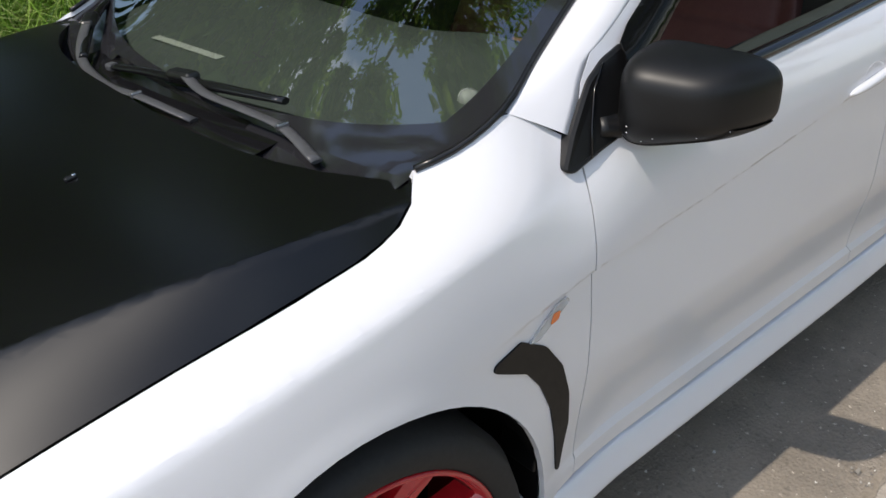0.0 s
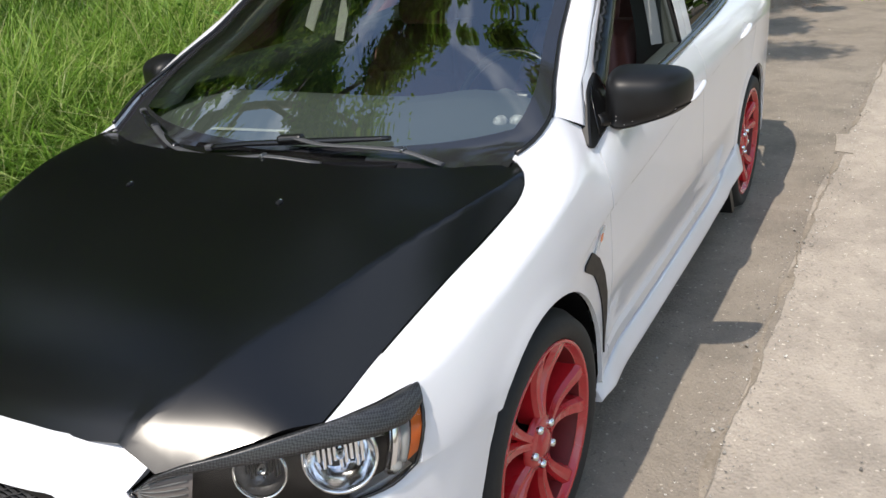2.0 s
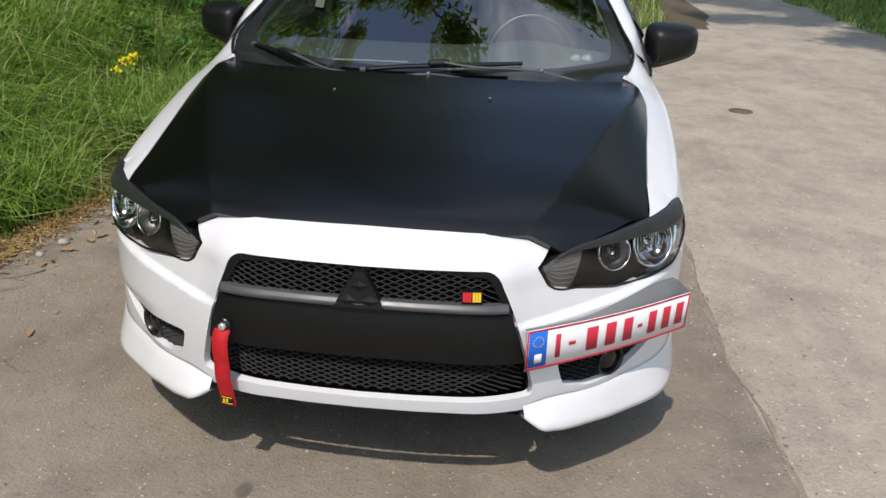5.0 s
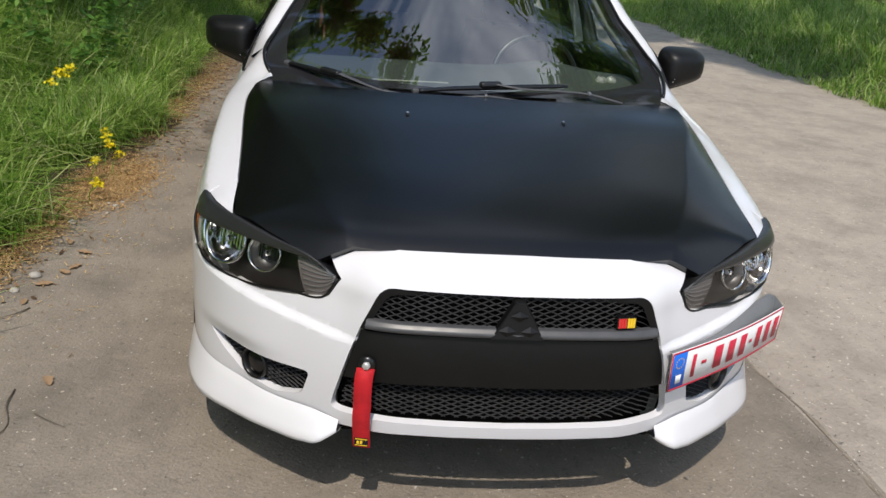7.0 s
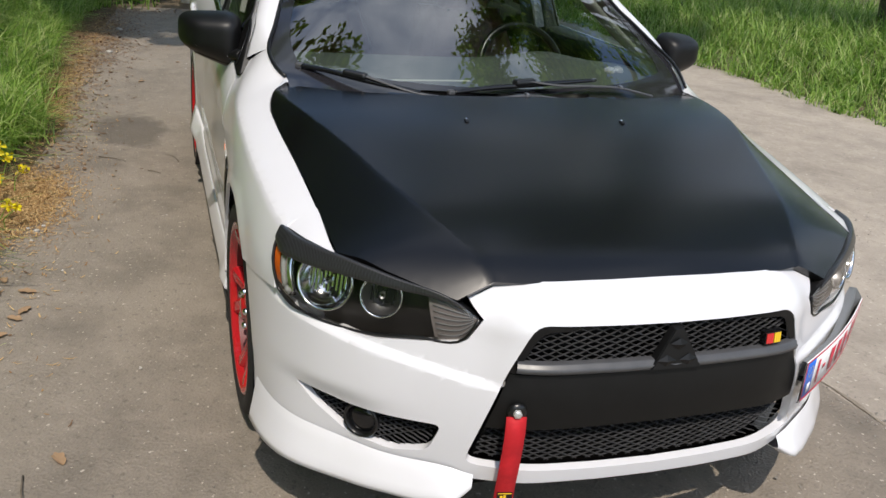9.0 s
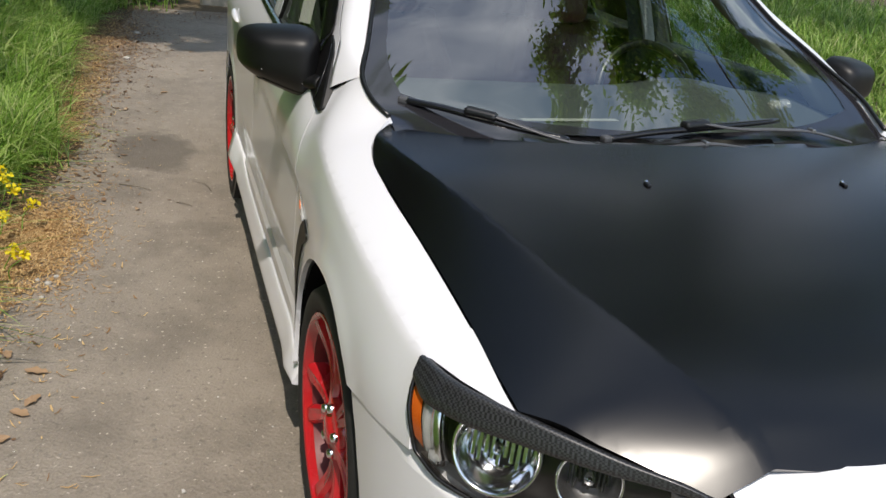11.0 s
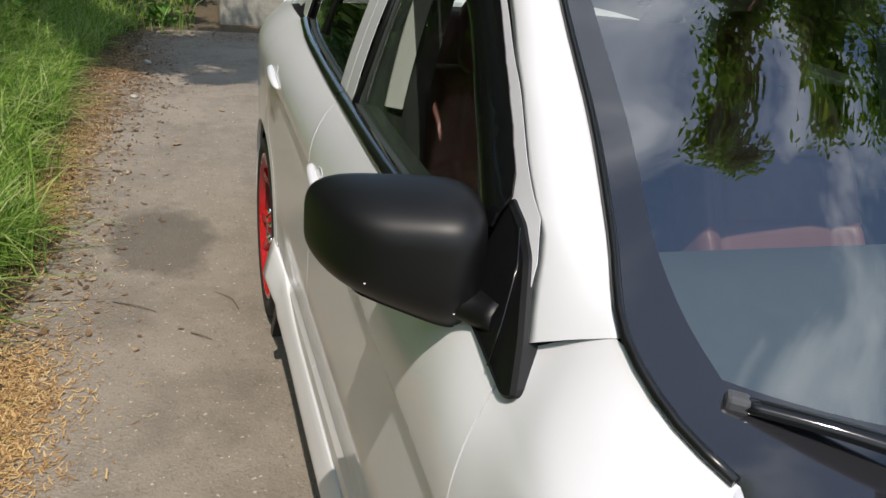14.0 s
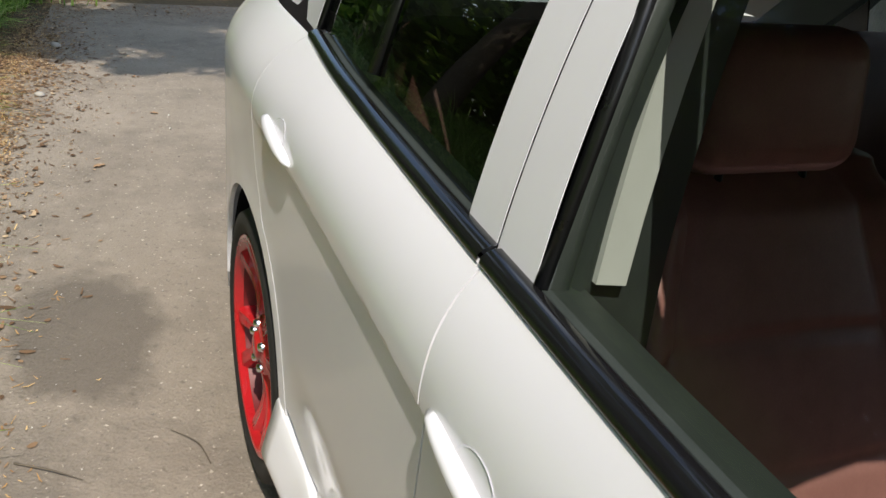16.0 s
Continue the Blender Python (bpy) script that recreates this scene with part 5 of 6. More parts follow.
# --- door mirrors ---
for sgn in (1, -1):
    back_x, deep, mid_y, wide, mid_z, up, down, taper, sweep = (1.698, 0.118, 0.905, 0.103, 1.040, 0.070, 0.092, 0.42, 0.042) if sgn > 0 else (1.675, 0.122, 0.921, 0.108, 1.043, 0.072, 0.083, 0.42, 0.038)

    def housing(q, t, lift=0.0):
        """From the mirror glass at the rear (q = 0) to the rounded nose in front."""
        a = q * math.pi / 2
        grow = max(math.cos(a), 0.0) ** 0.55 if q < 1 else 0.02
        c, s = math.cos(t), math.sin(t)
        e = 2 / 3.9
        u, w = math.copysign(abs(c) ** e, c) * grow, math.copysign(abs(s) ** e, s) * grow
        high = up * (1 - 0.12 * u) if s > 0 else down * (1 - taper * u)
        return (back_x - deep * math.sin(a) ** 1.1 + sweep * u, sgn * (mid_y + (wide + lift) * u), mid_z + (high + lift) * w)
    shell = closed_up(loft([[housing(q, 2 * math.pi * k / 56) for k in range(56)] for q in np.linspace(0, 1, 21)], closed=True, caps=True))
    mir = part("door_mirror", shell, SATIN, car, "matte black door mirror with small chips" if sgn > 0 else "matte black door mirror with a broken lower corner")
    gb = bmesh.new()
    gb.faces.new([gb.verts.new(Vector(housing(0.0, 2 * math.pi * k / 40, -0.008)) + Vector((0.002, 0, 0))) for k in range(40)])
    part("mirror_glass", facing(gb, (1, 0, 0)), REFLECTOR, mir)
    # lower shell: a plate lapped under the housing, with a crisp seam
    t0, t1 = (radians(196), radians(285)) if sgn > 0 else (radians(196), radians(332))
    rows = [[housing(q, t, -0.006) for t in np.linspace(t0, t1, 20)] for q in (0.02, 0.50)]
    skin = [[housing(q, t, 0.003) for t in np.linspace(t0, t1, 20)] for q in np.linspace(0.02, 0.50, 10)]
    part("lower_shell", closed_up(loft([rows[0]] + skin + [rows[1]], caps=False)), SATIN, mir)
    # arm from the foot of the housing to the sail
    arm = tube([(1.545, sgn * 0.795, 0.985), (1.575, sgn * 0.815, 0.982), (1.615, sgn * 0.850, 0.990), (1.64, sgn * 0.885, 1.005)], [0.040, 0.034, 0.036, 0.040], 14, 10, True, 0.62)
    part("arm", arm, SATIN, mir)
    part("arm_joint", tube([(1.592, sgn * 0.838, 1.004), (1.598, sgn * 0.846, 0.985), (1.604, sgn * 0.850, 0.968)], 0.006, 8), GREY, mir, "pale pivot line between arm and housing")
    outline = rounded([(1.434, 0.944), (1.470, 0.994), (1.508, 1.036), (1.534, 1.062), (1.580, 1.086), (1.636, 1.100), (1.646, 1.03), (1.645, 0.985), (1.60, 0.974), (1.52, 0.958), (1.452, 0.936)], 0.010, 3)
    sail = [[(x, sgn * (window_y(x, z) + o), z) for x, z in outline] for o in (-0.02, 0.008, 0.011)]
    sail[2] = [(x, sgn * (window_y(x, z) + 0.012), z) for x, z in shrunk(outline, 0.004)]
    part("sail", closed_up(loft(sail, closed=True, caps=True, smooth=False)), SATIN, mir)
    part("sail_seam", tube([(x, sgn * (window_y(x, z) + 0.012), z) for x, z in ((1.492, 0.953), (1.512, 1.00), (1.540, 1.050), (1.575, 1.082))], 0.0018, 5), GLOSS, mir)
    arms = random.Random(4 if sgn > 0 else 9)
    for k in range(5 if sgn > 0 else 9):
        q, t = arms.uniform(0.45, 0.8), radians(arms.uniform(200, 345))
        p = Vector(housing(q, t, 0.0006))
        part("chip", block((0.0018, 0.0024, 0.0016), 0.0005, 1, tuple(p)), PLATE, mir, "small pale chip in the black paint")

# --- wipers and cowl ---
COWLEDGE = curve([(y, x) for x, y in hood_back[::-1]])
rows = []
for y in np.linspace(-0.40, 0.40, 31):
    x0, k = COWLEDGE(abs(y)), (abs(y) / 0.7) ** 2
    z0, xg, zg = hood_z(x0, y), 1.172 + 0.052 * k, 0.957 + 0.016 * k
    rows.append([(x0 - 0.02, y, z0 - 0.035), (x0 + 0.006, y, z0 - 0.026), (x0 + 0.4 * (xg - x0), y, z0 - 0.020), (x0 + 0.75 * (xg - x0), y, 0.5 * (z0 + zg) - 0.012), (xg + 0.01, y, zg - 0.004)])
for sgn in (1, -1):
    foot = []
    for y in np.linspace(0.30, 0.702, 26):
        u = y / SCREENEDGE(1.22)[0]
        x0, g, g2 = COWLEDGE(min(y, 0.69)), screen_at(u, 0.0, 0.0012), screen_at(u, 0.05, 0.0012)
        d = (g - g2) / (g2.x - g.x)
        foot.append([(p.x, sgn * y, p.z) for p in (g + d * (max(g.x - x0 + 0.03, 0.03) * k / 4) for k in range(5))])
    part("screen_foot", facing(loft(foot), (-0.5, 0, 1)), FRIT, car)
cowl = part("cowl", facing(loft(rows), (0, 0, 1)), GLOSS, car, "black plastic cowl below the windscreen")


def wiper(tip, clip, end, along, knee):
    """A flat blade on a flat grey arm with a jointed knee; along: the arm from the clip to its foot."""
    top = [tuple(Vector(clip) + Vector((0, 0, 0.016)))] + list(along)
    arm = part("wiper", tube(top, 0.0115, 8, 24, True, 0.3), BAR, car, "flat grey wiper arm with black blade")
    part("blade", tube([tip, tuple(Vector(tip).lerp(Vector(clip), 0.5) + Vector((0, 0, 0.003))), clip, end], [0.0105, 0.0125, 0.0135, 0.010], 8, 20, True, 0.7), GLOSS, arm)
    turn = (Vector(end) - Vector(tip)).to_track_quat("Y", "Z").to_matrix().to_4x4()
    part("blade_clip", block((0.034, 0.080, 0.022), 0.010, 3, tuple(Vector(clip) + Vector((0, 0, 0.010))), turn), BLACK, arm)
    part("end_cap", block((0.022, 0.024, 0.017), 0.005, 2, tip, turn), BAR, arm)
    part("knee", block((0.024, 0.012, 0.012), 0.003, 2, knee), STEEL, arm, "bare metal hinge of the arm")


wiper((1.308, 0.656, 1.003), (1.196, 0.500, 0.990), (1.100, 0.315, 0.968), [(1.150, 0.430, 0.990), (1.098, 0.320, 0.966), (1.078, 0.20, 0.958), (1.070, 0.08, 0.962), (1.074, -0.030, 0.972), (1.112, -0.19, 0.952)], (1.074, -0.030, 0.974))
wiper((1.122, 0.208, 0.966), (1.166, -0.057, 0.986), (1.224, -0.346, 0.999), [(1.152, -0.16, 0.992), (1.160, -0.30, 0.990), (1.171, -0.416, 0.984), (1.157, -0.538, 0.962)], (1.171, -0.416, 0.987))

# --- cabin ---
dash_rows = []
for y in np.linspace(-0.70, 0.70, 29):
    hump = 0.035 * math.exp(-((y + 0.37) / 0.17) ** 2)
    dash_rows.append([(1.17 + 0.10 * abs(y / 0.7) ** 2, y, 0.952), (1.40, y, 0.972), (1.60, y, 0.985 + hump * 0.6), (1.74, y, 0.975 + hump), (1.80, y, 0.935), (1.80, y, 0.70), (1.70, y, 0.45)])
part("dashboard", facing(loft(dash_rows), (0.2, 0, 1)), DASH, car, "dark grey moulded dashboard")
R = Matrix.Translation((1.93, -0.375, 0.905)) @ Matrix.Rotation(radians(-66), 4, "Y")
sw = merge(tube([(0.185 * math.cos(a), 0.185 * math.sin(a), 0) for a in np.linspace(0, 2 * math.pi, 49)], 0.0155, 10, None, False), block((0.12, 0.15, 0.05), 0.02, 3, (0, 0, -0.02)), block((0.05, 0.34, 0.02), 0.008, 2), block((0.18, 0.06, 0.02), 0.008, 2, (-0.09, 0, -0.01)))
bmesh.ops.transform(sw, matrix=R, verts=sw.verts)
part("steering_wheel", sw, BLACK, car, "dark three-spoke steering wheel")
part("column", tube([(1.74, -0.375, 0.86), (1.92, -0.375, 0.94)], 0.04, 12), DASH, car)


def seat(yc, xf, rear=False):
    """A leather seat: squab, back with side bolsters, seams and headrest."""
    w = 0.27
    s = part("seat", block((0.50, 2 * w, 0.17), 0.05, 3, (xf - 0.22, yc, 0.52)), LEATHER, car, "oxblood leather seat with stitched panels")

    def back(u, v, lift=0.0):
        # v up the backrest, u across
        x = xf + 0.05 + 0.24 * v + 0.02 * math.sin(math.pi * v)
        taper = w * (1.0 - 0.22 * smoothstep(0.55, 1.0, v))
        bol = 0.065 * smoothstep(0.62, 0.9, abs(u)) * (1 - 0.6 * v) * (1 - smoothstep(0.93, 1.0, abs(u)))
        pad = 0.022 * math.sin(math.pi * v) * (1 - u * u)
        groove = 0.010 * math.exp(-((v - 0.62 + 0.05 * u * u) / 0.012) ** 2) + 0.009 * math.exp(-((v - 0.30) / 0.012) ** 2) + 0.010 * math.exp(-((abs(u) - 0.64) / 0.03) ** 2)
        edge = 0.06 * (1 - (1 - smoothstep(0.88, 1.0, abs(u))) * (1 - smoothstep(0.90, 1.0, v)))
        return (x - bol - pad + groove + edge - lift, yc + u * taper, 0.56 + 0.50 * v)
    front = [[back(u, v) for u in np.linspace(-1, 1, 41)] for v in np.linspace(0, 1, 60)]
    rearp = [[(xf + 0.17 + 0.24 * v, yc + u * w * (1.0 - 0.22 * smoothstep(0.55, 1.0, v)), 0.56 + 0.50 * v) for u in np.linspace(-1, 1, 41)] for v in (1.0, 0.5, 0.0)]
    part("backrest", facing(loft(front + rearp), (-1, 0, 0.3)), LEATHER, s)
    hr = block((0.11, 0.27, 0.19), 0.045, 4, (xf + 0.345, yc, 1.140), Matrix.Rotation(radians(8), 4, "Y"))
    h = part("headrest", hr, LEATHER, s)
    for dy in (-0.07, 0.07):
        part("post", tube([(xf + 0.32, yc + dy, 1.02), (xf + 0.33, yc + dy, 1.11)], 0.006, 8), BLACK, h)


seat(0.365, 2.39)
seat(-0.365, 2.39)
part("rear_bench", merge(block((0.48, 1.28, 0.18), 0.05, 3, (3.05, 0, 0.52)), block((0.16, 1.26, 0.60), 0.05, 3, (3.36, 0, 0.83), Matrix.Rotation(radians(20), 4, "Y"))), LEATHER, car)
part("console", block((0.74, 0.18, 0.30), 0.03, 3, (2.07, 0.06, 0.50)), BLACK, car)
lever = part("gear_lever", tube([(1.90, 0.02, 0.64), (1.90, 0.03, 0.74), (1.905, 0.03, 0.79)], [0.03, 0.012, 0.01], 10, 8), BLACK, car)
part("knob", lathe([(0.0005, 0.765), (0.018, 0.772), (0.026, 0.795), (0.022, 0.818), (0.0005, 0.828)], "z", 20, (1.905, 0.03, 0.0)), GLOSS, lever)
both("door_card", facing(loft([[(x, window_y(x, BELT(x)[1]) - d, z) for d, z in ((0.004, BELT(x)[1] + 0.010), (0.030, BELT(x)[1] + 0.010), (0.058, BELT(x)[1] + 0.002), (0.080, BELT(x)[1] - 0.03), (0.095, 0.80), (0.09, 0.45))] for x in np.linspace(1.60, 3.55, 14)]), (0, -1, 0.3)), CARD)
trim_rows = []
for z in np.linspace(1.012, 1.40, 7):
    d = z - 1.012
    yo = 0.729 - 0.20 * d - 0.25 * d * d
    trim_rows.append([(2.514 + 0.17 * d, yo, z), (2.520 + 0.19 * d, yo - 0.040 - 0.02 * d, z - 0.008 * (1 - d / 0.4)), (2.55 + 0.19 * d, yo - 0.044 - 0.02 * d, z), (2.55 + 0.17 * d, yo, z)])
both("b_pillar_trim", closed_up(loft(trim_rows, closed=True, caps=True, smooth=False)), TRIM)
seal_rows = []
for z in np.linspace(0.80, 1.395, 14):
    x0, y0 = 2.503 + 0.20 * (z - 1.02), window_y(2.5, max(z, 0.99)) - 0.006
    d = max(z - 1.012, 0)
    y1 = 0.727 - 0.20 * d - 0.25 * d * d
    seal_rows.append([(x0, y0, z), (x0 - 0.010, y0 - 0.012, z), (x0 - 0.008, y0 - 0.024, z), (x0 + 0.002, y0 - 0.030, z), (x0 - 0.004, y0 - 0.040, z), (2.524 + 0.17 * d, y1, z), (2.545 + 0.17 * d, y1 - 0.10, z)])
both("door_seal", facing(loft(seal_rows), (-1, 0.3, 0)), CARD)
inner_a = []
for q in np.linspace(0, 1, 16):
    xe = 1.33 + 0.80 * q
    e = Vector((xe, *SCREENEDGE(xe)))
    xg = 1.45 + 0.85 * q
    g = Vector((xg, *GAP(xg)))
    inner_a.append([tuple(e + Vector((0.015, -0.020, -0.012))), tuple(e + Vector((0.035, -0.050, -0.014))), tuple(e.lerp(g, 0.6) + Vector((0.09, -0.060, -0.045))), tuple(g + Vector((0.075, -0.04, -0.03)))])
both("a_pillar_trim", facing(loft(inner_a), (0, -1, -0.5)), TRIM)
rows = [[(x, k * (GAP(max(x, 2.05))[0] - 0.01), ROOFTOP(x) - 0.03 - (ROOFTOP(x) - GAP(max(x, 2.05))[1]) * abs(k) ** 3) for k in np.linspace(-1, 1, 15)] for x in np.linspace(2.08, 3.28, 12)]
part("headliner", facing(loft(rows), (0, 0, -1)), CARD, car)
both("c_pillar_trim", closed_up(loft([[(3.45 + 0.35 * q + a, 0.66 + b_, 1.36 - 0.30 * q) for a, b_ in ((-0.10, 0.0), (0.12, 0.0), (0.12, -0.03), (-0.10, -0.03))] for q in (0, 1)], closed=True, caps=True, smooth=False)), CARD)
part("rear_view_mirror", block((0.03, 0.24, 0.07), 0.012, 3, (1.93, 0.0, 1.33), Matrix.Rotation(radians(12), 4, "Y")), BLACK, car)

# loose things on the dashboard
for y in (-0.546, -0.590):
    dome = lathe([(0.022, 0.0), (0.021, 0.010), (0.016, 0.018), (0.008, 0.022), (0.0005, 0.023)], "z", 20)
    ornament = tagged(part("glass_ornament", closed_up(dome), CLEAR), "small clear glass dome on the dashboard", "ornament", "domes on the dashboard")
    ornament.location = (1.49 if y > -0.57 else 1.505, y, 0.9785)
    part("silver_base", lathe([(0.0005, 0.0005), (0.0205, 0.0005), (0.0195, 0.011), (0.0005, 0.0125)], "z", 20), PLATE, ornament)
tin = thing("air_freshener_tin", "small round tin with blue and white wrapper on the console", "tin", (2.055, 0.135, 0.6505))
part("can", lathe([(0.0005, 0), (0.033, 0), (0.034, 0.003), (0.034, 0.036), (0.0005, 0.037)], "z", 28), CYAN, tin)
part("lid", lathe([(0.0345, 0.034), (0.0345, 0.046), (0.030, 0.049), (0.0005, 0.048)], "z", 28), PLATE, tin, "white lid")
strip = tagged(part("paper_strip", block((0.022, 0.28, 0.002), 0, 1), TRIM), "narrow pale paper strip on the dashboard", "paper")
strip.location, strip.rotation_euler = (1.305, 0.215, 0.9665), (0, 0, 0.09)


# ---- ground, roads and verges ----
rng = np.random.default_rng(7)


def bank(x, y):
    """Height of the open ground: level under the roads, rising into the verges."""
    h = 0.55 * smoothstep(1.9, 6.0, y) + 0.9 * smoothstep(6, 14, y)
    h += 0.45 * smoothstep(-5.5, -9.2, y)
    h += 0.35 * smoothstep(10.6, 13.0, x) * smoothstep(-3.2, -1.6, y)
    return h


xs = np.concatenate([[-400, -150, -60, -30], np.linspace(-14, 30, 60), [45, 80, 150, 400]])
ys = np.concatenate([[-400, -150, -60, -30, -20], np.linspace(-15, 15, 61), [20, 30, 60, 150, 400]])
rows = [[(x, y, bank(x, y) - 0.012) for y in ys] for x in xs]
tagged(part("ground", facing(loft(rows), (0, 0, 1)), SOIL), "dark earth under grass verges", "ground", kind="structure")


def ragged(points, step, wobble, seed):
    """An outline with an uneven, broken edge."""
    out = []
    for a, b in zip(points, points[1:] + points[:1]):
        n = max(1, int(math.dist(a, b) / step))
        for k in range(n):
            p = np.array(a) + (np.array(b) - np.array(a)) * k / n
            o = noise.noise_vector((p[0] * 1.7 + seed, p[1] * 1.7, seed)) * wobble + noise.noise_vector((p[0] * 7 + seed, p[1] * 7, seed)) * wobble * 0.4
            out.append((p[0] + o.x, p[1] + o.y))
    return out


def sheet(outline, z):
    bm = bmesh.new()
    f = bm.faces.new([bm.verts.new((x, y, z)) for x, y in outline])
    bmesh.ops.triangulate(bm, faces=[f])
    return facing(bm, (0, 0, 1))


lane = ragged([(-14, -1.22), (0.3, -1.24), (1.0, -1.175), (3.5, -1.215), (5.0, -1.26), (8.0, -1.38), (10.4, -1.6), (11.15, -0.7), (11.15, 0.9), (10.5, 1.5), (7, 1.82), (4.4, 1.66), (2.4, 1.85), (0, 1.85), (-14, 1.95)], 0.2, 0.045, 3.0)
tagged(part("pavement", sheet(lane, 0.0), ASPHALT), "worn grey-brown asphalt lay-by with loose grit", "pavement", kind="structure")
street = ragged([(-40, -5.4), (40, -5.5), (70, -8.4), (70, -5.0), (30, -3.0), (13, -2.2), (10.2, -1.5), (5, -1.1), (-40, -1.1)], 0.4, 0.05, 9.0)
tagged(part("road", sheet(street, -0.0025), CONCRETE), "pale coarse-grained road surface", "road", kind="structure")

# crumbling joint between lay-by and road
joint = []
for x in np.arange(-6, 10.2, 0.045):
    y = np.interp(x, (-6, 0.3, 1.0, 3.5, 5.0, 8.0, 10.4), (-1.22, -1.24, -1.175, -1.215, -1.26, -1.38, -1.6)) + 0.035 * noise.noise((x * 2.3, 0, 0)) + 0.012 * noise.noise((x * 13, 3, 0))
    w = 0.003 + 0.026 * max(0, noise.noise((x * 3.1, 7, 0)) + 0.05) + 0.008 * abs(noise.noise((x * 17, 9, 0)))
    joint.append([(x, y - w, 0.0008), (x, y, 0.005 * abs(noise.noise((x * 21, 1, 0))) + 0.002), (x, y + w, 0.0015)])
tagged(part("road_joint", facing(loft(joint), (0, 0, 1)), CRUMBS), "crumbling gritty joint between two road surfaces", "joint", kind="structure")


def from_arrays(name, verts, faces_n, mat):
    """A mesh from arrays: verts (n, 3), faces as equal-length rows."""
    me = bpy.data.meshes.new(name)
    n, k = faces_n.shape
    me.vertices.add(len(verts))
    me.vertices.foreach_set("co", verts.astype(np.float32).ravel())
    me.loops.add(n * k)
    me.loops.foreach_set("vertex_index", faces_n.astype(np.int32).ravel())
    me.polygons.add(n)
    me.polygons.foreach_set("loop_start", np.arange(0, n * k, k, dtype=np.int32))
    me.polygons.foreach_set("loop_total", np.full(n, k, np.int32))
    me.materials.append(mat)
    me.update(calc_edges=True)
    me.shade_smooth()
    return new(name, me)


def blades(name, px, py, pz, tall, width, lean, mat):
    """Curved tapering blades, three quads each."""
    n = len(px)
    a = rng.uniform(0, 2 * np.pi, n)
    face = a + rng.uniform(-0.6, 0.6, n) + np.pi / 2
    lean = lean * rng.uniform(0.3, 1.4, n)
    v = np.zeros((n, 8, 3))
    for k, (h, w) in enumerate(((0, 1.0), (0.4, 0.9), (0.75, 0.6), (1.0, 0.12))):
        bend = lean * h**2 * tall
        rise = tall * h * np.sqrt(np.clip(1 - (lean * h * 0.75) ** 2, 0.15, 1))
        for j, s in enumerate((-1, 1)):
            v[:, 2 * k + j, 0] = px + np.cos(a) * bend + s * np.cos(face) * width * w
            v[:, 2 * k + j, 1] = py + np.sin(a) * bend + s * np.sin(face) * width * w
            v[:, 2 * k + j, 2] = pz + rise
    base = (np.arange(n) * 8)[:, None, None]
    quad = np.array([[0, 1, 3, 2], [2, 3, 5, 4], [4, 5, 7, 6]])[None]
    return from_arrays(name, v.reshape(-1, 3), (base + quad).reshape(-1, 4), mat)


def scatter(n, x0, x1, y0, y1, edge):
    """Random places, thinned near an uneven edge line and gathered in tufts."""
    x, y = rng.uniform(x0, x1, n), rng.uniform(y0, y1, n)
    tx, ty = rng.uniform(x0, x1, n // 30 + 1), rng.uniform(y0, y1, n // 30 + 1)
    tuft = rng.integers(0, len(tx), n)
    near = rng.random(n) < 0.55
    x = np.where(near, tx[tuft] + rng.normal(0, 0.06, n), x)
    y = np.where(near, ty[tuft] + rng.normal(0, 0.06, n), y)
    keep = np.array([edge(a, b) for a, b in zip(x, y)])
    return x[keep], y[keep]


def heights(x, y):
    return np.array([bank(a, b) for a, b in zip(x, y)]) - 0.02


def right_edge(x, y):
    e = np.interp(x, (-6, 0, 1.3, 2.2, 2.9, 3.4, 4.0, 4.4, 5.2, 6.5, 8, 9.4, 10.5), (2.25, 2.2, 2.2, 2.1, 2.18, 2.06, 2.0, 2.08, 2.1, 2.04, 2.02, 1.95, 1.75))
    return y > e + 0.12 * noise.noise((x * 1.9, 4, 0)) - 0.03


def left_edge(x, y):
    return y < -5.25 + 0.25 * noise.noise((x * 0.8, 2, 0)) + 0.10 * noise.noise((x * 3.0, 8, 0))


x, y = scatter(105000, -3.5, 11, 1.6, 5.2, right_edge)
d = np.clip((y - 1.8) / 1.6, 0, 1)
tall = (0.30 + 0.58 * d) * rng.uniform(0.55, 1.25, len(x)) * (0.85 + 0.35 * np.array([noise.noise((a * 0.7, b * 0.7, 0)) for a, b in zip(x, y)]))
tagged(blades("grass", x, y, heights(x, y), tall, rng.uniform(0.0032, 0.0088, len(x)), 1.2, GRASS), "tall lush green meadow grass beside the lay-by", "grass", kind="stuff")
x, y = scatter(30000, -4, 12, 5.0, 11, lambda a, b: True)
tagged(blades("grass", x, y, heights(x, y), rng.uniform(0.5, 1.1, len(x)), rng.uniform(0.006, 0.012, len(x)), 0.8, GRASS), "tall green meadow grass further back", "grass", kind="stuff")
x, y = scatter(60000, 2.5, 24, -10.2, -4.8, left_edge)
tall = (0.12 + 0.30 * np.clip((-5.2 - y) / 1.5, 0, 1)) * rng.uniform(0.6, 1.3, len(x))
tagged(blades("grass", x, y, heights(x, y), tall, rng.uniform(0.005, 0.009, len(x)), 1.15, GRASS), "bright green roadside grass", "grass", kind="stuff")
x, y = scatter(9000, 10.3, 17, -2.3, 5, lambda a, b: a > 10.45 + 0.2 * noise.noise((b * 2, 0, 0)) and not (a < 11.95 and -0.75 < b < 1.0))
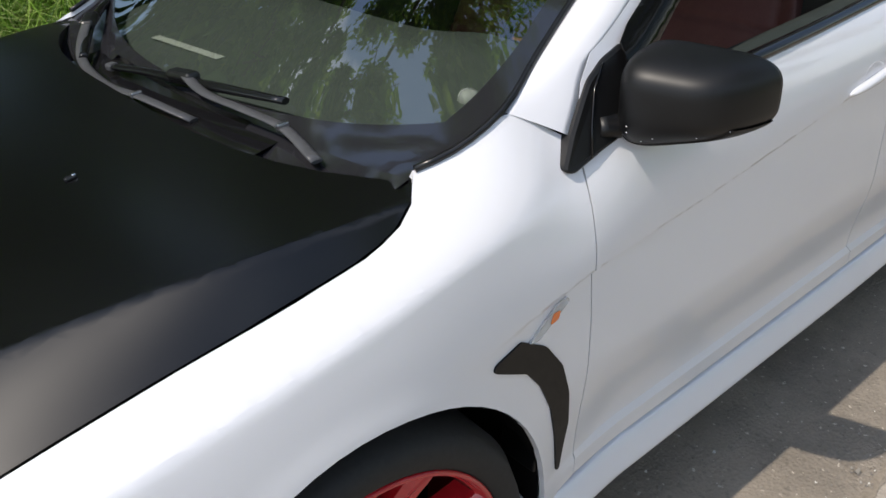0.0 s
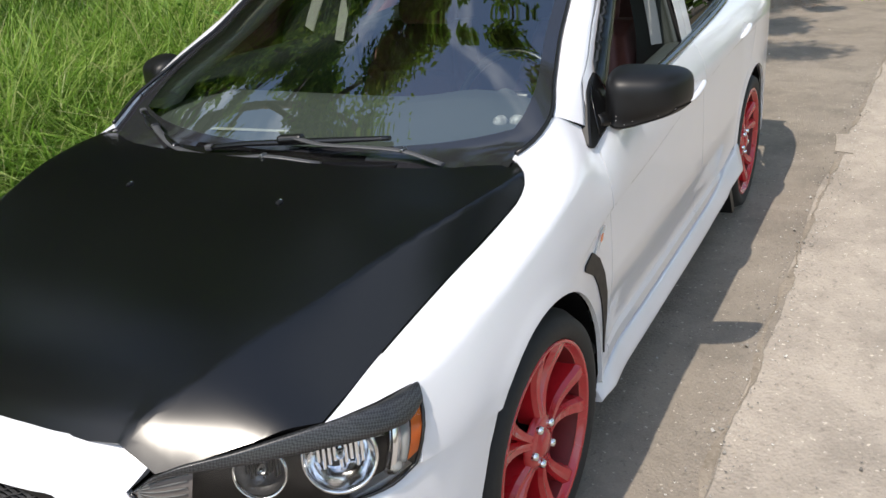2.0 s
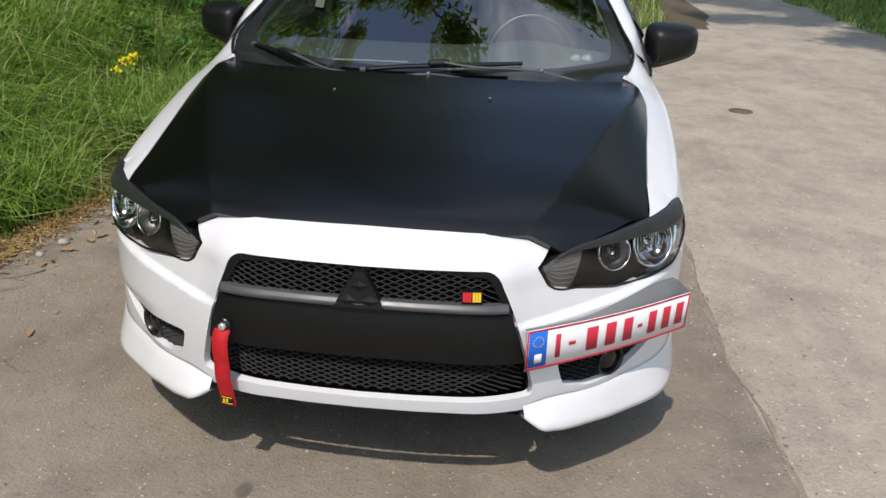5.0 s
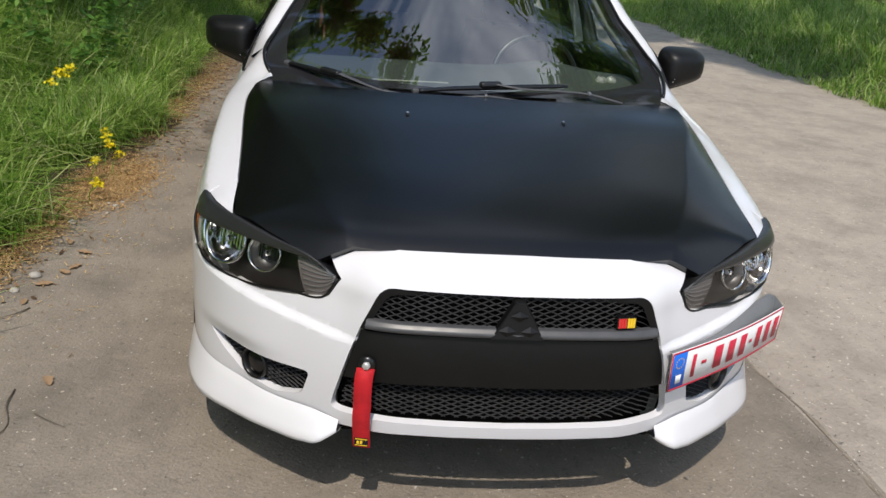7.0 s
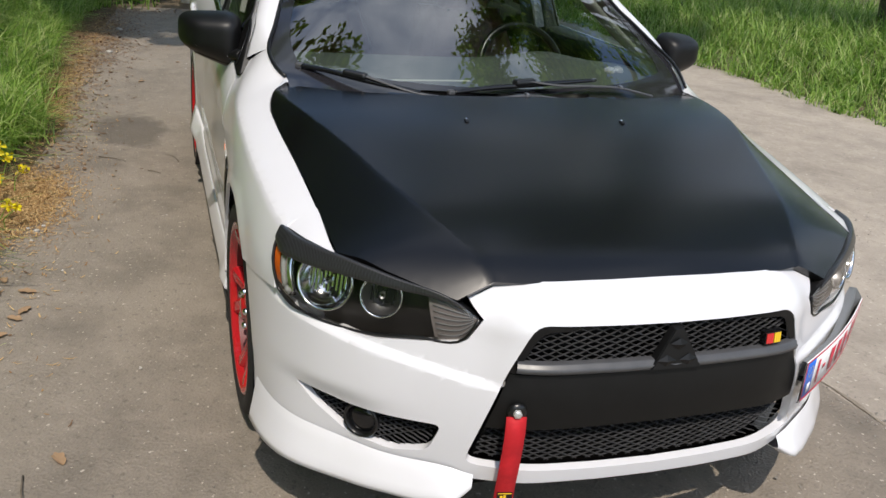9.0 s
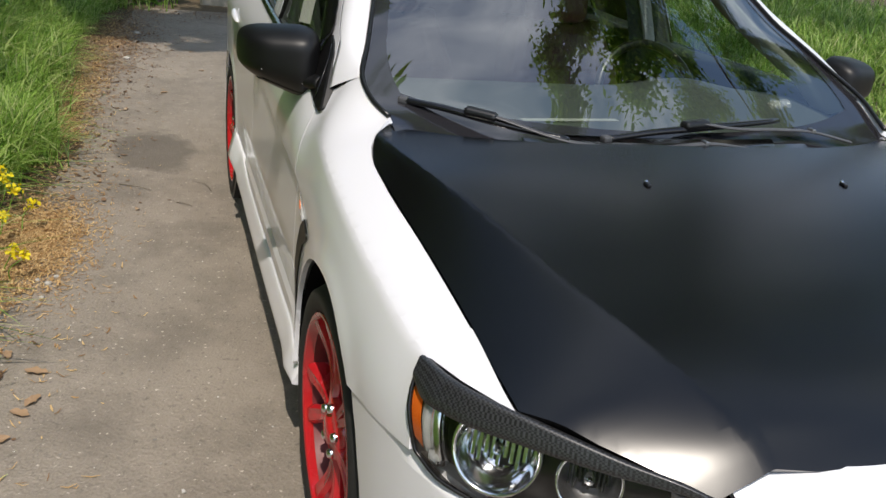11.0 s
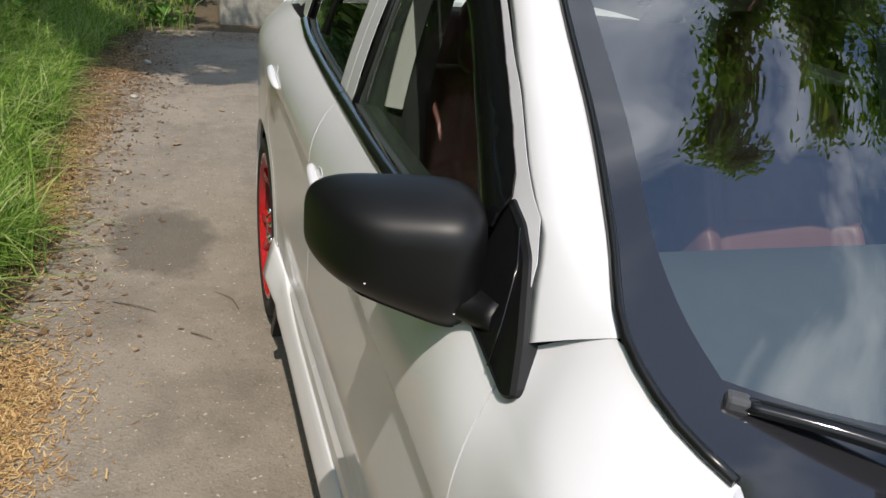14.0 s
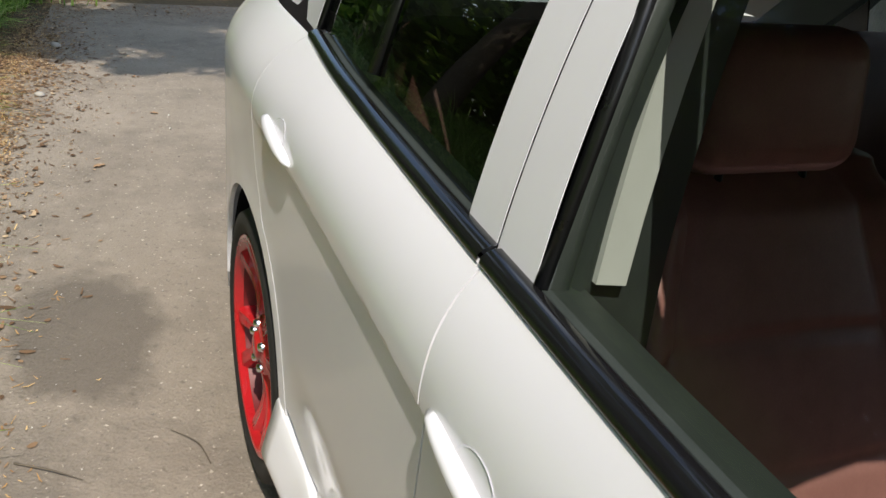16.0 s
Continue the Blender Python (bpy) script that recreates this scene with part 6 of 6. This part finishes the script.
tagged(blades("grass", x, y, heights(x, y), rng.uniform(0.08, 0.45, len(x)), rng.uniform(0.005, 0.01, len(x)), 0.8, GRASS), "grass at the end of the lay-by", "grass", kind="stuff")
# low tufts leaning out over the asphalt edge
x, y = [], []
for cx, cy, r, n in ((4.30, 2.02, 0.32, 1200), (4.15, 1.96, 0.20, 420), (3.7, 2.06, 0.22, 450), (4.6, 2.16, 0.24, 300), (2.1, 2.1, 0.28, 500), (1.8, 2.12, 0.22, 300), (5.3, 2.0, 0.22, 300), (6.3, 2.0, 0.22, 250)):
    x += list(rng.normal(cx, r * 0.5, n))
    y += list(rng.normal(cy, r * 0.35, n))
x, y = np.array(x), np.array(y)
tagged(blades("grass", x, y, heights(x, y), rng.uniform(0.15, 0.42, len(x)), rng.uniform(0.003, 0.005, len(x)), 0.95, GRASS), "drooping grass tufts over the asphalt edge", "grass", kind="stuff")


def flakes(name, px, py, pz, long_, wide_, mat, tilt=0.35, thick=0.25):
    """Small loose slips with a kink, lying about."""
    n = len(px)
    a, t1, t2 = rng.uniform(0, 2 * np.pi, n), rng.normal(0, tilt, n), rng.normal(0, tilt, n)
    v = np.zeros((n, 6, 3))
    for k, (u, w) in enumerate(((-1, -0.5), (-1, 0.5), (0, 1), (0, -1), (1, -0.4), (1, 0.4))):
        dx, dy = u * long_, w * wide_
        v[:, k, 0] = px + np.cos(a) * dx - np.sin(a) * dy
        v[:, k, 1] = py + np.sin(a) * dx + np.cos(a) * dy
        v[:, k, 2] = pz + np.abs(t1 * dx) + np.abs(t2 * dy) * 0.6 + (0 if k in (2, 3) else 1) * thick * wide_ * 0.5
    base = (np.arange(n) * 6)[:, None, None]
    return from_arrays(name, v.reshape(-1, 3), (base + np.array([[0, 3, 2, 1], [3, 4, 5, 2]])[None]).reshape(-1, 4), mat)


# wood chips along the edge, in drifts
x, y = [], []
for cx, cy, rx, ry, n in ((2.95, 1.74, 0.40, 0.17, 9000), (4.9, 1.84, 0.7, 0.16, 3600), (6.3, 1.78, 0.9, 0.20, 2400), (2.2, 1.86, 0.5, 0.11, 3000), (1.5, 1.90, 0.4, 0.10, 1200), (8.5, 1.62, 1.1, 0.20, 2200), (5.6, 1.72, 2.4, 0.11, 1600), (3.2, 1.55, 1.6, 0.18, 500)):
    x += list(rng.normal(cx, rx * 0.6, n))
    y += list(rng.normal(cy, ry * 0.6, n))
x, y = np.array(x), np.array(y)
lift = 0.002 + 0.018 * rng.random(len(x)) * np.clip((y - 1.55) / 0.3, 0, 1)
tagged(flakes("wood_chips", x, y, lift, 0.005 + 0.018 * rng.random(len(x)) ** 1.6, rng.uniform(0.0012, 0.0034, len(x)), CHIPS), "drifts of pale shredded wood chips on the edge", "wood chips", kind="stuff")
# brown leaf litter
x = np.concatenate([rng.normal(8.6, 1.1, 6500), rng.normal(5.9, 1.4, 4500), rng.normal(1.6, 0.5, 300), rng.normal(10.3, 0.25, 1200)])
y = np.concatenate([1.95 - np.abs(rng.normal(0, 0.36, 6500)), 1.96 - np.abs(rng.normal(0, 0.22, 4500)), rng.normal(1.90, 0.10, 300), rng.uniform(-0.6, 1.6, 1200)])
tagged(flakes("leaf_litter", x, y, np.full(len(x), 0.003), 0.005 + 0.022 * rng.random(len(x)) ** 2.5, 0.002 + 0.012 * rng.random(len(x)) ** 2, LITTER, 0.25, 0.15), "brown dry leaf litter along the grass", "leaf litter", kind="stuff")
# scattered grit on both surfaces
x, y = rng.uniform(-2, 9, 5200), rng.uniform(-5.5, 1.7, 5200)
x2 = rng.uniform(-3, 10, 2600)
y2 = np.interp(x2, (-6, 0.3, 1.0, 3.5, 5.0, 8.0, 10.4), (-1.22, -1.24, -1.175, -1.215, -1.26, -1.38, -1.6)) + rng.normal(0, 0.05, 2600)
x, y = np.concatenate([x, x2]), np.concatenate([y, y2])
s = rng.uniform(0.0012, 0.0045, len(x)) * np.where(rng.random(len(x)) < 0.06, 2.0, 1)
tagged(flakes("grit", x, y, np.full(len(x), 0.0008), s, s * 0.8, GRIT, 0.3, 1.6), "loose pale grit on the road", "grit", kind="stuff")

# single dead leaves, stones and twigs on the asphalt
def dead_leaf(x, y, size, turn):
    pts = rounded([(-1, 0), (-0.5, 0.42), (0.0, 0.36), (0.25, 0.55), (0.6, 0.3), (1.0, 0.05), (0.55, -0.3), (0.2, -0.5), (-0.1, -0.33), (-0.6, -0.38)], 0.2, 2)
    bm = bmesh.new()
    c = bm.verts.new((0, 0, 0.004))
    ring = [bm.verts.new((a * size, b * size, 0.004 + size * 0.30 * abs(b) + 0.12 * size * abs(math.sin(4 * a + turn)))) for a, b in pts]
    for i in range(len(ring)):
        bm.faces.new((c, ring[i], ring[(i + 1) % len(ring)])).smooth = True
    ob = tagged(part("dead_leaf", facing(bm, (0, 0, 1)), LITTER), "curled brown dead leaf on the asphalt", "leaf", "dead leaves on the asphalt")
    ob.location, ob.rotation_euler = (x, y, 0.0), (0, 0, turn)


for x, y, sz, t in ((0.76, 1.376, 0.036, 0.4), (1.88, 1.585, 0.04, 1.2), (1.715, 1.575, 0.036, 2.6), (1.65, 1.60, 0.035, 4.1), (2.0, 1.68, 0.03, 0.2), (1.35, 1.66, 0.03, 3.3), (1.52, 1.64, 0.04, 5.0), (5.9, 1.2, 0.035, 2.2), (6.8, 0.9, 0.03, 1.0)):
    dead_leaf(x, y, sz, t)


def pebble(x, y, size, seed):
    bm = bmesh.new()
    bmesh.ops.create_icosphere(bm, subdivisions=2, radius=size)
    for v in bm.verts:
        v.co *= 1 + 0.35 * noise.noise(v.co / size * 0.9 + Vector((seed, 0, 0)))
        v.co.z *= 0.65
        v.co.z = max(v.co.z, -0.3 * size)
    for f in bm.faces:
        f.smooth = True
    ob = tagged(part("stone", bm, STONE), "pale rounded stone at the asphalt edge", "stone", "stones at the edge")
    ob.location = (x, y, 0.3 * size)


for i, (x, y, sz) in enumerate(((1.60, 1.70, 0.026), (2.25, 1.75, 0.022), (2.54, 1.62, 0.014), (2.60, 1.60, 0.011), (2.57, 1.66, 0.012), (2.42, 1.63, 0.010), (1.45, 1.73, 0.018), (7.2, 1.5, 0.03), (8.6, 1.45, 0.035))):
    pebble(x, y, sz, i * 3.1)


def twig(points, r):
    tagged(part("twig", tube([(a, b, r + 0.001 + 0.006 * (i % 2)) for i, (a, b) in enumerate(points)], [r, r * 0.8, r * 0.4], 5, 10), BARK), "thin dry twig on the asphalt", "twig", "twigs on the asphalt")


twig([(0.70, 1.46), (0.60, 1.45), (0.50, 1.41), (0.40, 1.42)], 0.003)
twig([(0.56, 1.35), (0.52, 1.30), (0.49, 1.24)], 0.002)
twig([(3.73, 1.42), (3.67, 1.33), (3.63, 1.27)], 0.003)
twig([(3.45, 1.15), (3.41, 1.11), (3.39, 1.08)], 0.003)
twig([(1.30, 1.62), (1.22, 1.66), (1.18, 1.75)], 0.003)
twig([(2.55, 1.80), (2.50, 1.76), (2.40, 1.78)], 0.002)
twig([(3.62, 0.98), (3.70, 1.00), (3.78, 1.06)], 0.002)

# round iron cover and pale repair in the road
cover = thing("manhole_cover", "small rusty round iron cover set in the road", "manhole cover", (5.41, -2.15, 0.0))
part("rim", lathe([(0.098, -0.004), (0.098, 0.004), (0.086, 0.005), (0.086, -0.004)], "z", 32), BARK, cover)
part("lid", lathe([(0.085, -0.004), (0.085, 0.001), (0.03, 0.003), (0.0005, 0.003)], "z", 32), BARK, cover)
tagged(part("road_patch", sheet(ragged([(4.58, -1.30), (4.60, -1.20), (4.95, -1.17), (4.98, -1.27)], 0.06, 0.03, 5.0), 0.0045), CONCRETE), "pale cement repair at the joint", "road patch", kind="structure")
# concrete block at the end of the lay-by
bm = block((0.75, 1.15, 0.62), 0.05, 3)
bmesh.ops.subdivide_edges(bm, edges=bm.edges[:], cuts=2, use_grid_fill=True)
for v in bm.verts:
    v.co += noise.noise_vector(v.co * 4.0) * 0.02
ob = tagged(part("concrete_block", bm, BLOCKMAT), "weathered mossy concrete barrier block", "concrete block")
ob.location = (11.42, 0.16, 0.29)


# ---- plants ----
def leaf_cloud(name, centres, radii, n, size, mat, flat=0.7):
    """Many small kite-shaped leaves spread through lumps of a crown."""
    k = rng.integers(0, len(centres), n)
    c, r = np.array(centres)[k], np.array(radii)[k]
    d = rng.normal(0, 1, (n, 3))
    d /= np.linalg.norm(d, axis=1)[:, None]
    p = c + d * (r * np.minimum(np.abs(rng.normal(0, 0.6, n)), 1.15))[:, None] * np.array([1, 1, flat])
    u = rng.normal(0, 1, (n, 3))
    u[:, 2] *= 0.5
    u /= np.linalg.norm(u, axis=1)[:, None]
    w = np.cross(u, rng.normal(0, 1, (n, 3)) + np.array([0, 0, 1.5]))
    w /= np.linalg.norm(w, axis=1)[:, None] + 1e-9
    s = (size * rng.uniform(0.6, 1.3, n))[:, None]
    v = np.stack([p - u * s, p + w * s * 0.42, p + u * s, p - w * s * 0.42], 1)
    return from_arrays(name, v.reshape(-1, 3), np.arange(n * 4).reshape(-1, 4), mat)


def tree(x, y, high, reach, lean, n, seed, label, crown_low=0.45, leaf=0.10):
    """A tapered trunk with limbs that end in lumps of leaves."""
    r = random.Random(seed)
    base = bank(x, y)
    t = thing("tree", label, "tree", (x, y, base), "trees along the road")
    top = Vector((lean[0], lean[1], high * 0.8))
    wood = [tube([(0, 0, -0.1), (lean[0] * 0.2, lean[1] * 0.2, high * 0.3), (lean[0] * 0.6, lean[1] * 0.6, high * 0.6), tuple(top)], [0.24, 0.18, 0.11, 0.04], 10, 12)]
    centres, radii = [tuple(top)], [reach * 0.35]
    for k in range(13):
        q = crown_low + (0.95 - crown_low) * k / 12
        a = k * 2.4 + r.uniform(-0.4, 0.4)
        root = Vector((lean[0] * q * 0.9, lean[1] * q * 0.9, high * 0.8 * q))
        far = reach * (1.15 - 0.55 * (q - crown_low)) * r.uniform(0.75, 1.1)
        end = root + Vector((math.cos(a) * far, math.sin(a) * far, far * r.uniform(0.05, 0.45)))
        mid = root.lerp(end, 0.5) + Vector((0, 0, 0.12 * far))
        wood.append(tube([tuple(root), tuple(mid), tuple(end)], [0.07, 0.045, 0.012], 6, 8))
        for f in np.linspace(0.40, 1.08, 11):
            c = root.lerp(end, f) + Vector((r.uniform(-0.6, 0.6), r.uniform(-0.6, 0.6), r.uniform(-0.35, 0.45)))
            centres.append(tuple(c))
            radii.append(reach * r.uniform(0.06, 0.17))
            tw = c + Vector((r.uniform(-0.5, 0.5), r.uniform(-0.5, 0.5), r.uniform(-0.3, 0.5))) * 0.8
            wood.append(tube([tuple(root.lerp(end, f * 0.9)), tuple(c), tuple(tw)], [0.02, 0.012, 0.005], 4, 5))
    part("trunk", merge(*wood), BARK, t)
    crown = leaf_cloud("crown", centres, radii, n, leaf, LEAF)
    crown.parent = t


tree(7.1, 6.5, 6.6, 3.0, (-1.3, -3.9), 150000, 1, "broad leafy tree overhanging the lay-by", 0.66, 0.06)
tree(8.3, -8.8, 12.5, 4.5, (-1.4, 4.0), 150000, 2, "tall leafy tree leaning over the road", 0.6, 0.07)
tree(3.6, 9.6, 15.5, 4.6, (-0.2, -2.6), 135000, 7, "tall broad leafy tree behind the meadow", 0.35, 0.10)
tree(12.8, 5.2, 13.0, 4.2, (-0.5, -0.7), 36000, 3, "tall leafy tree beyond the lay-by", 0.3)
tree(19.0, -12.5, 12.0, 3.8, (0, 0.8), 32000, 4, "tall leafy tree beside the road", 0.3)
tree(-1.5, 9.5, 10.5, 3.6, (0.2, -0.6), 30000, 5, "tall leafy tree behind the meadow", 0.25)
tree(8.0, 9.5, 11.5, 3.8, (0.2, -0.6), 30000, 6, "tall leafy tree behind the meadow", 0.25)


def lumps(n, x0, x1, y0, y1, z0, z1, r0, r1):
    c = np.stack([rng.uniform(x0, x1, n), rng.uniform(y0, y1, n), rng.uniform(z0, z1, n)], 1)
    return c, rng.uniform(r0, r1, n)


for (args, n, size, label) in (((110, 15, 34, 2, 16, 1, 10.5, 1.4, 2.6), 90000, 0.24, "dense green wood behind the lay-by"), ((60, -14, 30, -26, -17, 1, 7, 1.4, 2.6), 24000, 0.25, "far green wood across the field"), ((150, -14, 18, 10, 18, 0.5, 11.0, 1.6, 3.0), 130000, 0.24, "green wood behind the meadow"), ((40, 30, 48, -16, 8, 1, 8, 1.6, 3.0), 20000, 0.3, "far green wood along the road")):
    c, r = lumps(*args)
    tagged(leaf_cloud("woods", c, r, n, size, LEAF, 1.0), label, "woods", kind="stuff")
# ivy and nettles round the block and among the tall grass
c, r = lumps(26, 10.9, 12.8, 0.95, 3.6, 0.15, 0.9, 0.18, 0.4)
tagged(leaf_cloud("ivy_bush", c, r, 7000, 0.055, NETTLE, 0.9), "dark green ivy bush beside the block", "bush", kind="stuff")
c, r = lumps(60, 4.0, 10.5, 2.2, 4.2, 0.2, 0.9, 0.10, 0.24)
tagged(leaf_cloud("nettles", c, r, 9000, 0.038, NETTLE, 1.1), "broad-leaved nettles among the tall grass", "weeds", kind="stuff")


# yellow rape flowers
def rape_flower(x, y, high, seed):
    r = random.Random(seed)
    f = thing("yellow_flower", "yellow flower head on a thin green stalk", "flower", (x, y, bank(x, y) - 0.01), "yellow flowers in the grass")
    part("stalk", tube([(0, 0, 0), (r.uniform(-0.05, 0.05), r.uniform(-0.05, 0), high * 0.6), (r.uniform(-0.06, 0.06), -0.05, high)], [0.003, 0.0025, 0.002], 5, 8), GRASS, f)
    petals = []
    for k in range(28):
        a, b = r.uniform(0, 6.28), r.uniform(0, 0.034)
        p = Vector((math.cos(a) * b, -0.05 + math.sin(a) * b, high + r.uniform(-0.02, 0.02)))
        u = Vector((r.uniform(-1, 1), r.uniform(-1, 1), r.uniform(0.1, 1))).normalized() * 0.011
        w = u.cross(Vector((r.uniform(-1, 1), r.uniform(-1, 1), 1))).normalized() * 0.008
        bm = bmesh.new()
        bm.faces.new([bm.verts.new(q) for q in (p - u, p + w, p + u, p - w)])
        petals.append(bm)
    part("petals", merge(*petals), PETAL, f)


for i, (x, y, h) in enumerate(((2.93, 2.03, 0.62), (2.95, 1.97, 0.64), (2.89, 2.06, 0.57), (2.99, 2.02, 0.60), (3.35, 1.92, 0.16), (3.38, 1.94, 0.19), (3.07, 1.78, 0.14), (2.92, 1.87, 0.14), (2.57, 1.75, 0.12), (2.66, 1.80, 0.10), (3.18, 1.86, 0.17), (2.1, 2.9, 0.75), (1.7, 3.2, 0.8))):
    rape_flower(x, y, h, i)
